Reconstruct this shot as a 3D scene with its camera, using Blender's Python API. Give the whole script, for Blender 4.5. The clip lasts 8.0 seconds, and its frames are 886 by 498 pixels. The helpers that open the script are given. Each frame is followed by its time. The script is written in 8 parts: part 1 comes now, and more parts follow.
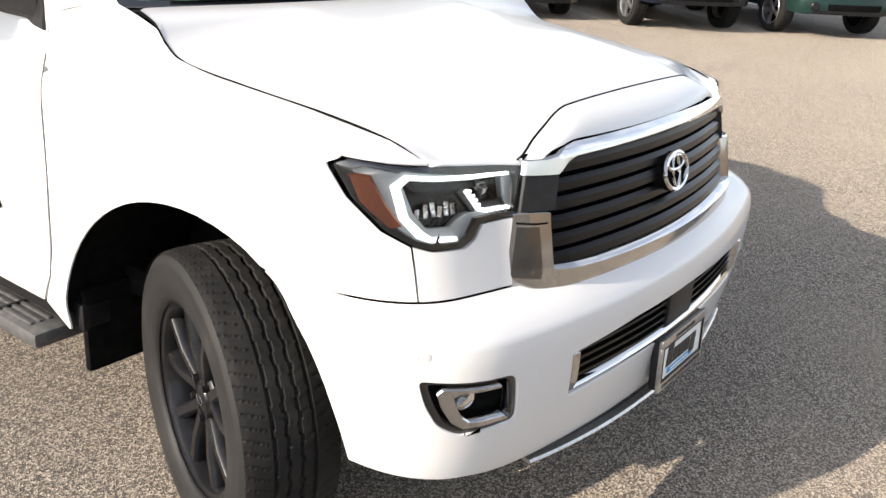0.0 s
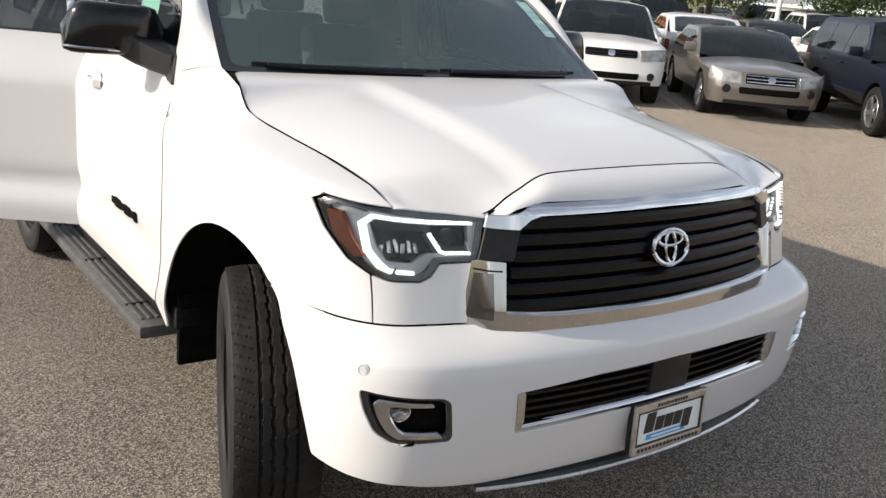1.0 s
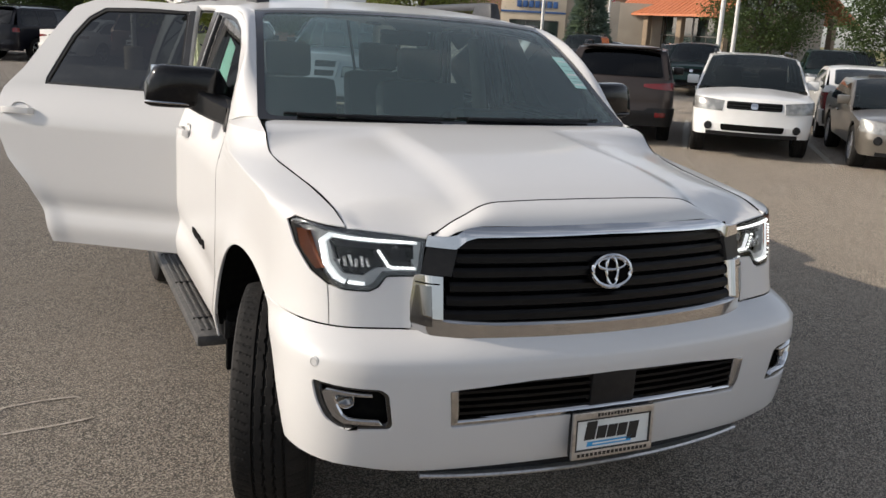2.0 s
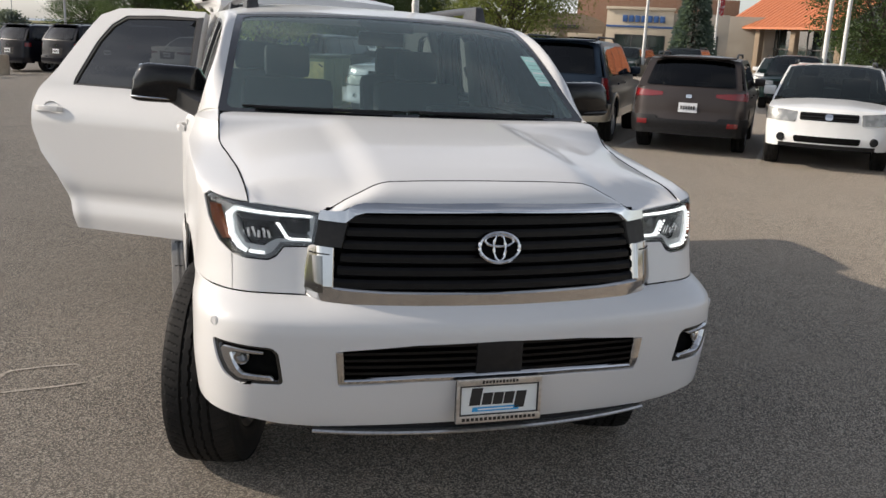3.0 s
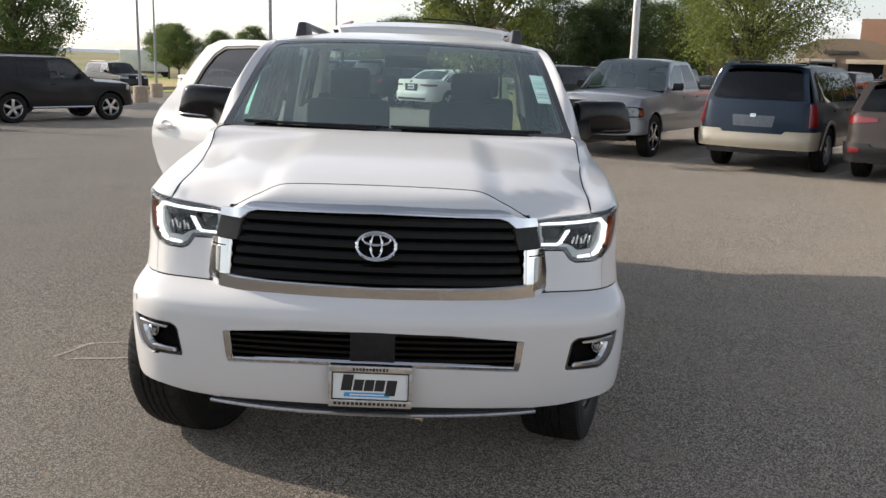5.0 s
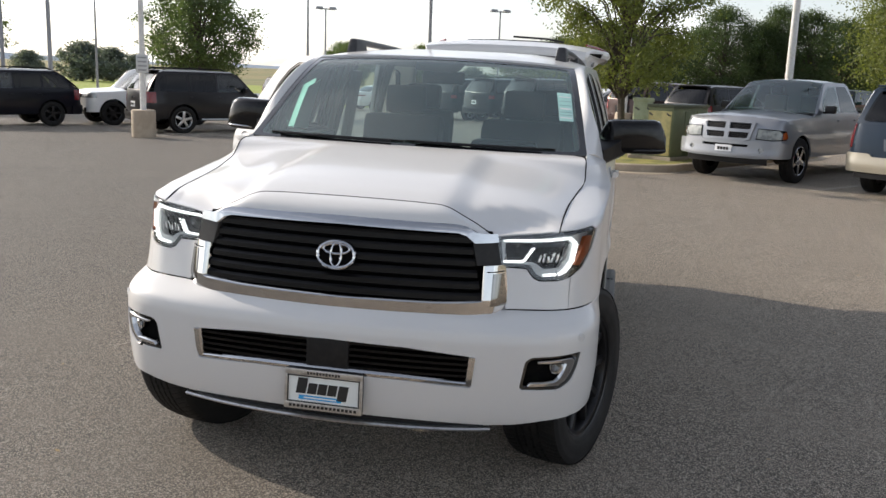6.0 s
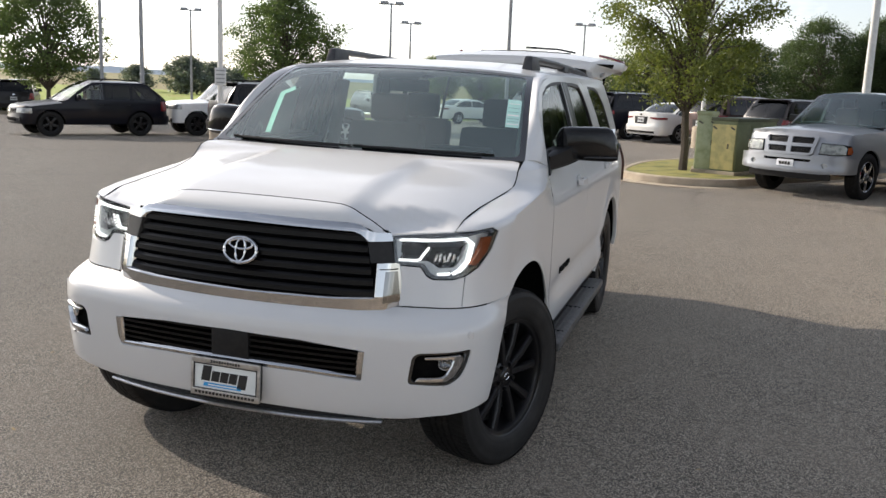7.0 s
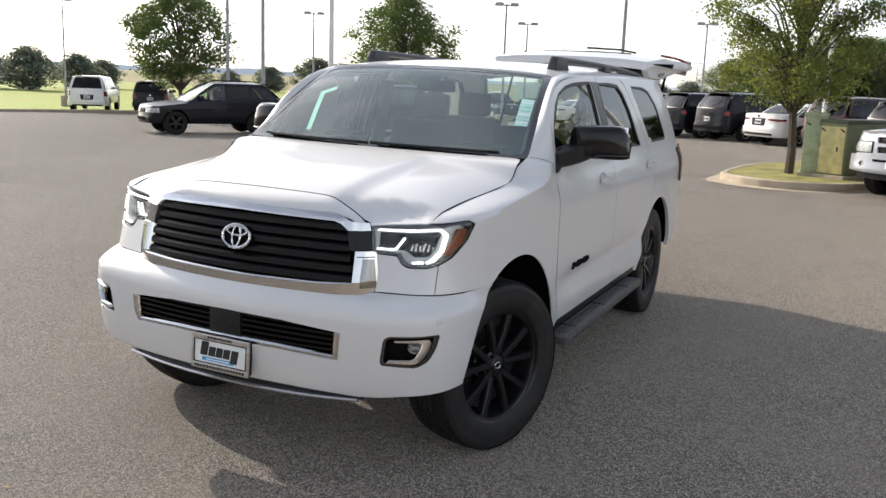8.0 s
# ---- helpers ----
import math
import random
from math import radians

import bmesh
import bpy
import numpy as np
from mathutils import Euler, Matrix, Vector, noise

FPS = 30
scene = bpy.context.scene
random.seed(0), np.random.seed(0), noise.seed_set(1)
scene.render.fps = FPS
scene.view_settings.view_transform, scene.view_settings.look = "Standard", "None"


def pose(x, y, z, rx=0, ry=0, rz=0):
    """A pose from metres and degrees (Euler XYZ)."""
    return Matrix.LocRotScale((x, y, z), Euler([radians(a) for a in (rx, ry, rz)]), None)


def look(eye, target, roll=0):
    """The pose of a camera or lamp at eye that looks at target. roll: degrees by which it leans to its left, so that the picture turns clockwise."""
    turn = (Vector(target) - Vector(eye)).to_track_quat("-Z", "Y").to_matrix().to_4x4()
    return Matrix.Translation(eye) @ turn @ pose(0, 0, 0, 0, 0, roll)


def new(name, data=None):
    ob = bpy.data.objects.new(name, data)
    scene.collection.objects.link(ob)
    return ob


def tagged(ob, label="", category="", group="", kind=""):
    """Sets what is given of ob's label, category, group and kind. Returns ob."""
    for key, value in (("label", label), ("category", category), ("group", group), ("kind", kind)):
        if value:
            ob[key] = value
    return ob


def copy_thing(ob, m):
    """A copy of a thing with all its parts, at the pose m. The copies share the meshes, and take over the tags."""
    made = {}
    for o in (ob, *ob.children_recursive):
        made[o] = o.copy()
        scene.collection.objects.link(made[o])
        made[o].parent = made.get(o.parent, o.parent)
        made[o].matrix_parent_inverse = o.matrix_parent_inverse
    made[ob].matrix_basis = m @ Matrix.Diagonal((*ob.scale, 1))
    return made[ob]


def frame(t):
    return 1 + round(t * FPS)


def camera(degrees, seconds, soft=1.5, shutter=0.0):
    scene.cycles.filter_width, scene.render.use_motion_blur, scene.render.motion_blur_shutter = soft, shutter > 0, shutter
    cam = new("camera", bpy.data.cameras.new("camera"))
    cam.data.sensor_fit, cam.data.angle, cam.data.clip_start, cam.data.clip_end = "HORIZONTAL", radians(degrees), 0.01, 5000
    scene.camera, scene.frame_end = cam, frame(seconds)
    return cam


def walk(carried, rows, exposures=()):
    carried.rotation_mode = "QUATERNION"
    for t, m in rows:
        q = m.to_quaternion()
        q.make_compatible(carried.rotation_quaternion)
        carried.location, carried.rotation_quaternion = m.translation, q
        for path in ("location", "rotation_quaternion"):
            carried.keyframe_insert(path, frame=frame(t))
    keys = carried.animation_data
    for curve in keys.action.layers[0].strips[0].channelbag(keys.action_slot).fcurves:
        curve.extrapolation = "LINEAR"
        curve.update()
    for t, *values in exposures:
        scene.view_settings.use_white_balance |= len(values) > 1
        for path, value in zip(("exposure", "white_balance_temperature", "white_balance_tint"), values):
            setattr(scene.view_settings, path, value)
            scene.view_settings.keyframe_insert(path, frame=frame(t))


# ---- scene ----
cam = camera(53.1, 8.0)
PATH = [
    (0, (-2.282, -0.721, 1.764), (-0.776, 0.368, 1.025), 3.6),
    (0.5, (-2.177, -1.102, 1.76), (-0.865, 0.248, 1.084), 4.3),
    (1, (-2.015, -1.447, 1.795), (-0.871, 0.086, 1.21), 4.9),
    (1.5, (-1.864, -1.818, 1.813), (-0.893, -0.15, 1.29), 4.1),
    (1.7, (-1.775, -1.974, 1.835), (-0.884, -0.254, 1.334), 3.5),
    (2.8, (-1.215, -2.472, 1.824), (-0.559, -0.644, 1.344), 2.9),
    (3, (-1.067, -2.625, 1.792), (-0.484, -0.769, 1.329), 2.6),
    (3.5, (-0.808, -2.819, 1.806), (-0.373, -0.924, 1.34), 2.1),
    (4, (-0.47, -2.926, 1.798), (-0.199, -0.997, 1.344), 2.7),
    (5.3, (0.518, -3.093, 1.782), (0.409, -1.138, 1.376), 1.8),
    (5.5, (0.696, -3.051, 1.794), (0.501, -1.102, 1.393), 2.3),
    (6, (1.052, -3.032, 1.793), (0.677, -1.106, 1.405), 2.1),
    (6.5, (1.453, -3.077, 1.81), (0.959, -1.175, 1.433), 1.4),
    (7, (1.833, -2.956, 1.784), (1.252, -1.078, 1.419), 2.2),
    (7.5, (2.143, -2.906, 1.798), (1.437, -1.07, 1.434), 2.6),
    (8, (2.472, -2.92, 1.8), (1.634, -1.143, 1.427), 2.1),
]
EXPOSURES = [(0.0, 0.80, 6280, 12), (0.5, 0.93, 6280, 12), (1.0, 0.28, 6280, 12), (1.5, -0.08, 6280, 12), (3.0, 0.02, 6280, 12), (3.5, 0.21, 6280, 12), (4.0, 0.31, 6280, 12), (5.5, 0.27, 6280, 12), (7.0, 0.33, 6280, 12), (7.5, 0.46, 6280, 12), (8.0, 0.54, 6280, 12)]
walk(cam, [(t, look(eye, target, roll)) for t, eye, target, roll in PATH], EXPOSURES)

# ---- light ----
SUN_DIR = Vector((-1.88, 0.68, 1.0)).normalized()
world = bpy.data.worlds.new("world")
scene.world = world
world.use_nodes = True
wn, wl = world.node_tree.nodes, world.node_tree.links
sky = wn.new("ShaderNodeTexSky")
sky.sky_type = "NISHITA"
sky.sun_disc = False
sky.sun_elevation = math.asin(SUN_DIR.z)
sky.sun_rotation = math.atan2(SUN_DIR.x, SUN_DIR.y)
sky.air_density, sky.dust_density, sky.ozone_density = 1.0, 1.2, 1.0
haze = wn.new("ShaderNodeHueSaturation")
haze.inputs["Saturation"].default_value, haze.inputs["Value"].default_value = 0.44, 1.35
wl.new(sky.outputs["Color"], haze.inputs["Color"])
# broken thin cloud over the whole sky
cloud = wn.new("ShaderNodeHueSaturation")
cloud.inputs["Saturation"].default_value, cloud.inputs["Value"].default_value = 0.15, 2.1
wl.new(sky.outputs["Color"], cloud.inputs["Color"])
sky_at, split, lift, flat_x, flat_y, plane = (wn.new(k) for k in ("ShaderNodeTexCoord", "ShaderNodeSeparateXYZ", "ShaderNodeMath", "ShaderNodeMath", "ShaderNodeMath", "ShaderNodeCombineXYZ"))
wl.new(sky_at.outputs["Generated"], split.inputs["Vector"])
lift.operation, flat_x.operation, flat_y.operation = "ADD", "DIVIDE", "DIVIDE"
lift.inputs[1].default_value = 0.35
wl.new(split.outputs["Z"], lift.inputs[0])
for k, (node, axis) in enumerate(((flat_x, "X"), (flat_y, "Y"))):
    wl.new(split.outputs[axis], node.inputs[0])
    wl.new(lift.outputs["Value"], node.inputs[1])
    wl.new(node.outputs["Value"], plane.inputs[k])
billow, cover, veil = wn.new("ShaderNodeTexNoise"), wn.new("ShaderNodeMapRange"), wn.new("ShaderNodeMix")
billow.inputs["Scale"].default_value, billow.inputs["Detail"].default_value = 3.2, 5
wl.new(plane.outputs["Vector"], billow.inputs["Vector"])
cover.inputs["From Min"].default_value, cover.inputs["From Max"].default_value = 0.50, 0.68
wl.new(billow.outputs["Fac"], cover.inputs["Value"])
veil.data_type = "RGBA"
wl.new(cover.outputs["Result"], veil.inputs["Factor"])
wl.new(haze.outputs["Color"], veil.inputs["A"])
wl.new(cloud.outputs["Color"], veil.inputs["B"])
wl.new(veil.outputs["Result"], wn["Background"].inputs["Color"])
wn["Background"].inputs["Strength"].default_value = 0.122
sun = new("sun", bpy.data.lights.new("sun", "SUN"))
sun.data.energy, sun.data.angle, sun.data.color = 5.0, radians(0.6), (1.0, 0.865, 0.69)
sun.matrix_world = look(SUN_DIR * 50, (0, 0, 0))

# ---- materials ----
def material(name, base, rough=0.5, metal=0.0, coat=0.0, grain=None, spots=None, bump=0.0, bump_scale=200.0, island=0.0, **more):
    """Principled paint. grain, spots: (scale, second colour, low, high) noise at two sizes."""
    m = bpy.data.materials.new(name)
    m.use_nodes = True
    n, l = m.node_tree.nodes, m.node_tree.links
    p = n["Principled BSDF"]
    p.inputs["Base Color"].default_value = (*base, 1)
    p.inputs["Roughness"].default_value = rough
    p.inputs["Metallic"].default_value = metal
    p.inputs["Coat Weight"].default_value = coat
    p.inputs["Coat Roughness"].default_value = 0.04
    for key, value in more.items():
        p.inputs[key.replace("_", " ")].default_value = value
    tc = n.new("ShaderNodeTexCoord")
    colour = None
    for layer in (grain, spots):
        if not layer:
            continue
        scale, second, low, high = layer
        tex = n.new("ShaderNodeTexNoise")
        tex.inputs["Scale"].default_value = scale
        tex.inputs["Detail"].default_value = 4
        l.new(tc.outputs["Object"], tex.inputs["Vector"])
        ramp = n.new("ShaderNodeMapRange")
        ramp.inputs["From Min"].default_value, ramp.inputs["From Max"].default_value = low, high
        l.new(tex.outputs["Fac"], ramp.inputs["Value"])
        mix = n.new("ShaderNodeMix")
        mix.data_type = "RGBA"
        mix.inputs["A"].default_value = (*base, 1)
        mix.inputs["B"].default_value = (*second, 1)
        l.new(ramp.outputs["Result"], mix.inputs["Factor"])
        if colour:
            l.new(colour, mix.inputs["A"])
        colour = mix.outputs["Result"]
    if island:
        geo = n.new("ShaderNodeNewGeometry")
        hsv = n.new("ShaderNodeHueSaturation")
        ramp = n.new("ShaderNodeMapRange")
        ramp.inputs["To Min"].default_value, ramp.inputs["To Max"].default_value = 1 - island, 1 + island
        l.new(geo.outputs["Random Per Island"], ramp.inputs["Value"])
        l.new(ramp.outputs["Result"], hsv.inputs["Value"])
        hsv.inputs["Color"].default_value = (*base, 1)
        if colour:
            l.new(colour, hsv.inputs["Color"])
        colour = hsv.outputs["Color"]
    if colour:
        l.new(colour, p.inputs["Base Color"])
    if bump:
        tex = n.new("ShaderNodeTexNoise")
        tex.inputs["Scale"].default_value = bump_scale
        tex.inputs["Detail"].default_value = 3
        l.new(tc.outputs["Object"], tex.inputs["Vector"])
        b = n.new("ShaderNodeBump")
        b.inputs["Strength"].default_value = bump
        b.inputs["Distance"].default_value = 0.5 / bump_scale
        l.new(tex.outputs["Fac"], b.inputs["Height"])
        l.new(b.outputs["Normal"], p.inputs["Normal"])
    return m


def glass(name, tint, ior=1.45, rough=0.0, dust_sheen=0.0):
    """A pane: tinted see-through with a Fresnel gloss."""
    m = bpy.data.materials.new(name)
    m.use_nodes = True
    n, l = m.node_tree.nodes, m.node_tree.links
    n.remove(n["Principled BSDF"])
    see, gloss, mix, fresnel = n.new("ShaderNodeBsdfTransparent"), n.new("ShaderNodeBsdfGlossy"), n.new("ShaderNodeMixShader"), n.new("ShaderNodeFresnel")
    see.inputs["Color"].default_value = (*tint, 1)
    gloss.inputs["Roughness"].default_value = rough
    fresnel.inputs["IOR"].default_value = ior
    l.new(fresnel.outputs["Fac"], mix.inputs["Fac"])
    l.new(see.outputs["BSDF"], mix.inputs[1])
    l.new(gloss.outputs["BSDF"], mix.inputs[2])
    # diffuse teal film: dust, plus sky reflection and haze put in as colour
    if dust_sheen:
        film, over = n.new("ShaderNodeBsdfDiffuse"), n.new("ShaderNodeMixShader")
        film.inputs["Color"].default_value = (0.50, 0.76, 0.74, 1)
        over.inputs["Fac"].default_value = dust_sheen
        l.new(mix.outputs["Shader"], over.inputs[1])
        l.new(film.outputs["BSDF"], over.inputs[2])
        mix = over
    l.new(mix.outputs["Shader"], n["Material Output"].inputs["Surface"])
    return m


def glow(name, colour, strength):
    m = material(name, colour, 0.3)
    p = m.node_tree.nodes["Principled BSDF"]
    p.inputs["Emission Color"].default_value = (*colour, 1)
    p.inputs["Emission Strength"].default_value = strength
    return m


def paint(name, base, metal=0.0, rough=0.35):
    return material(name, base, rough, metal, coat=1.0, spots=(1.7, tuple(c * 0.93 for c in base), 0.4, 0.7))


WHITE = material("pearl_white_paint", (0.59, 0.588, 0.582), 0.34, coat=0.55, spots=(1.3, (0.58, 0.577, 0.57), 0.45, 0.75), grain=(900, (0.63, 0.627, 0.62), 0.5, 0.7))
BLACK_PLASTIC = material("black_plastic", (0.008, 0.008, 0.009), 0.42, grain=(40, (0.014, 0.014, 0.014), 0.45, 0.7), bump=0.12, bump_scale=900, Specular_IOR_Level=0.3)
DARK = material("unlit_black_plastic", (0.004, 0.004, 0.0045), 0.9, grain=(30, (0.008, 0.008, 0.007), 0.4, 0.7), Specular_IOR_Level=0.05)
GLOSS_BLACK = material("gloss_black_paint", (0.008, 0.008, 0.009), 0.15, coat=1.0, grain=(30, (0.012, 0.012, 0.012), 0.4, 0.7))
CAP_BLACK = material("gloss_black_mirror_cap", (0.006, 0.006, 0.007), 0.12, grain=(30, (0.009, 0.009, 0.009), 0.4, 0.7), Specular_IOR_Level=0.32)
SATIN_BLACK = material("satin_black_wheel_paint", (0.007, 0.007, 0.008), 0.30, coat=0.1, grain=(25, (0.018, 0.017, 0.016), 0.55, 0.8), Specular_IOR_Level=0.35)
CHROME = material("chrome", (0.55, 0.55, 0.555), 0.06, metal=1.0, grain=(14, (0.50, 0.50, 0.50), 0.5, 0.8))
DARK_CHROME = material("dark_chrome", (0.22, 0.22, 0.22), 0.08, metal=1.0, grain=(14, (0.16, 0.16, 0.16), 0.5, 0.8))
SATIN_METAL = material("satin_silver_trim", (0.55, 0.54, 0.52), 0.3, metal=0.9, grain=(60, (0.42, 0.41, 0.40), 0.45, 0.7))
LOUVRE = material("gloss_black_louvre", (0.003, 0.003, 0.0035), 0.30, Specular_IOR_Level=0.22, grain=(30, (0.006, 0.006, 0.006), 0.4, 0.7))
PILLAR = material("satin_black_pillar_film", (0.02, 0.02, 0.022), 0.3, Specular_IOR_Level=0.5, grain=(30, (0.014, 0.014, 0.014), 0.4, 0.7))
RUBBER = material("tyre_rubber", (0.009, 0.0088, 0.0085), 0.75, grain=(18, (0.020, 0.0185, 0.017), 0.45, 0.75), bump=0.25, bump_scale=400, Specular_IOR_Level=0.25)
SIDEWALL = material("tyre_sidewall_rubber", (0.013, 0.0127, 0.0125), 0.6, grain=(12, (0.024, 0.022, 0.021), 0.45, 0.75), bump=0.1, bump_scale=300, Specular_IOR_Level=0.3)
STEP = material("grey_step_plastic", (0.06, 0.06, 0.06), 0.5, grain=(30, (0.10, 0.095, 0.09), 0.45, 0.7), bump=0.3, bump_scale=500)
WINDSHIELD = glass("windscreen_glass", (0.62, 0.80, 0.78), 2.2, dust_sheen=0.06)
CLEAR = glass("clear_side_glass", (0.62, 0.72, 0.69), 1.75)
PRIVACY = glass("privacy_glass", (0.055, 0.062, 0.062), 1.45)
SUV_PRIVACY = glass("dark_privacy_glass", (0.055, 0.062, 0.062), 1.7)
DARK_GLASS = glass("dark_car_glass", (0.15, 0.19, 0.19), 1.65, dust_sheen=0.008)
LENS = glass("lamp_lens", (0.94, 0.95, 0.95), 1.4)
LED = glow("white_led_strip", (0.80, 0.82, 0.80), 0.85)
LED_DOT = glow("white_led_dots", (1.0, 0.98, 0.93), 2.2)
LAMP_SILVER = material("lamp_reflector", (0.75, 0.75, 0.75), 0.18, metal=1.0, bump=0.6, bump_scale=60)
LAMP_FACET = material("faceted_lamp_reflector", (0.05, 0.05, 0.05), 0.2, metal=1.0, bump=0.9, bump_scale=55, grain=(35, (0.012, 0.012, 0.012), 0.45, 0.6))
LAMP_PEARL = material("silver_grey_lamp_bezel", (0.42, 0.43, 0.43), 0.28, metal=0.45, bump=0.15, bump_scale=150, grain=(25, (0.36, 0.37, 0.38), 0.45, 0.65))
LAMP_GREY = material("lamp_grey_bezel", (0.018, 0.018, 0.019), 0.25, metal=0.3, bump=0.2, bump_scale=200)
SMOKED = material("smoked_red_lamp_lens", (0.045, 0.006, 0.006), 0.2, coat=0.4, bump=0.4, bump_scale=120)
AMBER = material("amber_reflector", (0.24, 0.050, 0.006), 0.25, coat=0.3, bump=0.6, bump_scale=150)
RED_LENS = material("red_lamp_lens", (0.15, 0.007, 0.009), 0.22, coat=0.4, bump=0.4, bump_scale=120)
SEAT = material("dark_grey_seat_cloth", (0.02, 0.021, 0.023), 0.85, grain=(300, (0.05, 0.05, 0.054), 0.4, 0.7), bump=0.4, bump_scale=600)
DASH = material("dark_dashboard_vinyl", (0.022, 0.023, 0.025), 0.65, bump=0.3, bump_scale=700, grain=(8, (0.03, 0.03, 0.032), 0.4, 0.7))
LINER = material("grey_headliner", (0.25, 0.25, 0.24), 0.95, grain=(200, (0.3, 0.3, 0.29), 0.4, 0.7))
PAPER = material("white_paper", (0.75, 0.77, 0.74), 0.7, grain=(12, (0.68, 0.7, 0.68), 0.4, 0.7))
MINT = material("mint_paper", (0.42, 0.69, 0.63), 0.7, grain=(12, (0.46, 0.66, 0.62), 0.4, 0.7))
INK = material("black_ink", (0.01, 0.01, 0.01), 0.5, grain=(20, (0.015, 0.015, 0.015), 0.4, 0.7))
BLUE_INK = material("blue_ink", (0.03, 0.30, 0.62), 0.5, grain=(20, (0.035, 0.33, 0.66), 0.4, 0.7))
MIRROR = material("mirror_glass", (0.8, 0.8, 0.8), 0.02, metal=1.0)
RAIL_FOOT = material("dark_grey_rail_foot", (0.022, 0.022, 0.024), 0.45, grain=(40, (0.04, 0.04, 0.042), 0.4, 0.7), bump=0.2, bump_scale=500)
GREY_LINE = material("grey_print", (0.20, 0.36, 0.34), 0.7, grain=(40, (0.28, 0.45, 0.42), 0.4, 0.7))
TRIM_PALE = material("pale_pillar_trim", (0.55, 0.56, 0.50), 0.8, grain=(60, (0.62, 0.62, 0.57), 0.4, 0.7))
RAIL = material("grey_roof_rail", (0.035, 0.035, 0.038), 0.42, grain=(30, (0.05, 0.05, 0.052), 0.4, 0.7))


# ---- mesh helpers ----
def lerp(a, b, t):
    return a + (b - a) * t


def smooth(a, b, x):
    t = min(1.0, max(0.0, (x - a) / (b - a)))
    return t * t * (3 - 2 * t)


def table(pairs):
    """A smooth curve through (x, value) pairs."""
    xs, ys = [p[0] for p in pairs], [p[1] for p in pairs]
    n = len(xs)
    d = [(ys[i + 1] - ys[i]) / (xs[i + 1] - xs[i]) for i in range(n - 1)]
    m = [d[0]] + [0 if d[i - 1] * d[i] <= 0 else 2 * d[i - 1] * d[i] / (d[i - 1] + d[i]) for i in range(1, n - 1)] + [d[-1]]

    def curve(x):
        if x <= xs[0]:
            return ys[0]
        if x >= xs[-1]:
            return ys[-1]
        i = max(k for k in range(n - 1) if xs[k] <= x)
        h = xs[i + 1] - xs[i]
        t = (x - xs[i]) / h
        return ((1 + 2 * t) * (1 - t) ** 2 * ys[i] + t * (1 - t) ** 2 * h * m[i] + t * t * (3 - 2 * t) * ys[i + 1] + t * t * (t - 1) * h * m[i + 1])
    return curve


def put(name, me, mat, parent=None, label=""):
    ob = new(name, me)
    for m in (mat if isinstance(mat, (list, tuple)) else [mat]):
        if m.name not in me.materials:
            me.materials.append(m)
    ob.parent = parent
    if label:
        ob["label"] = label
    return ob


def solid(name, verts, faces, mat, parent=None, label="", flat=False):
    me = bpy.data.meshes.new(name)
    me.from_pydata([tuple(v) for v in verts], [], faces)
    me.polygons.foreach_set("use_smooth", [not flat] * len(me.polygons))
    if not flat:
        me.set_sharp_from_angle(angle=radians(38))
    return put(name, me, mat, parent, label)


def part(name, bm, mat, parent=None, label="", flat=False):
    me = bpy.data.meshes.new(name)
    bmesh.ops.recalc_face_normals(bm, faces=bm.faces)
    bm.to_mesh(me)
    bm.free()
    me.polygons.foreach_set("use_smooth", [not flat] * len(me.polygons))
    if not flat:
        me.set_sharp_from_angle(angle=radians(38))
    return put(name, me, mat, parent, label)


def box(bm, centre, size, bevel=0.0, m=None, taper=1.0):
    """Adds a box with rounded edges; taper shrinks its top."""
    made = bmesh.ops.create_cube(bm, size=1.0)["verts"]
    for v in made:
        k = taper if v.co.z > 0 else 1.0
        v.co = Vector((v.co.x * size[0] * k, v.co.y * size[1] * k, v.co.z * size[2]))
    if bevel:
        edges = list({e for v in made for e in v.link_edges})
        out = bmesh.ops.bevel(bm, geom=edges, offset=bevel, segments=2, affect="EDGES", profile=0.6)
        made = list({v for f in out["faces"] for v in f.verts} | {v for v in made if v.is_valid})
    turn = (m or Matrix.Identity(4))
    for v in made:
        v.co = turn @ v.co + Vector(centre)
    return bm


def boxed(name, centre, size, mat, parent=None, bevel=0.01, m=None, label="", taper=1.0):
    return part(name, box(bmesh.new(), centre, size, bevel, m, taper), mat, parent, label)


def lathe(profile, n=48, axis="x"):
    """Turns (radius, along) pairs round the axis."""
    verts, faces = [], []
    k = len(profile)
    for i in range(n):
        a = 2 * math.pi * i / n
        for r, s in profile:
            verts.append((s, r * math.sin(a), r * math.cos(a)) if axis == "x" else (r * math.cos(a), r * math.sin(a), s))
    for i in range(n):
        j = (i + 1) % n
        for q in range(k - 1):
            faces.append((i * k + q, j * k + q, j * k + q + 1, i * k + q + 1))
    return verts, faces


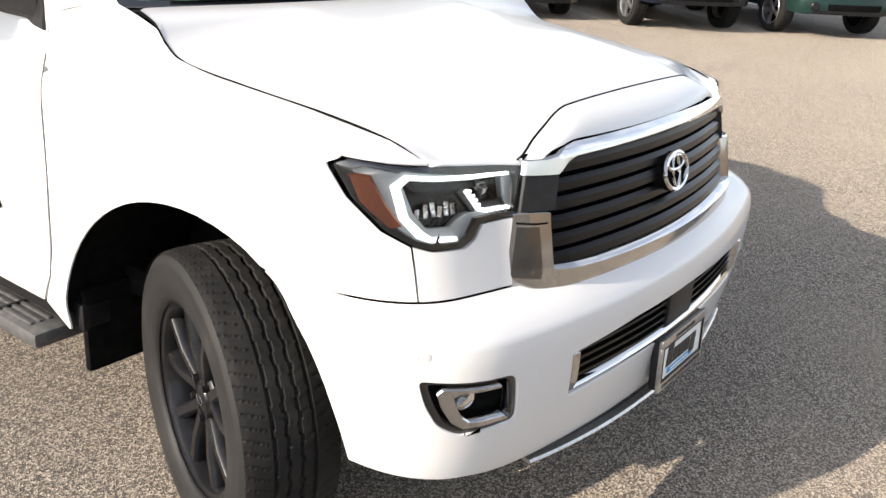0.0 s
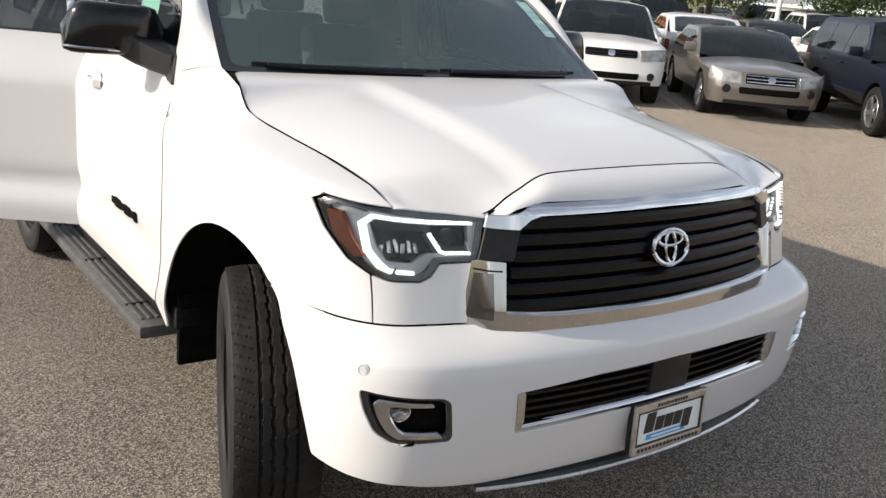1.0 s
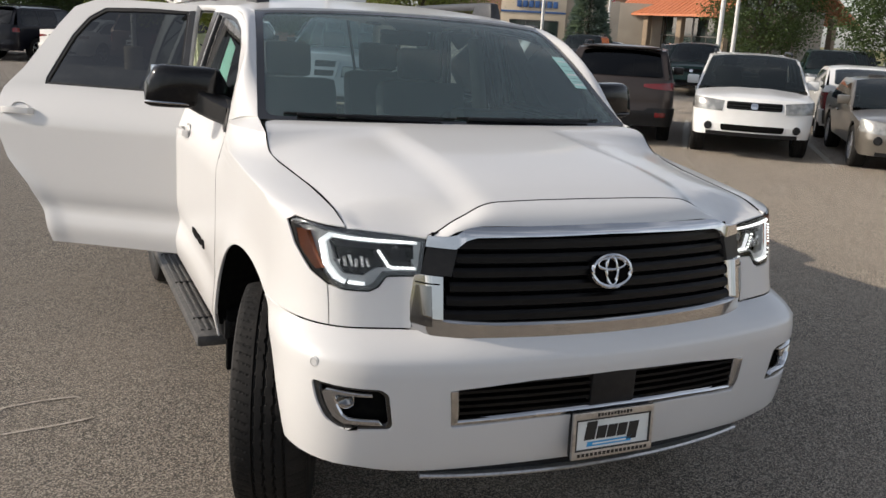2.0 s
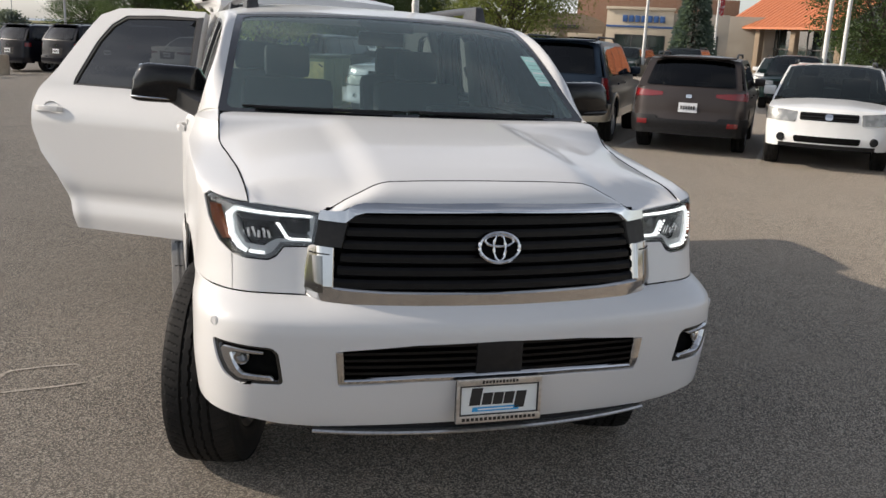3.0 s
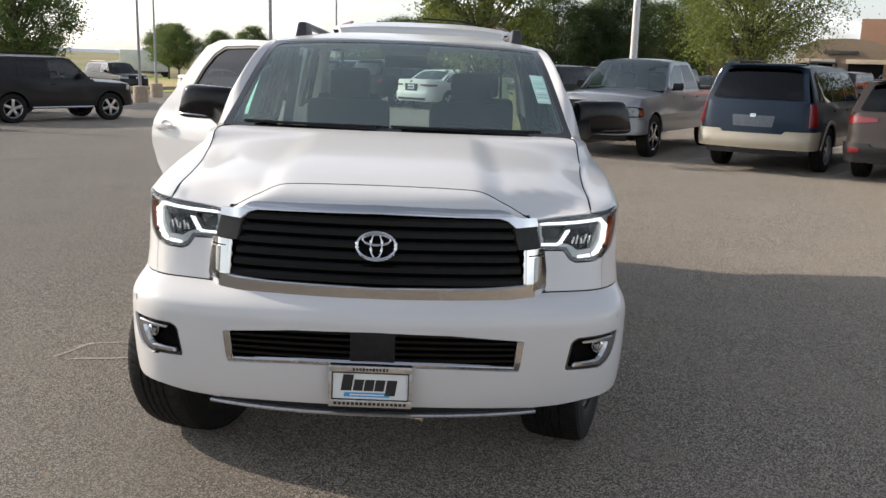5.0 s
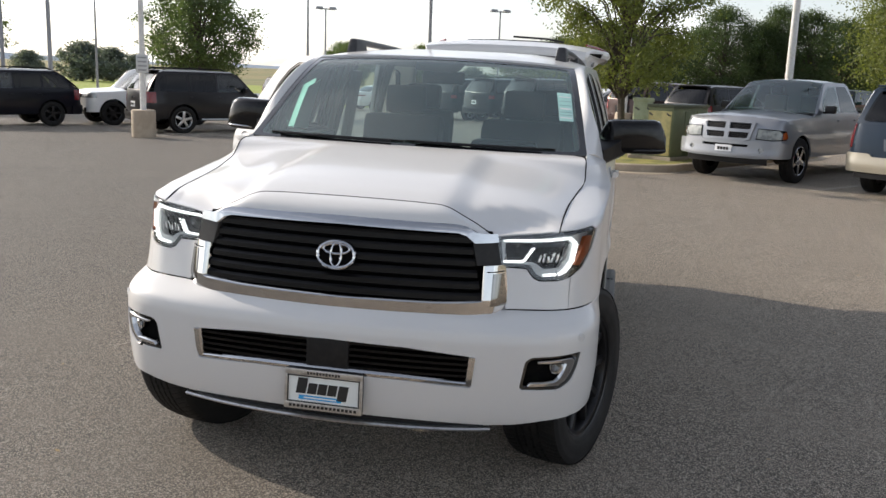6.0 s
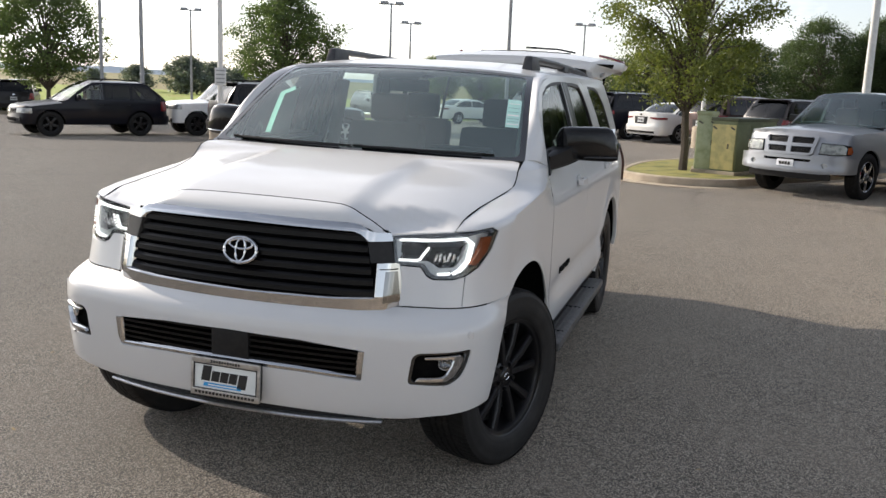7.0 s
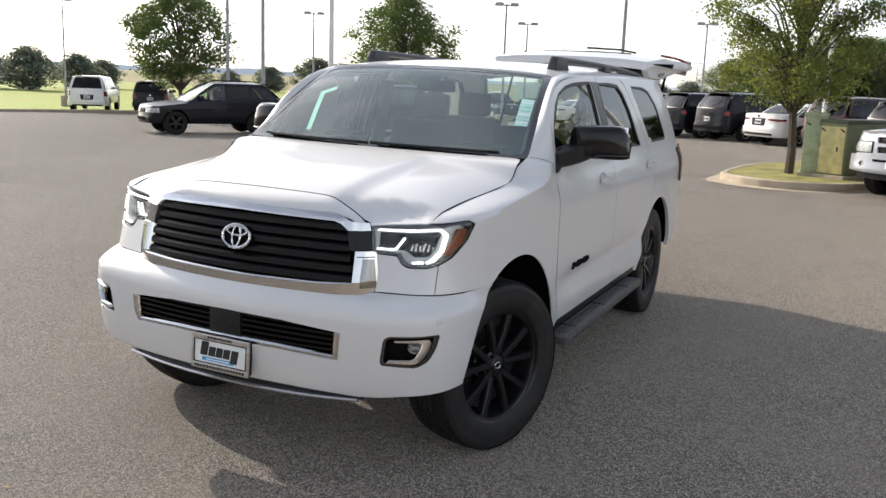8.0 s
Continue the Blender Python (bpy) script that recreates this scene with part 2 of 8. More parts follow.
def sweep(path, section, closed=False, scale=None, up=(0, 0, 1)):
    """Carries a section of (across, up) pairs along a path."""
    path = [Vector(p) for p in path]
    verts, faces, k, n = [], [], len(section), len(path)
    for i, p in enumerate(path):
        a = path[i - 1] if (i or closed) else p
        b = path[(i + 1) % n] if (i < n - 1 or closed) else p
        d = (b - a).normalized()
        side = d.cross(Vector(up))
        side = side.normalized() if side.length > 1e-4 else Vector((1, 0, 0))
        top = side.cross(d).normalized()
        c = scale(i / max(1, n - 1)) if scale else 1.0
        verts += [p + side * (s * c) + top * (u * c) for s, u in section]
    for i in range(n if closed else n - 1):
        j = (i + 1) % n
        for q in range(k):
            r = (q + 1) % k
            faces.append((i * k + q, i * k + r, j * k + r, j * k + q))
    if not closed:
        faces += [tuple(range(k))[::-1], tuple((n - 1) * k + q for q in range(k))]
    return verts, faces


def ring(r, n=8, squash=1.0):
    return [(r * math.cos(2 * math.pi * i / n), r * squash * math.sin(2 * math.pi * i / n)) for i in range(n)]


def tube(name, path, r, mat, parent=None, n=8, label="", closed=False, squash=1.0, scale=None):
    v, f = sweep(path, ring(r, n, squash), closed, scale)
    return solid(name, v, f, mat, parent, label)


def clip(poly, axis, limit, keep_above):
    out = []
    for i, q in enumerate(poly):
        p = poly[i - 1]
        inp = p[axis] >= limit if keep_above else p[axis] <= limit
        inq = q[axis] >= limit if keep_above else q[axis] <= limit
        if inp != inq:
            t = (limit - p[axis]) / (q[axis] - p[axis])
            s = [p[0] + (q[0] - p[0]) * t, p[1] + (q[1] - p[1]) * t]
            s[axis] = limit
            out.append(tuple(s))
        if inq:
            out.append(q)
    return out


def rounded(points, r=0.02, n=4):
    """Rounds the corners of an outline."""
    out = []
    for i, p in enumerate(points):
        p, a, b = Vector(p), Vector(points[i - 1]), Vector(points[(i + 1) % len(points)])
        k = min(r, (a - p).length * 0.45, (b - p).length * 0.45)
        s, e = p + (a - p).normalized() * k, p + (b - p).normalized() * k
        for j in range(n + 1):
            t = j / n
            q = s * (1 - t) ** 2 + p * 2 * t * (1 - t) + e * t * t
            out.append((q.x, q.y))
    return out


def unspiked(poly):
    """Drops corners at which an outline runs out and straight back."""
    poly = list(poly)
    again = True
    while again and len(poly) > 2:
        again = False
        for i in range(len(poly)):
            p, q, r = poly[i - 1], poly[i], poly[(i + 1) % len(poly)]
            a, b = (q[0] - p[0], q[1] - p[1]), (r[0] - q[0], r[1] - q[1])
            la, lb = math.hypot(*a), math.hypot(*b)
            if la < 1e-6 or lb < 1e-6 or (abs(a[0] * b[1] - a[1] * b[0]) < 1e-6 * (la * lb) ** 0.5 and a[0] * b[0] + a[1] * b[1] < 0):
                poly.pop(i)
                again = True
                break
    return poly if len(poly) > 2 else []


def loops(ids):
    """Splits a ring of corners that touches itself into simple rings."""
    out, stack = [], []
    for k in ids:
        if k in stack:
            i = stack.index(k)
            if len(stack) - i >= 3:
                out.append(stack[i:])
            stack = stack[:i + 1]
        else:
            stack.append(k)
    if len(stack) >= 3:
        out.append(stack)
    return out


CENTRE = Vector((0, 2.6, 0.9))


def patch(name, outline, surface, mat, parent=None, step=0.05, holes=(), thick=0.012, off=0.0, mirror=False, label="", centre=CENTRE, rim=True, place=None):
    """A panel cut to an outline (with holes) on a curved surface: surface(u, v) gives the place. It has edges of its own thickness."""
    poly = [tuple(p) for p in outline]
    for hole in holes:
        hole = [tuple(p) for p in hole]
        i, j = min(((a, b) for a in range(len(poly)) for b in range(len(hole))), key=lambda k: (poly[k[0]][0] - hole[k[1]][0]) ** 2 + (poly[k[0]][1] - hole[k[1]][1]) ** 2)
        area = lambda c: sum(c[k - 1][0] * c[k][1] - c[k][0] * c[k - 1][1] for k in range(len(c)))
        if area(hole) * area(poly) > 0:
            hole = hole[::-1]
            j = len(hole) - 1 - j
        poly = poly[:i + 1] + hole[j:] + hole[:j + 1] + poly[i:]
    su, sv = step if isinstance(step, tuple) else (step, step)
    lo = [min(p[a] for p in poly) for a in (0, 1)]
    hi = [max(p[a] for p in poly) for a in (0, 1)]
    nu, nv = max(1, math.ceil((hi[0] - lo[0]) / su)), max(1, math.ceil((hi[1] - lo[1]) / sv))
    keys, places, normals, faces, flat = {}, [], [], [], []
    e = 1e-3
    segments = [(Vector(c[k - 1]), Vector(c[k])) for c in (outline, *holes) for k in range(len(c))]

    def on_edge(a, b):
        """Whether the middle of a mesh edge lies on the outline or on a hole's edge."""
        p = (Vector(flat[a]) + Vector(flat[b])) / 2
        for s, t in segments:
            d = t - s
            k = max(0.0, min(1.0, (p - s).dot(d) / max(1e-12, d.length_squared)))
            if (s + d * k - p).length < 1e-4:
                return True
        return False

    def vert(p):
        key = (round(p[0], 5), round(p[1], 5))
        if key not in keys:
            u, v = p
            c = Vector(surface(u, v))
            n = (Vector(surface(u + e, v)) - Vector(surface(u - e, v))).cross(Vector(surface(u, v + e)) - Vector(surface(u, v - e)))
            n = n.normalized() if n.length > 1e-12 else Vector((0, 0, 1))
            if n.dot(c - centre) < 0:
                n = -n
            c = c + n * off
            if mirror:
                c.x, n.x = -c.x, -n.x
            keys[key] = len(places)
            places.append(c)
            normals.append(n)
            flat.append((u, v))
        return keys[key]

    for i in range(nu):
        a, b = lo[0] + (hi[0] - lo[0]) * i / nu, lo[0] + (hi[0] - lo[0]) * (i + 1) / nu
        strip = clip(clip(poly, 0, a, True), 0, b, False) if nu > 1 else poly
        if len(strip) < 3:
            continue
        for j in range(nv):
            c, d = lo[1] + (hi[1] - lo[1]) * j / nv, lo[1] + (hi[1] - lo[1]) * (j + 1) / nv
            cell = clip(clip(strip, 1, c, True), 1, d, False) if nv > 1 else strip
            ids = []
            for p in unspiked(cell):
                k = vert(p)
                if not ids or ids[-1] != k:
                    ids.append(k)
            while len(ids) > 1 and ids[0] == ids[-1]:
                ids.pop()
            for loop in loops(ids):
                q = [places[k] for k in loop]
                n = sum(((q[k] - q[0]).cross(q[(k + 1) % len(q)] - q[0]) for k in range(1, len(q))), Vector())
                if n.length > 1e-9:
                    faces.append(loop if n.dot(normals[loop[0]]) > 0 else loop[::-1])
    count = {}
    for f in faces:
        for k in range(len(f)):
            pair = (f[k - 1], f[k])
            count[frozenset(pair)] = count.get(frozenset(pair), 0) + 1
    if rim and thick:
        for f in list(faces):
            for k in range(len(f)):
                a, b = f[k - 1], f[k]
                if a != b and count[frozenset((a, b))] == 1 and on_edge(a, b):
                    pa, pb, na, nb = places[a], places[b], normals[a], normals[b]
                    side = (pb - pa).cross(na)
                    side = side.normalized() if side.length > 1e-9 else na
                    s = len(places)
                    places += [pa.copy(), pb.copy(), pb - nb * thick, pa - na * thick]
                    normals += [(side + na).normalized(), (side + nb).normalized(), side, side]
                    faces.append([s + 1, s, s + 3, s + 2])
    me = bpy.data.meshes.new(name)
    if place:
        turn = place.to_3x3()
        places = [place @ p for p in places]
        normals = [turn @ n for n in normals]
    me.from_pydata([tuple(p) for p in places], [], faces)
    me.validate()
    me.polygons.foreach_set("use_smooth", [True] * len(me.polygons))
    me.normals_split_custom_set_from_vertices([tuple(n) for n in normals])
    return put(name, me, mat, parent, label)


def band(name, low, high, mat, parent, bulge=0.0, way=(0, 0, 1), n=24, k=6, thick=0.012, mirror=False, label="", centre=CENTRE):
    """A panel between two curves low(t) and high(t), bulging along a way."""
    way = Vector(way)

    def surface(u, v):
        return Vector(low(u)).lerp(Vector(high(u)), v) + way * (bulge * 4 * v * (1 - v))
    return patch(name, [(0, 0), (1, 0), (1, 1), (0, 1)], surface, mat, parent, (1 / n, 1 / k), thick=thick, mirror=mirror, label=label, centre=centre)


def thing(name, label, category, group="", at=None, kind=""):
    ob = new(name)
    tagged(ob, label, category, group, kind)
    if at:
        ob.matrix_world = at
    return ob


# ---- the white suv: surfaces (front at y 0, nose towards -y, its right side at -x) ----
belt = 1.40
bumper_y = table([(0.40, 0.13), (0.44, 0.085), (0.50, 0.05), (0.60, 0.03), (0.72, 0.016), (0.80, 0.014), (0.84, 0.020), (0.872, 0.034), (0.918, 0.06)])
bumper_in = table([(0.40, 0.07), (0.46, 0.035), (0.55, 0.01), (0.70, 0.0), (0.82, 0.0), (0.87, 0.008), (0.918, 0.02)])
hood_mid = table([(0.30, 1.288), (0.45, 1.332), (0.70, 1.372), (1.0, 1.402), (1.25, 1.424), (1.4, 1.432), (1.6, 1.436)])
hood_side = table([(0.26, 1.160), (0.40, 1.216), (0.50, 1.248), (0.65, 1.268), (0.96, 1.299), (1.12, 1.322), (1.17, 1.336), (1.21, 1.362), (1.26, 1.408), (1.32, 1.424), (1.6, 1.430)])
hood_half = table([(0.28, 0.80), (0.40, 0.832), (0.65, 0.838), (0.95, 0.862), (1.166, 0.886), (1.26, 0.882), (1.6, 0.86)])


def bumper_front(x, z):
    return bumper_y(z) + 0.052 + 0.163 * x * x


def nose_front(x, z):
    a = abs(x)
    return 0.172 + 0.20 * a * a + 0.032 * smooth(0.48, 0.68, a) + 0.22 * (z - 1.06)


def side(y, z):
    """Half width of the body at a station and height."""
    w = 1.008 - 0.02 * smooth(1.2, 0.6, y) - 0.05 * max(0.0, (y - 4.5) / 0.7) ** 2
    if y > 1.3:
        k = smooth(1.3, 1.75, y)
        drop = 0.068 * smooth(1.16, 1.42, z) if z < belt else 0.068 * smooth(1.16, 1.42, z) + 0.24 * (z - belt) + 0.16 * (z - belt) ** 2
        w -= k * drop
    w -= 0.016 * math.exp(-((z - 0.72) / 0.055) ** 2) * smooth(1.5, 2.0, y) * smooth(4.2, 3.6, y)
    w += 0.008 * math.exp(-((z - 0.60) / 0.05) ** 2) * smooth(1.5, 2.0, y) * smooth(4.2, 3.6, y)
    w += 0.012 * math.exp(-(((math.hypot(y - 1.03, z - 0.42) - 0.56) / 0.06) ** 2)) * smooth(0.45, 0.6, z)
    w += 0.014 * math.exp(-(((math.hypot(y - 4.12, z - 0.42) - 0.57) / 0.06) ** 2)) * smooth(0.45, 0.6, z)
    if z < 0.55:
        w -= 0.10 * (0.55 - z)
    return w


CORNER, NX = 0.42, 0.80


def wrapped(front, half, xa, ya):
    """A surface that goes from the middle of the front round the corner and along the side."""
    def surface(s, z):
        sign, s = (-1 if s < 0 else 1), abs(s)
        if s <= xa:
            return Vector((sign * s, front(s, z), z))
        if s >= xa + CORNER:
            y = ya + s - xa - CORNER
            return Vector((sign * half(y, z), y, z))
        t = (s - xa) / CORNER
        fa, wa = front(xa, z), half(ya, z)
        slope = (fa - front(xa - 0.01, z)) / 0.01
        ctrl = (wa, min(fa + slope * (wa - xa), ya))
        x = xa * (1 - t) ** 2 + 2 * t * (1 - t) * ctrl[0] + t * t * wa
        y = fa * (1 - t) ** 2 + 2 * t * (1 - t) * ctrl[1] + t * t * ya
        return Vector((sign * x, y, z))

    def at_x(x, z):
        lo, hi = 0.0, xa + CORNER
        for _ in range(24):
            m = (lo + hi) / 2
            lo, hi = (m, hi) if surface(m, z).x < x else (lo, m)
        return lo

    def at_y(y, z):
        lo, hi = 0.0, xa + CORNER + 6
        for _ in range(30):
            m = (lo + hi) / 2
            lo, hi = (m, hi) if surface(m, z).y < y else (lo, m)
        return lo
    return surface, at_x, at_y


def bumper_half(y, z):
    return 1.012 - bumper_in(z)


NOSE_LOW, nose_low_x, nose_low_y = wrapped(nose_front, side, NX, 0.74)
BUMPER_LOW, _, _ = wrapped(bumper_front, bumper_half, 0.78, 0.52)
SEAM_Z = 1.216


def seam_at(z):
    """The place of the hood's side seam at a height."""
    lo, hi = 0.30, 1.62
    for _ in range(30):
        m = (lo + hi) / 2
        lo, hi = (m, hi) if hood_side(m) < z else (lo, m)
    return hood_half(lo), lo


S0X, S0Y = seam_at(SEAM_Z)
T0 = (nose_low_x(S0X, SEAM_Z) - NX) / CORNER
SHIFT = S0Y - NOSE_LOW(NX + CORNER * T0, SEAM_Z).y


def nose_surface(s, z):
    """Front and fender; above the lamps each level starts at the hood seam and sweeps out to the side."""
    if z <= SEAM_Z:
        p = NOSE_LOW(s, z)
        return p
    sign, s = (-1 if s < 0 else 1), abs(s)
    xs, ys = seam_at(z)
    ys -= SHIFT * smooth(0.6, 0.4, ys)
    ya = max(0.74, ys + 0.30)
    k = smooth(SEAM_Z, SEAM_Z + 0.05, z)
    t = (s - NX) / CORNER
    if t > 1:
        y = ya + s - NX - CORNER
        return Vector((sign * side(y, z), y, z))
    q = (t - T0) / (1 - T0)
    wa = side(ya, z)
    fa = nose_front(NX, z)
    slope = (fa - nose_front(NX - 0.01, z)) / 0.01
    c0 = Vector((wa, min(fa + slope * (wa - NX), ya)))
    c1 = Vector((lerp(c0.x, wa, T0), lerp(c0.y, ya, T0)))
    c2 = Vector((lerp(xs, wa, 0.72), ys + 0.11))
    c = c1.lerp(c2, k)
    x = xs * (1 - q) ** 2 + 2 * q * (1 - q) * c.x + q * q * wa
    y = ys * (1 - q) ** 2 + 2 * q * (1 - q) * c.y + q * q * ya
    return Vector((sign * x, y, z))


def finder(surface, axis):
    def find(value, z):
        lo, hi = 0.0, 7.0
        if z > SEAM_Z and surface is nose_surface:
            lo = NX + CORNER * T0
        for _ in range(34):
            m = (lo + hi) / 2
            lo, hi = (m, hi) if surface(m, z)[axis] < value else (lo, m)
        return lo
    return find


def bumper_surface(s, z):
    """The bumper bulge; its top ledge runs back to the body above it."""
    p = BUMPER_LOW(s, z)
    t = max(0.0, (z - 0.845) / (0.9175 - 0.845))
    if t > 0:
        a = abs(s)
        q = a if a < 0.78 else 0.78 + (a - 0.78) * 0.66
        body = NOSE_LOW(math.copysign(q, s), z)
        p = p.lerp(body, min(1.0, t) ** 2.2)
    return p


NOSE, BUMPER = nose_surface, bumper_surface
nose_at_y, bumper_at_y = finder(NOSE, 1), finder(BUMPER, 1)
nose_x = lambda x, z: nose_low_x(x, min(z, SEAM_Z)) if z <= SEAM_Z else finder(NOSE, 0)(x, z)
bumper_x = wrapped(bumper_front, bumper_half, 0.78, 0.52)[1]


def hood_z(x, y):
    a = abs(x)
    half = hood_half(y)
    t = a / half
    c = lerp(0.47, 0.41, smooth(0.35, 1.4, y))
    fall = 0.08 * t * t + 0.21 * smooth(c - 0.03, c + 0.12, t) + 0.71 * abs(t) ** 4.0
    z = hood_mid(y) - (hood_mid(y) - hood_side(y)) * fall + 0.001
    # the front edge rolls down to the top of the lamps
    brow = lerp(1.196, 1.217, (a - 0.60) / 0.23)
    edge = nose_front(a, brow) + 0.006
    return lerp(z, brow + 0.001, smooth(0.40, 0.60, a) * (1 - 0.8 * smooth(0.78, 0.84, a)) * (1 - smooth(edge, edge + 0.16, y)))


def arch(cy, a0, a1, ry=0.575, rz=0.58, cz=0.42, n=20):
    return [(cy - ry * math.cos(radians(lerp(a0, a1, i / n))), cz + rz * math.sin(radians(lerp(a0, a1, i / n)))) for i in range(n + 1)]


# the body leans a little on its springs; the wheels stand level
LEAN = Matrix.Rotation(radians(0.65), 4, "Y")
suv = thing("suv", "white full-size suv, black grille, open rear door, raised liftgate", "suv", at=LEAN)

# bumper
def bx(x, z):
    return (bumper_x(x, z) if x > 0 else -bumper_x(-x, z), z)


arch_line = [(y, z) for y, z in arch(1.015, 10, 59)]
right_edge = [(bumper_at_y(y, z), z) for y, z in arch_line]
outline = [(0, 0.484), (0.30, 0.481), (0.62, 0.474), (0.72, 0.482), (0.83, 0.502)] + [right_edge[0]] + right_edge + [(bumper_at_y(0.722, 0.9165), 0.9165), (1.0, 0.917), (0.66, 0.917), (0, 0.905)]
outline = outline + [(-s, z) for s, z in outline[-2:0:-1]]
fog_out = [(0.958, 0.778), (0.775, 0.768), (0.752, 0.750), (0.735, 0.645), (0.742, 0.632), (0.885, 0.632), (0.925, 0.662), (0.947, 0.715)]
fog_uv = rounded([bx(x, z) for x, z in fog_out], 0.02)
intake_out = [(0.570, 0.759), (0.30, 0.782), (0.0, 0.789), (-0.30, 0.782), (-0.570, 0.759), (-0.556, 0.630), (-0.30, 0.645), (0.0, 0.650), (0.30, 0.645), (0.556, 0.630)]
intake_uv = rounded(intake_out, 0.012)
bumper = patch("front_bumper", outline, BUMPER, WHITE, suv, (0.04, 0.02), [fog_uv, [(-s, z) for s, z in fog_uv], intake_uv], thick=0.03)

# lower intake: recess, slats, chrome surround
def curved(x0, x1, z, y_in, n=24, front=bumper_front):
    return [(lerp(x0, x1, i / n), front(lerp(x0, x1, i / n), z) + y_in, z) for i in range(n + 1)]


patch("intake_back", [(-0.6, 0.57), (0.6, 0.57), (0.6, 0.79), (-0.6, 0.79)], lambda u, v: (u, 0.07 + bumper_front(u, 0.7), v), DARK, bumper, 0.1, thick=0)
for i in range(6):
    z = 0.655 + i * 0.0225
    half = 0.545 + 0.010 * (i / 5)
    v, f = sweep([(x, bumper_front(x, 0.7) + 0.032, z + 0.008 * (1 - (x / half) ** 2) * i / 5) for x in [lerp(-half, half, k / 24) for k in range(25)]], [(-0.02, -0.002), (0.014, -0.007), (0.016, 0.003), (-0.018, 0.006)])
    solid("intake_slat", v, f, LOUVRE, bumper)
inner = [(0.545, 0.757), (0.536, 0.650), (0.28, 0.663), (0.0, 0.667), (-0.28, 0.663), (-0.536, 0.650), (-0.545, 0.757)]
surround = [(0.569, 0.758), (0.555, 0.631), (0.30, 0.646), (0.0, 0.651), (-0.30, 0.646), (-0.555, 0.631), (-0.569, 0.758)] + inner[::-1]
patch("intake_surround", surround, lambda u, v: BUMPER(u, v) + Vector((0, 0.25 * max(0.0, 0.672 - v), 0)), CHROME, bumper, (0.04, 0.01), thick=0.03, off=0.003, label="bright chrome surround")
boxed("sensor_cover", (0.0, 0.095, 0.728), (0.17, 0.03, 0.118), BLACK_PLASTIC, bumper, 0.008)
# fog lamps
for sx in (1, -1):
    patch("fog_lamp_recess", [bx(x, z) for x, z in [(0.968, 0.79), (0.745, 0.78), (0.725, 0.622), (0.94, 0.622)]], lambda u, v: BUMPER(u, v) + Vector((0, 0.05, 0)), DARK, bumper, 0.05, thick=0, mirror=sx < 0)
    rim_uv = rounded([bx(x, z) for x, z in fog_out], 0.02)
    rim_in = rounded([bx(x, z) for x, z in [(0.947, 0.768), (0.782, 0.759), (0.763, 0.744), (0.748, 0.652), (0.754, 0.642), (0.88, 0.642), (0.915, 0.668), (0.935, 0.716)]], 0.015)
    patch("fog_lamp_bezel", rim_uv, BUMPER, GLOSS_BLACK, bumper, 0.04, [rim_in], thick=0.03, off=-0.008, mirror=sx < 0)
    hook = [(0.932, 0.764), (0.940, 0.752), (0.930, 0.712), (0.908, 0.668), (0.880, 0.646), (0.757, 0.643), (0.768, 0.656), (0.866, 0.661), (0.884, 0.676), (0.902, 0.712), (0.910, 0.742), (0.896, 0.752), (0.795, 0.750), (0.795, 0.756), (0.905, 0.763)]
    patch("fog_lamp_trim", [bx(0.850 + (x - 0.850) * 0.90, 0.704 + (z - 0.704) * 0.88) for x, z in hook], BUMPER, CHROME, bumper, 0.03, thick=0.03, off=0.002, mirror=sx < 0, label="chrome hook-shaped trim")
    c = BUMPER(bumper_x(0.868, 0.722), 0.722)
    m = pose(sx * c.x, c.y + 0.022, c.z, 90, 0, sx * 25)
    v, f = lathe([(0.0, -0.014), (0.018, -0.008), (0.024, 0.0), (0.028, -0.004), (0.029, -0.03), (0.0, -0.035)], 20, "z")
    solid("fog_lamp", [m @ Vector(q) for q in v], f, DARK_CHROME, bumper, "round clear fog lamp")
    v, f = lathe([(0.0, 0.008), (0.022, 0.005), (0.028, 0.0)], 20, "z")
    solid("fog_lamp_lens", [m @ Vector(q) for q in v], f, LENS, bumper)
    c = BUMPER(bumper_x(0.950, 0.832), 0.832)
    m = pose(sx * c.x, c.y, c.z, 90, 0, sx * 48)
    v, f = lathe([(0.0, 0.003), (0.009, 0.003), (0.0095, 0.001), (0.0125, 0.001), (0.0135, 0.003), (0.016, 0.002), (0.0165, -0.004)], 20, "z")
    solid("parking_sensor", [m @ Vector(q) for q in v], f, WHITE, bumper)
# skid lip under the bumper
v, f = sweep([(x, 0.108 + 0.19 * x * x, 0.452 + 0.008 * (x / 0.62) ** 4) for x in [lerp(-0.63, 0.63, k / 30) for k in range(31)]], [(-0.014, -0.006), (0.014, -0.007), (0.019, 0.0), (0.014, 0.006), (-0.014, 0.006)])
solid("skid_lip", v, f, SATIN_METAL, bumper, "satin silver lip")
v, f = sweep([(x, 0.20 + 0.20 * x * x, 0.462) for x in [lerp(-0.58, 0.58, k / 30) for k in range(31)]], [(-0.10, -0.020), (0.02, -0.012), (0.04, 0.006), (-0.10, 0.008)])
solid("air_dam", v, f, BLACK_PLASTIC, bumper)
v, f = sweep([(x, 0.135 + 0.19 * x * x, 0.470) for x in [lerp(-0.60, 0.60, k / 30) for k in range(31)]], [(-0.03, -0.016), (0.018, -0.014), (0.022, 0.018), (-0.03, 0.018)])
solid("lower_valance", v, f, BLACK_PLASTIC, bumper)

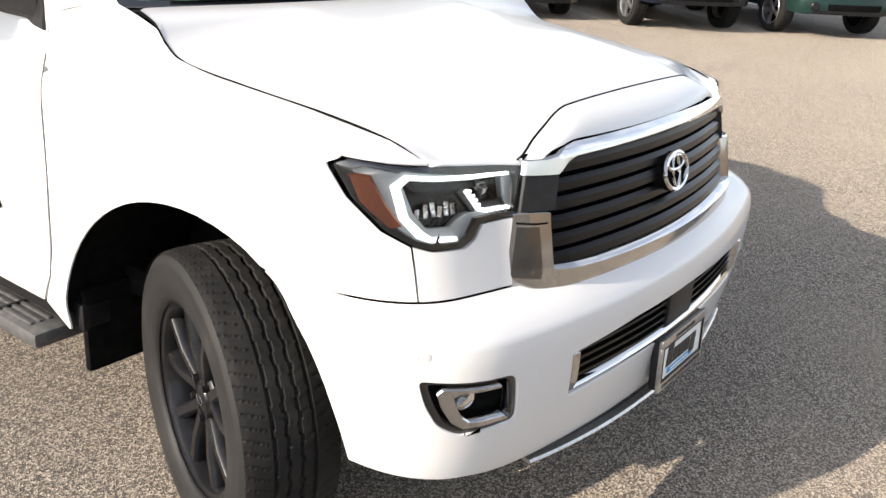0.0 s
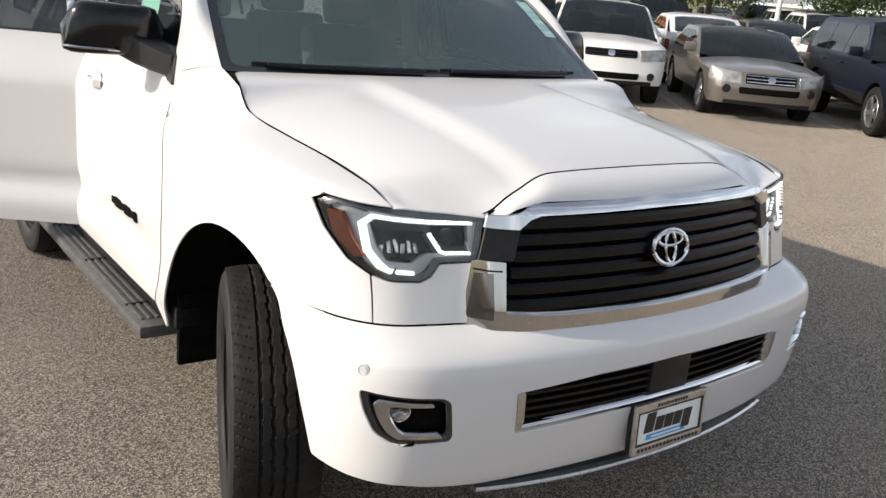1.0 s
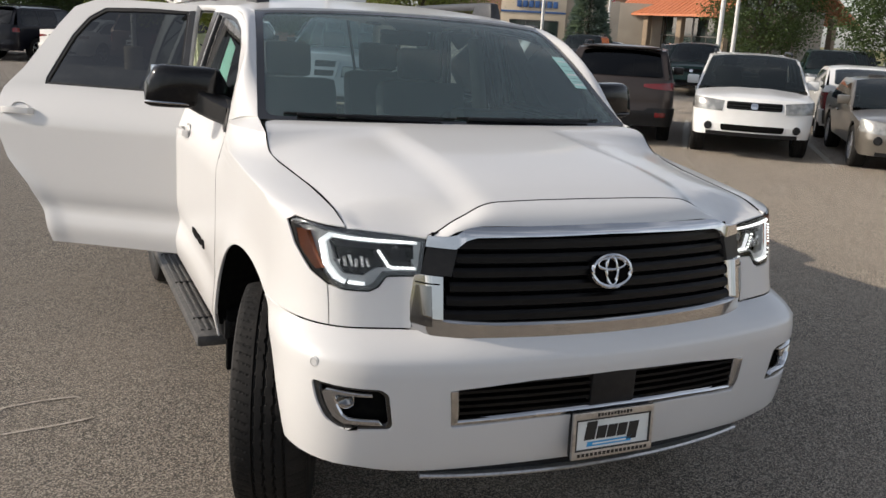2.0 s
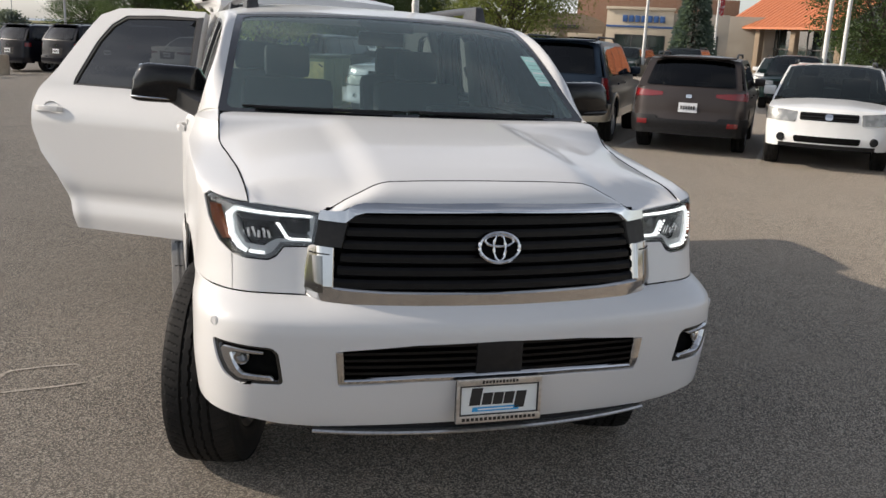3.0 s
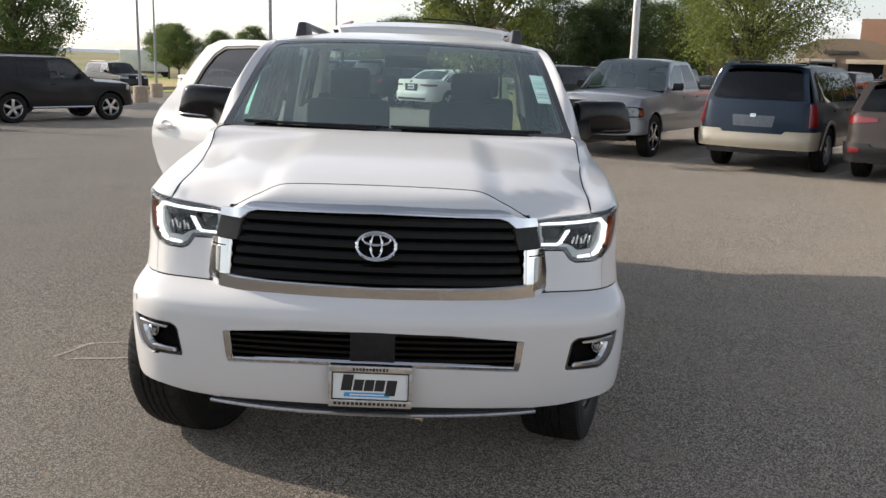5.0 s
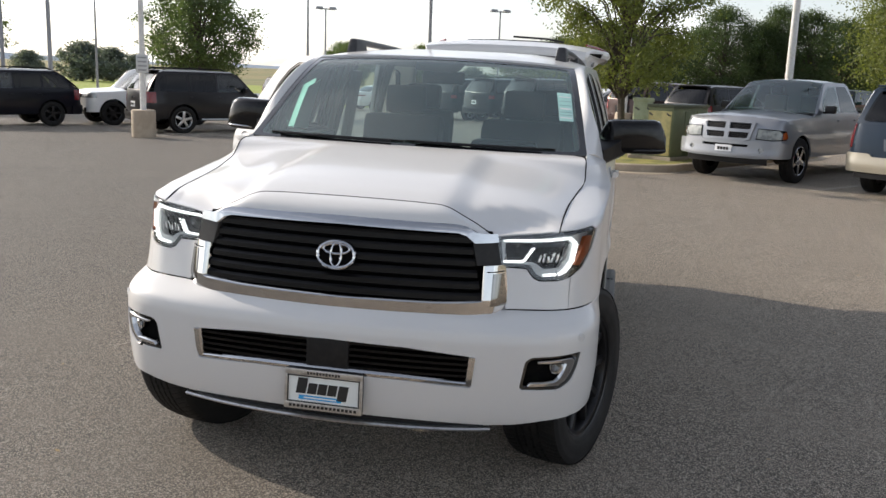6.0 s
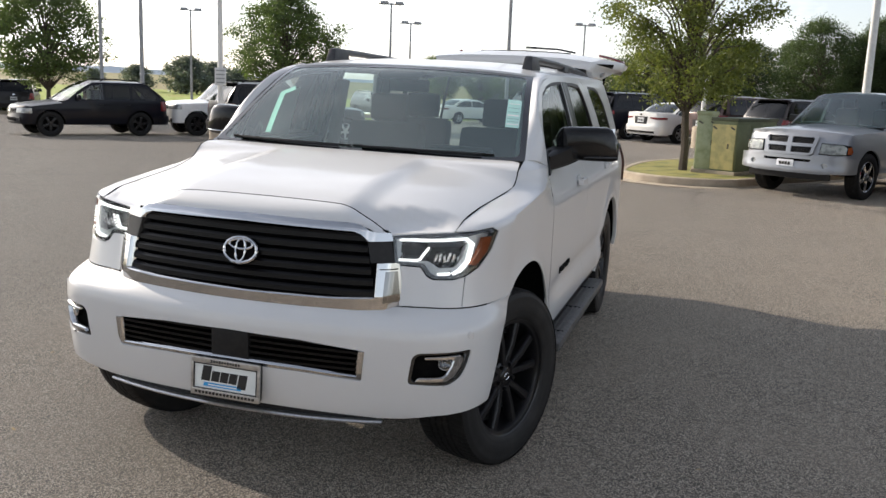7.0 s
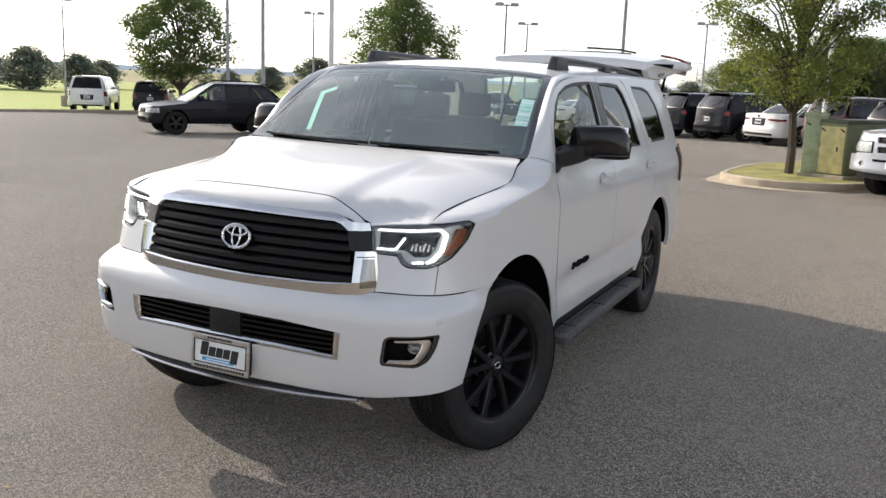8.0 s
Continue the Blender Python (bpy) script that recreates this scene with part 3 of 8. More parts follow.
# number plate with its dealer frame
plate = new("plate_holder")
plate.parent = suv
plate.matrix_basis = pose(-0.003, 0.055, 0.581, 87, 0, 0)
bm = bmesh.new()
box(bm, (0, 0, -0.016), (0.306, 0.152, 0.026), 0.006)
part("plate_backing", bm, BLACK_PLASTIC, plate)
frame_bars = [((0, 0.067, 0), (0.313, 0.025, 0.012)), ((0, -0.066, 0), (0.313, 0.028, 0.012)), ((-0.150, 0, 0), (0.013, 0.112, 0.0115)), ((0.150, 0, 0), (0.013, 0.112, 0.0115))]
for c, s in frame_bars:
    boxed("plate_frame", c, s, SATIN_METAL, plate, 0.003, label="silver plate frame")
for c, s in (((0, 0.053, 0.003), (0.29, 0.004, 0.008)), ((0, -0.0505, 0.003), (0.29, 0.004, 0.008)), ((-0.1425, 0, 0.003), (0.004, 0.104, 0.0075)), ((0.1425, 0, 0.003), (0.004, 0.104, 0.0075))):
    boxed("frame_edge", c, s, INK, plate, 0.001)
boxed("plate_card", (0, 0, -0.001), (0.29, 0.115, 0.003), PAPER, plate, 0.0)
# the dealer's word mark as slanted plain shapes, with a blue ribbon under it
lean = Matrix(((1, 0.16, 0, 0), (0, 1, 0, 0), (0, 0, 1, 0), (0, 0, 0, 1)))
for x, y, w, h in ((-0.086, 0.014, 0.040, 0.062), (-0.044, 0.005, 0.036, 0.043), (-0.004, 0.005, 0.036, 0.043), (0.036, 0.005, 0.036, 0.043), (0.078, -0.003, 0.038, 0.060)):
    bm = box(bmesh.new(), (0, 0, 0), (w, h, 0.001), 0.0, lean)
    bmesh.ops.translate(bm, verts=bm.verts, vec=(x, y, 0.0018))
    part("plate_bar", bm, INK, plate)
boxed("plate_stripe", (-0.012, -0.032, 0.0018), (0.172, 0.016, 0.001), BLUE_INK, plate, 0.0, lean)
boxed("stripe_lettering", (-0.012, -0.032, 0.0027), (0.13, 0.005, 0.0008), PAPER, plate, 0.0)
for k in range(17):
    boxed("frame_lettering", (-0.130 + 0.01625 * k, -0.066, 0.0064), (0.0115, 0.011, 0.001), INK, plate, 0.0)
for k in range(11):
    boxed("frame_lettering", (-0.062 + 0.0124 * k, 0.067, 0.0064), (0.0085, 0.009 if k % 3 else 0.012, 0.001), INK, plate, 0.0)

# grille
grille = new("grille")
grille.parent = suv
GF = lambda u, v: Vector((u, nose_front(u, v), v))
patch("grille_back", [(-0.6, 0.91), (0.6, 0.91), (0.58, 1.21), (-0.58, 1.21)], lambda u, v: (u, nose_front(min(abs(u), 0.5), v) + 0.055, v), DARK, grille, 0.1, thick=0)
for i in range(6):
    z = 0.968 + i * 0.043
    half = 0.555 - 0.05 * (i / 5)
    front = lambda x: nose_front(x, z)
    v, f = sweep([(x, front(x) + 0.018, z) for x in [lerp(-half, half, k / 30) for k in range(31)]], [(-0.03, 0.002), (-0.03, -0.008), (0.012, -0.020), (0.022, -0.014), (0.020, 0.004), (0.008, 0.014)])
    solid("louvre", v, f, LOUVRE, grille)
bottom_bar = [(0.0, 0.894), (0.40, 0.900), (0.60, 0.909), (0.652, 0.917), (0.628, 1.082), (0.615, 1.088), (0.562, 1.085), (0.565, 0.955), (0.40, 0.946), (0.0, 0.942)]
bottom_bar = bottom_bar + [(-x, z) for x, z in bottom_bar[-2:0:-1]]
def GFL(u, v):
    """The lower frame is rounded in section."""
    return GF(u, v) + Vector((0, 0.30 * (0.955 - min(v, 0.955)) - 0.010 + 0.7 * max(0.0, abs(u) - 0.598), 0))
patch("grille_lower_frame", bottom_bar, GFL, CHROME, grille, (0.012, 0.006), thick=0.05, off=0.020, label="chrome lower grille frame")
for sx in (1, -1):
    patch("grille_corner_panel", [(0.594, 0.937), (0.641, 0.939), (0.624, 1.055), (0.594, 1.055)], GFL, DARK_CHROME, grille, 0.03, thick=0.004, off=0.023, mirror=sx < 0)
    patch("grille_corner_groove", [(0.572, 1.060), (0.625, 1.062), (0.6245, 1.066), (0.572, 1.064)], GFL, DARK, grille, 0.03, thick=0.004, off=0.0225, mirror=sx < 0)
    patch("grille_side_block", [(0.535, 1.085), (0.622, 1.088), (0.600, 1.175), (0.515, 1.17)], GF, BLACK_PLASTIC, grille, 0.03, thick=0.05, off=0.012, mirror=sx < 0)
top_bar = [(0.0, 1.210), (0.458, 1.203), (0.490, 1.193), (0.520, 1.167), (0.585, 1.170), (0.606, 1.172), (0.598, 1.203), (0.548, 1.203), (0.52, 1.208), (0.49, 1.221), (0.46, 1.227), (0.0, 1.234)]
top_bar = top_bar + [(-x, z) for x, z in top_bar[-2:0:-1]]
patch("grille_upper_frame", top_bar, lambda u, v: GF(u, v) + Vector((0, 0.5 * max(0.0, v - 1.212), 0)), CHROME, grille, (0.03, 0.012), thick=0.05, off=0.018, label="chrome upper grille frame")
# badge: three crossing ovals on a disc
badge_y = nose_front(0, 1.10) - 0.012
m = pose(0, badge_y, 1.095, 77, 0, 0)
v, f = lathe([(0.0, 0.002), (0.98, 0.0), (1.0, -0.03)], 40, "z")
solid("badge_disc", [m @ Vector((q[0] * 0.076, q[1] * 0.055, q[2])) for q in v], f, DARK, grille)
for rx, ry, cy, r in ((0.073, 0.051, 0, 0.0072), (0.0215, 0.046, 0, 0.0052), (0.052, 0.0195, 0.0235, 0.0052)):
    tube("badge", [m @ Vector((rx * math.cos(a), cy + ry * math.sin(a), 0.008)) for a in [2 * math.pi * k / 40 for k in range(40)]], r, CHROME, grille, 6, "chrome oval badge", True)

# nose panel between grille and hood
seam_y = table([(0.0, 0.335), (0.35, 0.333), (0.50, 0.328), (0.585, 0.318), (0.62, 0.318)])
def nose_low(t):
    x = lerp(-0.592, 0.592, t)
    z = 1.236 - 0.014 * smooth(0.42, 0.50, abs(x)) - 0.045 * smooth(0.49, 0.59, abs(x))
    return Vector((x, nose_front(x, z) + 0.012, z))
def nose_high(t):
    x = lerp(-0.592, 0.592, t)
    return Vector((x, seam_y(abs(x)) - 0.004, hood_z(x, seam_y(abs(x)))))
def nose_skin(u, v):
    full = 1 - abs(2 * u - 1) ** 5
    return nose_low(u).lerp(nose_high(u), v) + Vector((0, -0.7, 0.7)) * (0.020 * full * 4 * v * (1 - v) * (1 - 0.35 * v))
patch("nose_panel", [(0, 0), (1, 0), (1, 1), (0, 1)], nose_skin, WHITE, suv, (1 / 60, 1 / 10), thick=0.008)

# hood
front_edge = [(x, seam_y(x) + 0.003) for x in [0.59 * k / 24 for k in range(25)]] + [(x, nose_front(x, lerp(1.196, 1.217, (x - 0.60) / 0.23)) + 0.006) for x in (0.60, 0.64, 0.68, 0.72, 0.76, 0.80, 0.829)]
side_edge = [(hood_half(y) - 0.002, y) for y in (0.42, 0.5, 0.6, 0.75, 0.9, 1.0, 1.08, 1.14, 1.18, 1.22, 1.255)] + [(0.874, 1.30), (0.858, 1.352), (0.82, 1.388)]
back_edge = [(0.7, 1.373), (0.5, 1.349), (0.3, 1.333), (0, 1.327)]
half_hood = front_edge + side_edge + back_edge
patch("hood_seal", [(x * 1.012, 0.90 + (y - 0.90) * 0.96) for x, y in half_hood + [(-x, y) for x, y in half_hood[-2:0:-1]]], lambda u, v: (u, v, hood_z(u, v)), DARK, suv, (0.06, 0.08), thick=0, off=-0.022)
patch("hood", half_hood + [(-x, y) for x, y in half_hood[-2:0:-1]], lambda u, v: (u, v, hood_z(u, v)), WHITE, suv, (0.03, 0.04), thick=0.005, label="white sculpted hood")

# dark tubes laid along the hood's seams in place of the shade in the gaps
tube("hood_gap_line", [(x, seam_y(abs(x)), hood_z(x, seam_y(abs(x))) - 0.0005) for x in [lerp(-0.585, 0.585, k / 48) for k in range(49)]], 0.0032, DARK, suv, 6)
for sx in (1, -1):
    line = [(sx * hood_half(y), y, hood_side(y) + 0.0005) for y in [lerp(0.415, 1.26, k / 40) for k in range(41)]]
    line += [(sx * 0.876, 1.31, hood_side(1.31) + 0.001), (sx * 0.862, 1.355, hood_side(1.355) + 0.002)]
    tube("hood_gap_line", line, 0.0032, DARK, suv, 6)

# fenders, lamp fillers and headlamps
door_front = table([(0.52, 1.716), (0.62, 1.662), (0.95, 1.628), (1.25, 1.618), (1.36, 1.625), (1.40, 1.65)])
LAMP = [(0.605, 1.192), (0.72, 1.203), (0.832, 1.2135), (0.90, 1.219), (0.949, 1.225), (0.966, 1.208), (0.953, 1.14), (0.921, 1.075), (0.885, 1.045), (0.85, 1.034), (0.775, 1.032), (0.748, 1.045), (0.722, 1.078), (0.622, 1.082)]
def nx(x, z):
    return (nose_x(x, z), z)
lamp_uv = [nx(x, z) for x, z in LAMP]
for sx in (1, -1):
    flip = sx < 0
    filler = [nx(0.655, 0.922), nx(0.75, 0.922), nx(0.886, 0.922), nx(0.885, 1.04), nx(0.85, 1.029), nx(0.772, 1.027), nx(0.744, 1.041), nx(0.72, 1.073), nx(0.626, 1.077)]
    patch("lamp_filler", filler, NOSE, WHITE, suv, 0.03, thick=0.02, mirror=flip)
    rear_arch = [(nose_at_y(y, z), z) for y, z in reversed(arch(1.015, 60.5, 176))]
    s_top = NX + CORNER * T0 + 0.003
    fender = [nx(0.889, 0.922)] + [(nose_at_y(0.715, 0.922), 0.922)] + rear_arch[::-1]
    fender += [(nose_at_y(1.60, 0.46), 0.46), (nose_at_y(1.70, 0.52), 0.52)]
    fender += [(nose_at_y(door_front(z) - 0.008, z), z) for z in [lerp(0.60, 1.395, k / 30) for k in range(31)]]
    fender += [(s_top, 1.395), (s_top, 1.30), (s_top, 1.2195), nx(0.87, 1.2215), nx(0.90, 1.2235), nx(0.951, 1.230), nx(0.971, 1.209), nx(0.958, 1.14), nx(0.927, 1.073), nx(0.889, 1.042)]
    patch("fender", fender, NOSE, WHITE, suv, 0.03, thick=0.006, mirror=flip)
    lamp = patch("headlamp", lamp_uv, lambda u, v: NOSE(u, v) + Vector((-0.02, 0.055, 0)), LAMP_FACET, suv, 0.05, thick=0, mirror=flip, label="headlamp with bright light strip and amber reflector")
    wall_in = [nx(x, z) for x, z in [(0.618, 1.182), (0.74, 1.187), (0.86, 1.202), (0.937, 1.213), (0.954, 1.20), (0.941, 1.14), (0.910, 1.085), (0.878, 1.056), (0.85, 1.046), (0.782, 1.044), (0.758, 1.056), (0.732, 1.09), (0.632, 1.093)]]
    patch("lamp_edge", lamp_uv, NOSE, GLOSS_BLACK, lamp, 0.04, [wall_in], thick=0.06, off=-0.004, mirror=flip)
    inner_hex = [(0.64, 1.171), (0.74, 1.173), (0.875, 1.183), (0.890, 1.171), (0.876, 1.112), (0.853, 1.079), (0.788, 1.075), (0.766, 1.090), (0.745, 1.100), (0.64, 1.104)]
    patch("light_strip_bezel", wall_in, NOSE, LAMP_PEARL, lamp, 0.03, [[nx(x, z) for x, z in inner_hex]], thick=0.03, off=-0.022, mirror=flip)
    core = [(0.630, 1.184), (0.74, 1.186), (0.862, 1.195), (0.884, 1.197), (0.910, 1.172), (0.902, 1.100), (0.876, 1.060), (0.85, 1.049), (0.785, 1.046), (0.785, 1.056), (0.846, 1.061), (0.862, 1.074), (0.886, 1.106), (0.894, 1.168), (0.878, 1.186), (0.862, 1.185), (0.74, 1.176), (0.630, 1.174)]
    patch("light_strip", [nx(x, z) for x, z in core], NOSE, LED, lamp, 0.03, thick=0.008, off=-0.010, mirror=flip, label="glowing white light strip")
    kick = [(0.635, 1.105), (0.635, 1.096), (0.70, 1.096), (0.716, 1.101), (0.746, 1.149), (0.738, 1.154), (0.709, 1.109), (0.697, 1.105)]
    patch("light_kick", [nx(x, z) for x, z in kick], NOSE, LED, lamp, 0.03, thick=0.02, off=-0.018, mirror=flip)
    line = [(lerp(0.64, 0.862, k / 19), lerp(1.1795, 1.190, (k / 19) ** 1.6)) for k in range(20)] + [(lerp(0.902, 0.893, k / 6), lerp(1.165, 1.102, k / 6)) for k in range(7)] + [(0.880, 1.080), (0.866, 1.066), (0.848, 1.056), (0.83, 1.053), (0.81, 1.052), (0.793, 1.051)]
    line += [(lerp(0.64, 0.70, k / 4), 1.1005) for k in range(5)] + [(lerp(0.713, 0.741, k / 4), lerp(1.106, 1.150, k / 4)) for k in range(5)]
    for x, z in line:
        c = NOSE(nose_x(x, z), z)
        boxed("led_dot", (sx * c.x, c.y + 0.006, c.z), (0.006, 0.006, 0.006), LED_DOT, lamp, 0.0015)
    patch("light_kick_bezel", [nx(x, z) for x, z in [(0.63, 1.12), (0.63, 1.09), (0.702, 1.09), (0.722, 1.093), (0.758, 1.148), (0.738, 1.162), (0.71, 1.125), (0.69, 1.12)]], NOSE, LAMP_GREY, lamp, 0.03, thick=0.02, off=-0.026, mirror=flip)
    patch("amber_reflector", [nx(x, z) for x, z in [(0.954, 1.192), (0.946, 1.135), (0.916, 1.083), (0.899, 1.087), (0.918, 1.13), (0.934, 1.192)]], NOSE, AMBER, lamp, 0.03, thick=0.02, off=-0.001, mirror=flip)
    c = NOSE(nose_x(0.683, 1.143), 1.143)
    m = pose(sx * c.x, c.y + 0.035, c.z, 90, 0, sx * 25)
    v, f = lathe([(0.0, -0.012), (0.007, -0.008), (0.012, 0.002), (0.015, 0.006), (0.017, 0.004), (0.017, -0.02)], 8, "z")
    solid("reflector_bowl", [m @ Vector(q) for q in v], f, DARK_CHROME, lamp)
    for k in range(6):
        x, h = 0.775 + 0.0165 * k, (0.030, 0.036, 0.026, 0.040, 0.034, 0.022)[k]
        c = NOSE(nose_x(x, 1.108), 1.108)
        boxed("reflector_facet", (sx * (c.x - 0.012), c.y + 0.034, 1.092 + h / 2), (0.011, 0.006, h), LAMP_SILVER, lamp, 0.002, Matrix.Rotation(radians(sx * (18 - 9 * (k % 3))), 4, "Y") @ Matrix.Rotation(radians(sx * (35 + 14 * (k % 2))), 4, "Z"))
        if k < 5:
            c = NOSE(nose_x(x + 0.01, 1.15), 1.15)
            boxed("reflector_facet", (sx * (c.x - 0.012), c.y + 0.036, 1.148 + 0.004 * (k % 2)), (0.013, 0.006, 0.012), LAMP_FACET, lamp, 0.002, Matrix.Rotation(radians(sx * 40), 4, "Z"))
    patch("lamp_shelf", [nx(x, z) for x, z in [(0.73, 1.165), (0.88, 1.178), (0.86, 1.155), (0.74, 1.15)]], lambda u, v: NOSE(u, v) + Vector((-0.005, 0.03, 0)), LAMP_GREY, lamp, 0.04, thick=0.01, mirror=flip)
    patch("lamp_lens", lamp_uv, NOSE, LENS, lamp, 0.03, thick=0, off=0.001, mirror=flip, label="clear lens")

# dark lines in the door seams, put in for the gaps' shade
for sx in (1, -1):
    tube("door_gap_line", [(sx * (side(door_front(z) - 0.004, z) - 0.001), door_front(z) - 0.004, z) for z in [lerp(0.60, 1.37, k / 24) for k in range(25)]], 0.0014, DARK, suv, 6)

# front doors, rear doors, quarters
SIDE = lambda y, z: Vector((side(y, z), y, z))
FRONT_DOOR = [(1.716, 0.52), (1.662, 0.62), (1.628, 0.95), (1.618, 1.25), (1.622, 1.36), (1.638, 1.46), (1.678, 1.578), (1.746, 1.674), (1.84, 1.744), (1.936, 1.792), (2.10, 1.832), (2.28, 1.852), (2.55, 1.865), (2.80, 1.868), (2.80, 0.52)]
FRONT_PANE = [(1.70, 1.405), (1.718, 1.50), (1.758, 1.59), (1.86, 1.700), (1.98, 1.766), (2.14, 1.806), (2.32, 1.826), (2.55, 1.836), (2.68, 1.838), (2.70, 1.405)]
REAR_DOOR = [(2.812, 0.52), (2.812, 1.868), (3.20, 1.872), (3.40, 1.864), (3.52, 1.82), (3.60, 1.72), (3.77, 1.48), (3.885, 1.36), (3.91, 1.28), (3.90, 1.12), (3.84, 0.98), (3.72, 0.84), (3.63, 0.68), (3.585, 0.52)]
REAR_PANE = [(2.85, 1.395), (2.85, 1.832), (3.10, 1.835), (3.34, 1.824), (3.43, 1.77), (3.51, 1.67), (3.635, 1.43), (3.64, 1.395)]
QUARTER_PANE = [(3.965, 1.40), (3.93, 1.44), (3.72, 1.76), (3.71, 1.82), (4.10, 1.812), (4.25, 1.785), (4.40, 1.683), (4.52, 1.47), (4.535, 1.42), (4.50, 1.402)]
rear_arch = arch(4.12, 5, 172, 0.55, 0.55)
QUARTER = [(3.922, 1.28), (3.897, 1.367), (3.782, 1.488), (3.612, 1.727), (3.532, 1.829), (3.41, 1.872), (4.55, 1.872), (4.75, 1.83), (5.08, 1.42), (5.14, 1.25), (5.16, 0.85), (5.14, 0.55), (4.70, 0.50)] + rear_arch[::-1] + [(3.60, 0.52), (3.645, 0.68), (3.735, 0.84), (3.853, 0.975), (3.912, 1.115)]


def inset(points, d):
    """An outline drawn in by d towards its middle."""
    n = len(points)
    area = sum(points[i - 1][0] * points[i][1] - points[i][0] * points[i - 1][1] for i in range(n))
    out = []
    for i, p in enumerate(points):
        a, b = Vector(points[i - 1]), Vector(points[(i + 1) % n])
        p = Vector(p)
        e, g = (p - a).normalized(), (b - p).normalized()
        nrm = Vector((-e.y - g.y, e.x + g.x)).normalized() * (1 if area > 0 else -1)
        out.append(tuple(p + nrm * d))
    return out


def door_handle(parent, y, z, mirror, place=None, rear=False):
    sx = -1 if mirror else 1
    x = side(y, z)
    v, f = sweep([(sx * (x + d), yy, z + h) for yy, d, h in ((y - 0.085, 0.006, 0), (y - 0.07, 0.028, 0.001), (y - 0.02, 0.038, 0.002), (y + 0.04, 0.038, 0.002), (y + 0.085, 0.026, 0.0), (y + 0.10, 0.006, -0.001))], [(-0.009, -0.016), (0.009, -0.016), (0.011, 0.0), (0.009, 0.016), (-0.009, 0.016), (-0.011, 0.0)])
    v = [place @ Vector(q) for q in v] if place else v
    solid("door_handle", v, f, WHITE, parent)
    v, f = lathe([(0.0, -0.012), (0.03, -0.008), (0.042, 0.003)], 16)
    v = [Vector((sx * (x - 0.006 + q[0]), y - 0.005 + q[1] * 1.3, z + 0.012 + q[2] * 0.8)) for q in v]
    v = [place @ q for q in v] if place else v
    solid("handle_cup", v, f, WHITE, parent)


def door(name, outline, pane, glass_mat, mirror, place=None, label=""):
    ob = patch(name, outline, SIDE, WHITE, suv, 0.04, [pane], thick=0.05, mirror=mirror, label=label, place=place)
    patch("window_seal", pane, SIDE, BLACK_PLASTIC, ob, 0.05, [inset(pane, 0.018)], thick=0.03, off=-0.004, mirror=mirror, place=place)
    patch("window_pane", inset(pane, 0.009), SIDE, glass_mat, ob, 0.08, thick=0, off=-0.014, mirror=mirror, place=place)
    return ob


OPEN = Matrix.Translation((-0.985, 2.83, 0)) @ Matrix.Rotation(radians(57), 4, "Z") @ Matrix.Translation((0.985, -2.83, 0))
def screen(u, v):
    """The windscreen, from its base to the roof's front edge."""
    b = Vector((0.872 * u, 1.335 + 0.078 * u * u, 1.431 + 0.004 * u * u))
    t = Vector((0.742 * u, 2.045 + 0.05 * u * u, 1.877 - 0.027 * u * u))
    return b.lerp(t, v) + Vector((0, -0.03, 0.05)) * (v * v * (1 - v) * 3.2) + Vector((0, -0.02, 0.03)) * (1 - u * u) * 1.6 * v * (1 - v)


def mirror_shell(n=28, k=14):
    """A housing that swells from its inner end to a blunt rounded outer end."""
    verts, faces = [], []
    for i in range(k + 1):
        t = i / k
        x = lerp(-0.205, 0.160, t)
        end = (1 - (2 * t - 1) ** 10) ** 0.5
        h = (0.090 + 0.003 * smooth(0.0, 0.8, t)) * max(0.02, end)
        d = (0.060 + 0.022 * math.sin(math.pi * min(1, t * 0.85))) * max(0.02, end)
        for j in range(n):
            a = 2 * math.pi * j / n
            c, q = math.cos(a), math.sin(a)
            yy = math.copysign(abs(c) ** 0.5, c) * d
            yy = min(yy, 0.062)
            up = math.copysign(abs(q) ** 0.5, q)
            verts.append((x + 0.022 * (up * h / 0.09) * (1 - 2.2 * t), yy - 0.02 * math.sin(math.pi * t), up * h + 0.006 * t))
    for i in range(k):
        for j in range(n):
            faces.append((i * n + j, i * n + (j + 1) % n, (i + 1) * n + (j + 1) % n, (i + 1) * n + j))
    faces += [tuple(range(n)), tuple(k * n + j for j in range(n))]
    return verts, faces


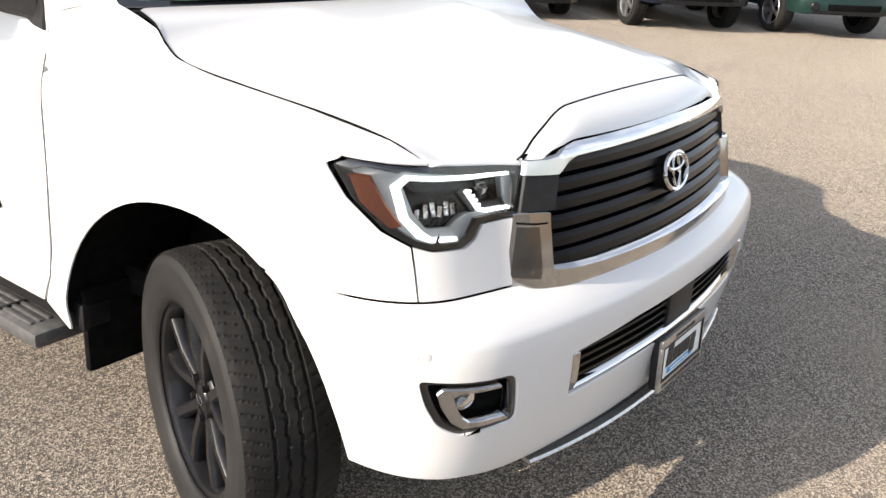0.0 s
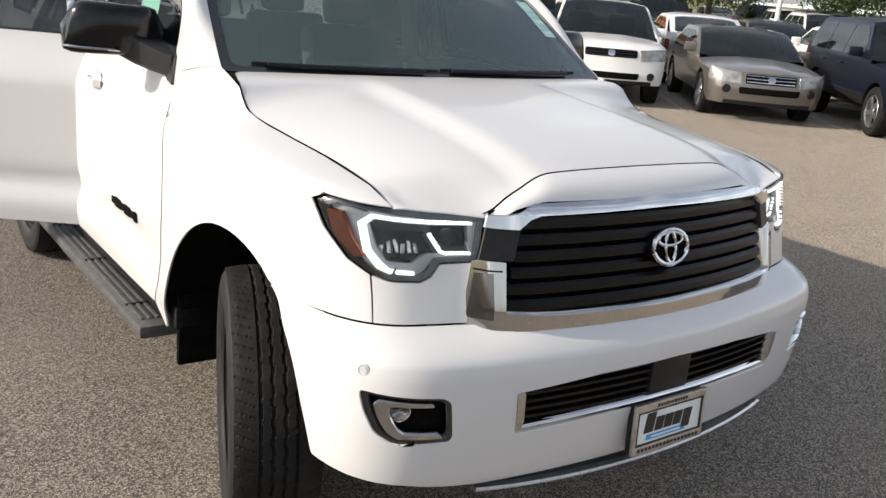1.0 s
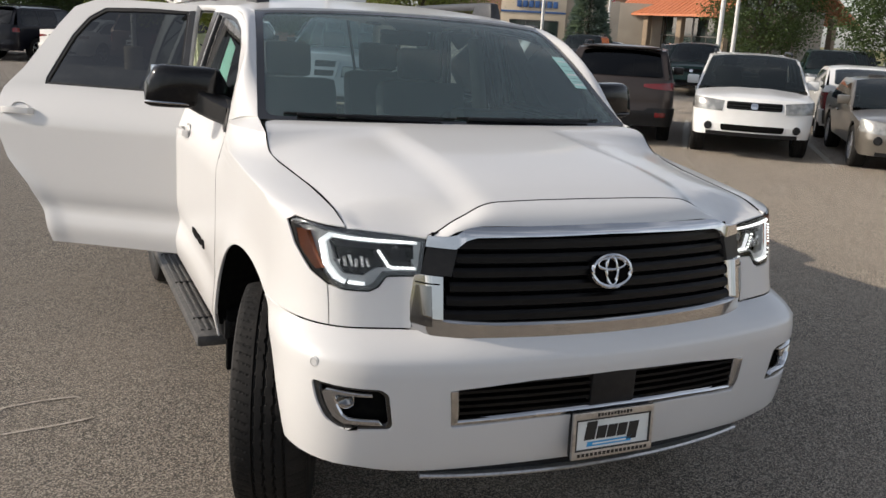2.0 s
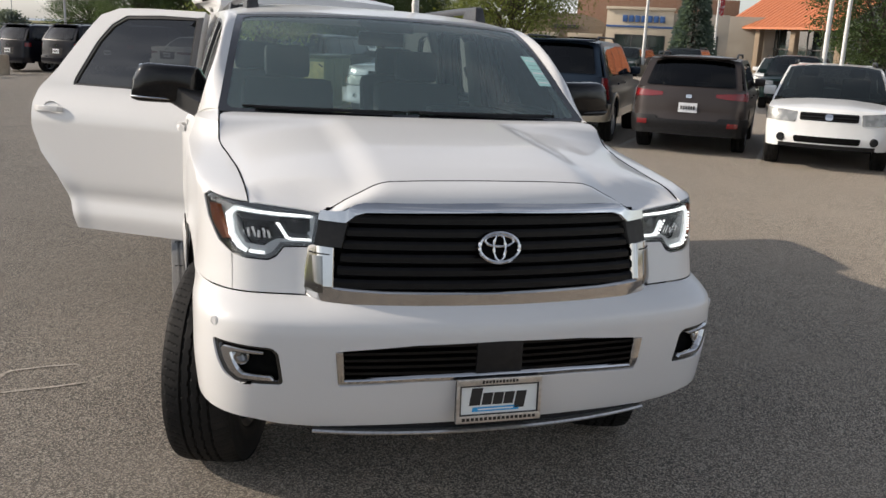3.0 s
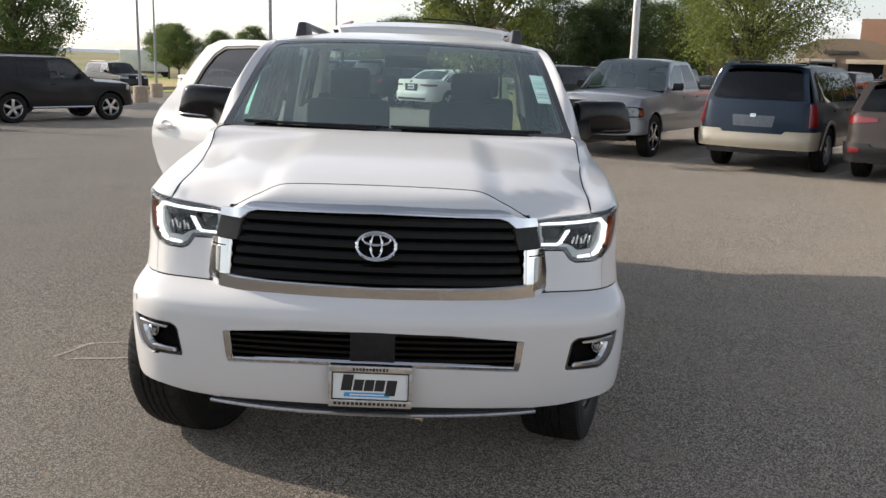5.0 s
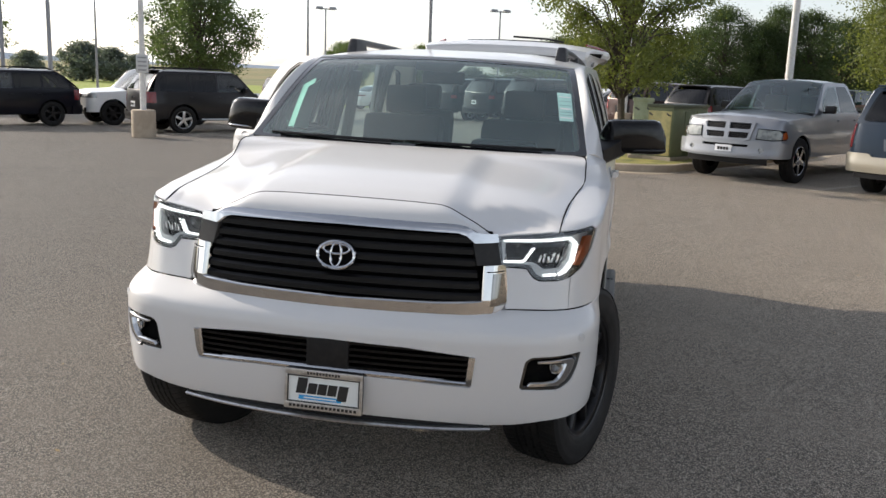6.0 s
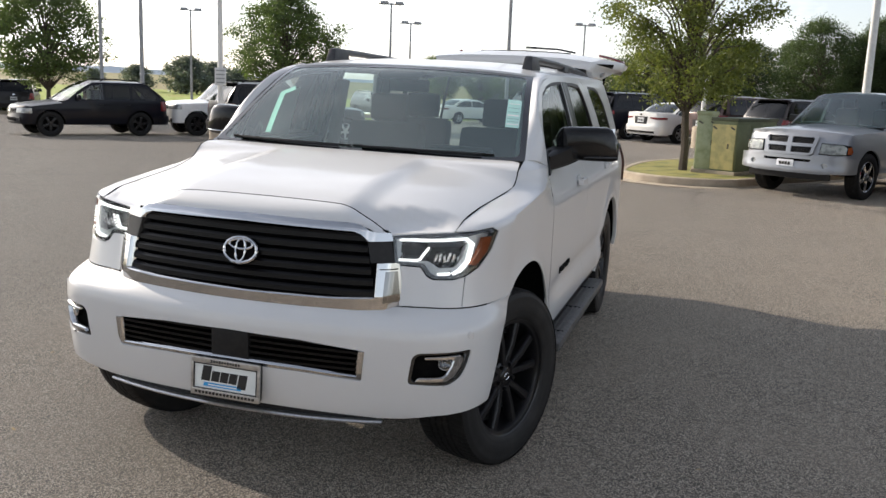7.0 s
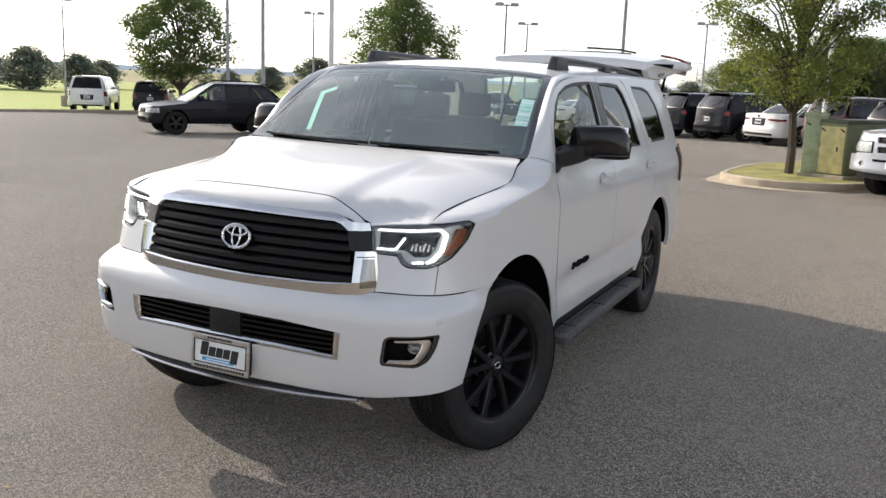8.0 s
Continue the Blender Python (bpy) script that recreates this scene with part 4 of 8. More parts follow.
for mirror in (False, True):
    sx = -1 if mirror else 1
    fd = door("front_door", FRONT_DOOR, FRONT_PANE, CLEAR, mirror)
    door_handle(fd, 2.50, 1.240, mirror)
    # word badge on the door as plain bars
    for i in range(8):
        y = 1.935 + i * 0.042
        bm = box(bmesh.new(), (sx * (side(y, 0.79) + 0.003), y, 0.79), (0.006, 0.038, 0.040 - 0.012 * (i % 3 == 1)), 0.002)
        part("badge_bar", bm, DARK, fd)
    patch("pillar_cover", [(2.704, 1.41), (2.798, 1.41), (2.798, 1.835), (2.684, 1.835)], SIDE, PILLAR, fd, 0.05, thick=0.004, off=0.003, mirror=mirror)
    if mirror:
        rd = door("rear_door", REAR_DOOR, REAR_PANE, SUV_PRIVACY, True, OPEN, "white rear door swung wide")
        door_handle(rd, 3.77, 1.245, True, OPEN)
        patch("pillar_cover", [(2.815, 1.41), (2.848, 1.41), (2.848, 1.832), (2.815, 1.835)], SIDE, PILLAR, rd, 0.05, thick=0.004, off=0.003, mirror=True, place=OPEN)
        patch("door_lining", inset(REAR_DOOR, 0.03), lambda y, z: SIDE(y, z) - Vector((0.07, 0, 0)), LINER, rd, 0.1, [inset(REAR_PANE, -0.02)], thick=0.02, mirror=True, place=OPEN)
    else:
        rd = door("rear_door", REAR_DOOR, REAR_PANE, SUV_PRIVACY, False)
        door_handle(rd, 3.77, 1.245, False)
        patch("pillar_cover", [(2.815, 1.41), (2.848, 1.41), (2.848, 1.832), (2.815, 1.835)], SIDE, PILLAR, rd, 0.05, thick=0.004, off=0.003)
    q = patch("quarter_panel", QUARTER, SIDE, WHITE, suv, 0.05, [QUARTER_PANE], thick=0.03, mirror=mirror)
    patch("window_seal", QUARTER_PANE, SIDE, BLACK_PLASTIC, q, 0.05, [inset(QUARTER_PANE, 0.02)], thick=0.02, off=-0.004, mirror=mirror)
    patch("window_pane", inset(QUARTER_PANE, 0.01), SIDE, SUV_PRIVACY, q, 0.08, thick=0, off=-0.008, mirror=mirror)
    patch("tail_lamp", [(4.94, 1.31), (5.11, 1.33), (5.175, 1.04), (5.03, 1.02), (4.99, 1.16)], SIDE, SMOKED, suv, 0.05, thick=0.05, off=0.02, mirror=mirror)
    # rocker and running board
    boxed("rocker", (sx * 0.93, 2.6, 0.50), (0.10, 2.1, 0.09), BLACK_PLASTIC, suv, 0.01)
    board = boxed("running_board", (sx * 0.985, 2.56, 0.415), (0.19, 1.80, 0.055), STEP, suv, 0.02, label="ribbed grey running board")
    for k in range(5):
        boxed("board_rib", (sx * (0.925 + 0.03 * k), 2.56, 0.4445), (0.014, 1.66, 0.008), STEP, board, 0.002)
    for k in range(3):
        boxed("board_joint", (sx * 0.985, 1.9 + 0.6 * k, 0.4465), (0.15, 0.012, 0.008), BLACK_PLASTIC, board, 0.002)
    for y in (1.8, 3.1):
        boxed("board_bracket", (sx * 0.88, y, 0.41), (0.16, 0.05, 0.03), DARK, suv, 0.004)
    # a pillar between windscreen and door
    tri = table([(0.0, 1.611), (0.12, 1.628), (0.3, 1.661), (0.45, 1.729), (0.6, 1.829), (0.75, 1.936), (0.9, 2.12), (1.0, 2.40)])
    trz = table([(0.0, 1.395), (0.12, 1.46), (0.3, 1.565), (0.45, 1.664), (0.6, 1.742), (0.75, 1.797), (0.9, 1.842), (1.0, 1.866)])
    low = lambda t: SIDE(tri(t), trz(t))
    high = lambda t: screen(1.006, t) + Vector((0.002, 0, 0.004))
    band("a_pillar", low, high, WHITE, suv, 0.016, (0.5, -0.4, 0.7), 48, 8, 0.03, mirror)
    s_a, s_b = NX + CORNER * T0 + 0.004, nose_at_y(1.607, 1.395)
    band("cowl_side_panel", lambda t: NOSE(lerp(s_a, s_b, t), 1.394), lambda t: Vector((0.878, 1.413, 1.437)).lerp(SIDE(1.607, 1.396), t) + Vector((0, 0, 0.006)) * math.sin(math.pi * t), WHITE, suv, 0.004, (0.3, -0.3, 0.9), 14, 6, 0.012, mirror)
    # mirror
    mir = new("door_mirror")
    mir.parent = suv
    mir["label"] = "black folding door mirror"
    v, f = mirror_shell()
    cx = 1.095 if mirror else 1.118
    m = pose(sx * cx, 1.955, 1.504, 0, 0, sx * 10) @ Matrix.Diagonal((sx, 1, 1, 1))
    solid("mirror_shell", [m @ Vector(q) for q in v], f, CAP_BLACK, mir, "gloss black mirror cap")
    part("mirror_glass", box(bmesh.new(), (sx * (cx + 0.005), 2.022, 1.515), (0.235, 0.01, 0.155), 0.004), MIRROR, mir)
    base = [(0.905, 1.715, 1.404), (0.945, 1.80, 1.420), (0.985, 1.88, 1.440), (1.03, 1.925, 1.460), (1.08, 1.935, 1.475)]
    v, f = sweep([(sx * x, y, z) for x, y, z in base], [(-0.062, -0.035), (-0.045, -0.050), (0.045, -0.050), (0.062, -0.035), (0.064, 0.042), (0.050, 0.052), (-0.050, 0.052), (-0.064, 0.042)], False, lambda t: lerp(0.85, 1.0, smooth(0, 0.5, t)))
    solid("mirror_arm", v, f, BLACK_PLASTIC, mir)
    patch("mirror_foot", [(1.634, 1.345), (1.70, 1.350), (1.82, 1.395), (1.80, 1.47), (1.74, 1.468), (1.675, 1.44)], SIDE, BLACK_PLASTIC, mir, 0.05, thick=0.02, off=0.01, mirror=mirror)
    # line under the cap; chrome on the sunlit side imitates the sun's glint there
    tube("cap_edge_line", [(sx * (cx + 0.158), 1.925, 1.442), (sx * (cx + 0.12), 1.878, 1.442), (sx * (cx + 0.02), 1.862, 1.438), (sx * (cx - 0.08), 1.868, 1.432)], 0.005, CHROME if mirror else RAIL, mir, 6)
    # roof rail
    rail_line = table([(2.40, 1.915), (2.50, 1.945), (2.62, 1.960), (2.9, 1.957), (3.5, 1.946), (4.1, 1.922), (4.45, 1.895), (4.60, 1.862)])
    rail_x = lambda y: 0.645 + 0.02 * smooth(2.4, 3.4, y) + 0.02 * smooth(3.6, 4.6, y)
    rail = tube("roof_rail", [(sx * rail_x(y), y, rail_line(y)) for y in (2.42, 2.5, 2.56, 2.62, 2.75, 2.9, 3.2, 3.5, 3.8, 4.1, 4.3, 4.45, 4.54, 4.60)], 0.021, RAIL, suv, 10, "dark grey roof rail")
    for y, ln, h, tp in ((2.50, 0.27, 0.095, 0.70), (3.50, 0.20, 0.07, 0.75), (4.50, 0.22, 0.07, 0.6)):
        bm = bmesh.new()
        box(bm, (sx * rail_x(y), y, rail_line(y) - 0.028 + 0.016 * (y < 3)), (0.072, ln, h), 0.016, None, tp)
        part("rail_foot", bm, RAIL_FOOT, rail)

# roof
roof_mid = table([(2.05, 1.886), (2.28, 1.911), (2.5, 1.927), (2.9, 1.945), (3.6, 1.952), (4.5, 1.93), (4.95, 1.90)])
def roof(u, y):
    a = abs(u)
    e = lerp(0.750, side(y, 1.872), smooth(2.05, 2.42, y))
    ze = lerp(1.858, 1.872, smooth(2.05, 2.42, y))
    zc = roof_mid(y)
    return Vector((e * u, y + 0.05 * a * a * smooth(2.5, 2.06, y), zc - (zc - ze) * a ** 4))
patch("roof", [(-1, 2.052), (1, 2.052), (1, 4.86), (-1, 4.86)], roof, WHITE, suv, (0.05, 0.1), thick=0.03, label="white roof")
# windscreen
ws = patch("windscreen", [(-0.985, 0.0), (0.985, 0.0), (0.985, 0.985), (-0.985, 0.985)], screen, WINDSHIELD, suv, 0.1, thick=0, label="tinted windscreen")
patch("windscreen_band", rounded([(-1.006, -0.01), (1.006, -0.01), (1.01, 1.015), (-1.01, 1.015)], 0.012), screen, GLOSS_BLACK, ws, 0.06, [rounded([(-0.972, 0.016), (0.972, 0.016), (0.965, 0.965), (-0.965, 0.965)], 0.06)], thick=0.012, off=0.002)
patch("sensor_shade", rounded([(-0.16, 0.80), (0.16, 0.80), (0.20, 0.97), (-0.20, 0.97)], 0.03), screen, DARK, ws, 0.1, thick=0, off=-0.012)
patch("cowl", [(-0.82, 1.29), (0.82, 1.29), (0.82, 1.42), (0.5, 1.39), (0, 1.36), (-0.5, 1.39), (-0.82, 1.42)], lambda u, v: (u, v, 1.378), BLACK_PLASTIC, suv, 0.1, thick=0.02)
for x0, x1 in ((-0.10, -0.68), (0.62, 0.02)):
    arm = [screen(lerp(x0, x1, t) / 0.82, 0.012 + 0.012 * t) + Vector((0, -0.008, 0.010)) for t in [k / 10 for k in range(11)]]
    wiper = tube("wiper", arm, 0.007, BLACK_PLASTIC, suv, 6, "black wiper")
    blade = [screen(lerp(x0 + 0.06, x1 - 0.05, t) / 0.82, 0.030 + 0.006 * t) + Vector((0, -0.004, 0.005)) for t in [k / 10 for k in range(11)]]
    tube("wiper_blade", blade, 0.0055, RUBBER, wiper, 6)
# price sheet, small stickers
patch("window_sticker", [(0.864, 0.32), (0.950, 0.32), (0.953, 0.62), (0.859, 0.62)], screen, MINT, ws, 0.05, thick=0, off=0.002, label="pale green window sheet")
for z0, z1 in ((0.345, 0.357), (0.375, 0.381), (0.405, 0.411), (0.435, 0.452), (0.475, 0.481), (0.52, 0.526), (0.565, 0.575)):
    patch("sticker_line", [(0.870, z0), (0.944, z0), (0.944, z1), (0.870, z1)], screen, PAPER if z1 - z0 > 0.007 else GREY_LINE, ws, 0.05, thick=0, off=0.004)
tube("pillar_trim", [screen(0.955, v) + Vector((0, 0.01, -0.02)) for v in (0.06, 0.15, 0.3, 0.45, 0.6, 0.75, 0.9)], 0.011, TRIM_PALE, suv, 6)

# raised liftgate
gate = new("liftgate")
gate.parent = suv
gate["label"] = "white liftgate raised level with the roof"
gate.matrix_basis = pose(0, 4.90, 1.935, 7, 0, 0)
gate_mid = table([(-0.17, 0.140), (0.1, 0.150), (0.35, 0.132), (0.6, 0.100), (0.8, 0.058), (0.92, 0.010)])
def gate_surface(u, v):
    w = lerp(0.71, 0.865, smooth(-0.17, 0.75, v))
    return Vector((w * u, v - 0.03 * u * u, gate_mid(v) - lerp(0.030, 0.058, smooth(-0.17, 0.4, v)) * abs(u) ** 3))
patch("gate_skin", [(-0.97, -0.17), (0.97, -0.17), (1, -0.10), (1, 0.80), (0.96, 0.92), (-0.96, 0.92), (-1, 0.80), (-1, -0.10)], gate_surface, WHITE, gate, (0.08, 0.06), [rounded([(-0.8, 0.46), (0.8, 0.46), (0.78, 0.80), (-0.78, 0.80)], 0.05)], thick=0.07, centre=Vector((0, 0.5, -3)))
patch("gate_pane", [(-0.8, 0.46), (0.8, 0.46), (0.78, 0.80), (-0.78, 0.80)], gate_surface, SUV_PRIVACY, gate, 0.1, thick=0, off=-0.01, centre=Vector((0, 0.5, -3)))
boxed("gate_lining", (0, 0.55, -0.03), (1.5, 0.9, 0.03), LINER, gate, 0.01)
for sx in (1, -1):
    boxed("gate_lamp", (sx * 0.80, 0.86, 0.0), (0.10, 0.2, 0.05), RED_LENS, gate, 0.015)
    tube("gate_strut", [(sx * 0.72, 0.02, -0.52), (sx * 0.73, 0.42, -0.03)], 0.012, DARK, gate)
tube("rear_wiper", [(0.46, 0.36, 0.135), (0.30, 0.36, 0.160), (0.0, 0.37, 0.168)], 0.009, BLACK_PLASTIC, gate)
tube("gate_trim", [(-0.42, 0.33, 0.128), (-0.2, 0.34, 0.134), (0.0, 0.34, 0.136), (0.2, 0.34, 0.134), (0.42, 0.33, 0.128)], 0.007, BLACK_PLASTIC, gate)
# side walls of the gate with the slots under its spoiler
for sx in (1, -1):
    back = pose(0, 4.90, 1.935, 7, 0, 0).inverted()
    rim = [(0.70, 4.80, 1.900), (0.69, 4.75, 1.945), (0.69, 4.75, 2.025), (0.73, 4.95, 2.035), (0.80, 5.22, 2.045), (0.86, 5.70, 2.040), (0.875, 5.80, 2.015), (0.86, 5.79, 1.985), (0.79, 5.45, 1.950), (0.735, 5.08, 1.885)]
    v = [back @ Vector((sx * (x - d), y, z)) for d in (0, 0.05) for x, y, z in rim]
    n = len(rim)
    f = [tuple(range(n)), tuple(range(2 * n - 1, n - 1, -1))] + [(i, (i + 1) % n, n + (i + 1) % n, n + i) for i in range(n)]
    solid("gate_side", v, f, WHITE, gate, "", True)
    slot = [(0.700, 4.80, 2.012), (0.805, 5.20, 2.022), (0.788, 5.24, 1.985)]
    v = [back @ Vector((sx * (x + d), y, z)) for d in (0.012, -0.02) for x, y, z in slot]
    solid("spoiler_slot", v, [(0, 1, 2), (5, 4, 3), (0, 1, 4, 3), (1, 2, 5, 4), (2, 0, 3, 5)], DARK, gate, "", True)
    tube("gate_reflector", [back @ Vector(q) for q in ((sx * 0.66, 5.38, 2.100), (sx * 0.75, 5.58, 2.086), (sx * 0.835, 5.774, 2.055))], 0.012, RED_LENS, gate, 6)

# rear bumper, floor pan, wells
boxed("rear_bumper", (0, 5.12, 0.62), (1.86, 0.18, 0.30), WHITE, suv, 0.05)
boxed("floor_pan", (0, 2.75, 0.58), (1.62, 4.5, 0.10), DARK, suv, 0.02)
boxed("engine_block", (0, 0.95, 0.80), (1.05, 1.05, 0.55), DARK, suv, 0.03)
for sx in (1, -1):
    for cy in (1.015, 4.12):
        v, f = [], []
        a = arch(cy, 9, 171, 0.59, 0.595)
        for y, z in a:
            v += [(sx * (side(max(y, 0.85), z) - 0.015 - 0.05 * smooth(0.85, 0.5, y)), y, z), (sx * 0.56, y, z)]
        f = [(2 * i, 2 * i + 1, 2 * i + 3, 2 * i + 2) for i in range(len(a) - 1)]
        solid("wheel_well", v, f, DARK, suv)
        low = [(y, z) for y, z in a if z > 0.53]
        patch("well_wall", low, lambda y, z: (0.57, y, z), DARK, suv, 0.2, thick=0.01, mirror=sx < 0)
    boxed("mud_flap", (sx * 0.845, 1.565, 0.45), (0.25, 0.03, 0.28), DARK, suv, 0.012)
tube("axle", [(-0.7, 4.07, 0.40), (0.7, 4.07, 0.40)], 0.06, DARK, suv)
tube("front_axle", [(-0.7, 0.97, 0.40), (0.7, 0.97, 0.40)], 0.05, DARK, suv)

# wheels
TYRE_R, TYRE_W = 0.424, 0.275
def tread_mesh():
    n, k = 540, 56
    verts, faces = [], []
    for i in range(n):
        a = 2 * math.pi * i / n
        q = a * TYRE_R
        for j in range(k + 1):
            x = lerp(-1, 1, j / k)
            r = TYRE_R - 0.010 * abs(x) ** 3 - 0.022 * max(0, abs(x) - 0.86) ** 1.2 / 0.14 ** 0.2
            w = 0.0
            wave = 0.014 * math.sin(q * 2 * math.pi / 0.06)
            for c in (-0.42, -0.14, 0.14, 0.42):
                if abs(x - c - (wave if abs(c) < 0.3 else wave * 0.3)) < 0.03:
                    w = 0.009
            phase = (q / 0.0335 + (0.35 if x > 0 else 0.0)) % 1.0
            bend = (q / 0.0335 + x * 1.6 * (1 if x > 0 else -1)) % 1.0
            if abs(x) > 0.46 and bend < 0.10 and abs(x) > 0.5:
                w = max(w, 0.0035)
            if 0.17 < abs(x) < 0.40 and ((q / 0.0335 + 2.2 * abs(x)) % 1.0) < 0.09:
                w = max(w, 0.0025)
            if abs(x) < 0.12 and ((q / 0.067 + 3 * x) % 1.0) < 0.05:
                w = max(w, 0.002)
            r -= w
            verts.append((x * 0.128, r * math.sin(a), r * math.cos(a)))
    for i in range(n):
        t = (i + 1) % n
        for j in range(k):
            faces.append((i * (k + 1) + j, t * (k + 1) + j, t * (k + 1) + j + 1, i * (k + 1) + j + 1))
    me = bpy.data.meshes.new("tread")
    me.from_pydata(verts, [], faces)
    me.polygons.foreach_set("use_smooth", [True] * len(me.polygons))
    me.set_sharp_from_angle(angle=radians(30))
    return me


def wheel(name, parent, at):
    """A tyre with cut tread on a black ten-spoke rim; its outer face looks to +x."""
    ob = new(name)
    ob.parent = parent
    ob.matrix_basis = at
    tyre = put("tread", tread_mesh(), RUBBER, ob)
    K = TYRE_R / 0.405
    wall = [(0.374, 0.131), (0.385, 0.1275), (0.392, 0.122), (0.374, 0.134), (0.366, 0.1365), (0.362, 0.1355), (0.34, 0.140), (0.315, 0.139), (0.30, 0.136), (0.297, 0.1345), (0.292, 0.134), (0.272, 0.126), (0.266, 0.118), (0.262, 0.10)]
    for s in (1, -1):
        v, f = lathe([(r * K, s * x) for r, x in wall[2:]], 72)
        solid("sidewall", v, f, SIDEWALL, ob)
    v, f = lathe([(0.262, 0.118), (0.268, 0.122), (0.268, 0.115), (0.250, 0.108), (0.243, 0.095), (0.240, 0.02), (0.235, -0.10), (0.262, -0.118)], 72)
    rim = solid("rim", v, f, SATIN_BLACK, ob, "satin black alloy rim")
    rim.scale = (1, K, K)
    for i in range(5):
        for s in (-1, 1):
            bm = bmesh.new()
            a0, a1 = radians(72 * i + s * 10), radians(72 * i + s * 17)
            inner_p, outer_p = Vector((0.085, 0.055 * math.sin(a0), 0.055 * math.cos(a0))), Vector((0.098, 0.250 * math.sin(a1), 0.250 * math.cos(a1)))
            d = (outer_p - inner_p).normalized()
            side_v = d.cross(Vector((1, 0, 0))).normalized()
            quad = []
            for p, wd, dp in ((inner_p, 0.019, 0.05), (inner_p.lerp(outer_p, 0.5) + Vector((0.006, 0, 0)), 0.017, 0.04), (outer_p, 0.022, 0.03)):
                quad.append([bm.verts.new(p + side_v * wd - Vector((0.01, 0, 0))), bm.verts.new(p + side_v * wd * 0.6), bm.verts.new(p - side_v * wd * 0.6), bm.verts.new(p - side_v * wd - Vector((0.01, 0, 0))), bm.verts.new(p - side_v * wd - Vector((dp, 0, 0))), bm.verts.new(p + side_v * wd - Vector((dp, 0, 0)))])
            for q0, q1 in zip(quad, quad[1:]):
                for k in range(6):
                    bm.faces.new((q0[k], q0[(k + 1) % 6], q1[(k + 1) % 6], q1[k]))
            part("spoke", bm, SATIN_BLACK, rim)
    v, f = lathe([(0.0, 0.092), (0.030, 0.092), (0.038, 0.088), (0.04, 0.084), (0.07, 0.080), (0.078, 0.072), (0.078, 0.02)], 32)
    solid("hub", v, f, SATIN_BLACK, rim)
    tube("hub_badge", [(0.094, 0.020 * math.cos(a), 0.014 * math.sin(a)) for a in [2 * math.pi * k / 24 for k in range(24)]], 0.0025, CHROME, rim, 6, "", True)
    for i in range(5):
        a = radians(72 * i + 36)
        bm = bmesh.new()
        bmesh.ops.create_cone(bm, cap_ends=True, segments=6, radius1=0.011, radius2=0.009, depth=0.03, matrix=Matrix.Translation((0.083, 0.058 * math.sin(a), 0.058 * math.cos(a))) @ Matrix.Rotation(radians(90), 4, "Y"))
        part("lug_nut", bm, SATIN_BLACK, rim)
    v, f = lathe([(0.08, 0.01), (0.222, 0.008), (0.226, 0.0), (0.222, -0.01), (0.08, -0.01)], 36)
    solid("brake_disc", v, f, LAMP_GREY, rim)
    boxed("brake_caliper", (0.0, 0.12, 0.10), (0.07, 0.07, 0.12), DARK, rim, 0.015)
    return ob


STEER = -19
w0 = wheel("wheel", suv, LEAN.inverted() @ pose(0.868, 1.0, TYRE_R + 0.016, 0, 0, STEER))
for m in (pose(-0.868, 1.0, TYRE_R + 0.016, 0, 0, 180 + STEER), pose(0.865, 4.10, TYRE_R + 0.016), pose(-0.865, 4.10, TYRE_R + 0.016, 40, 0, 180)):
    c = copy_thing(w0, LEAN.inverted() @ m)
    c.parent = suv

# cabin
def seat(x, y, z, wide, kind):
    s = new(kind)
    s.parent = suv
    s.matrix_basis = pose(x, y, z)
    bm = box(bmesh.new(), (0, 0, 0.06), (wide, 0.52, 0.16), 0.05)
    part("seat_cushion", bm, SEAT, s)
    bm = box(bmesh.new(), (0, 0.30, 0.40), (wide, 0.16, 0.60), 0.06, Matrix.Rotation(radians(-14), 4, "X"))
    part("seat_back", bm, SEAT, s)
    bm = box(bmesh.new(), (0, 0.40, 0.79), (0.27, 0.10, 0.19), 0.04, Matrix.Rotation(radians(-10), 4, "X"))
    part("headrest", bm, SEAT, s)
    return s
for x in (-0.40, 0.40):
    seat(x, 2.45, 0.82, 0.54, "front_seat")
for x in (-0.50, 0.50):
    seat(x, 3.45, 0.82, 0.50, "captain_chair")
boxed("dashboard", (0, 1.80, 1.20), (1.62, 0.55, 0.30), DASH, suv, 0.08)
boxed("dash_top", (0, 1.68, 1.355), (1.58, 0.42, 0.05), DASH, suv, 0.02)
boxed("instrument_hood", (0.40, 1.90, 1.40), (0.36, 0.16, 0.09), DASH, suv, 0.03)
boxed("centre_screen", (0, 1.98, 1.30), (0.30, 0.03, 0.20), GLOSS_BLACK, suv, 0.01)
boxed("console", (0, 2.45, 0.92), (0.24, 0.7, 0.30), DASH, suv, 0.03)
boxed("paper_sheet", (-0.50, 1.66, 1.388), (0.30, 0.22, 0.006), MINT, suv, 0.001)
wheel_at = pose(0.40, 2.13, 1.24, 62, 0, 0)
sw = tube("steering_wheel", [wheel_at @ Vector((0.19 * math.cos(a), 0.19 * math.sin(a), 0)) for a in [2 * math.pi * k / 32 for k in range(32)]], 0.015, DASH, suv, 8, "", True)
part("wheel_hub", box(bmesh.new(), wheel_at.translation, (0.30, 0.16, 0.05), 0.02, wheel_at.to_3x3().to_4x4()), DASH, sw)
boxed("rear_view_mirror", (0, 2.10, 1.77), (0.25, 0.04, 0.075), GLOSS_BLACK, suv, 0.015)
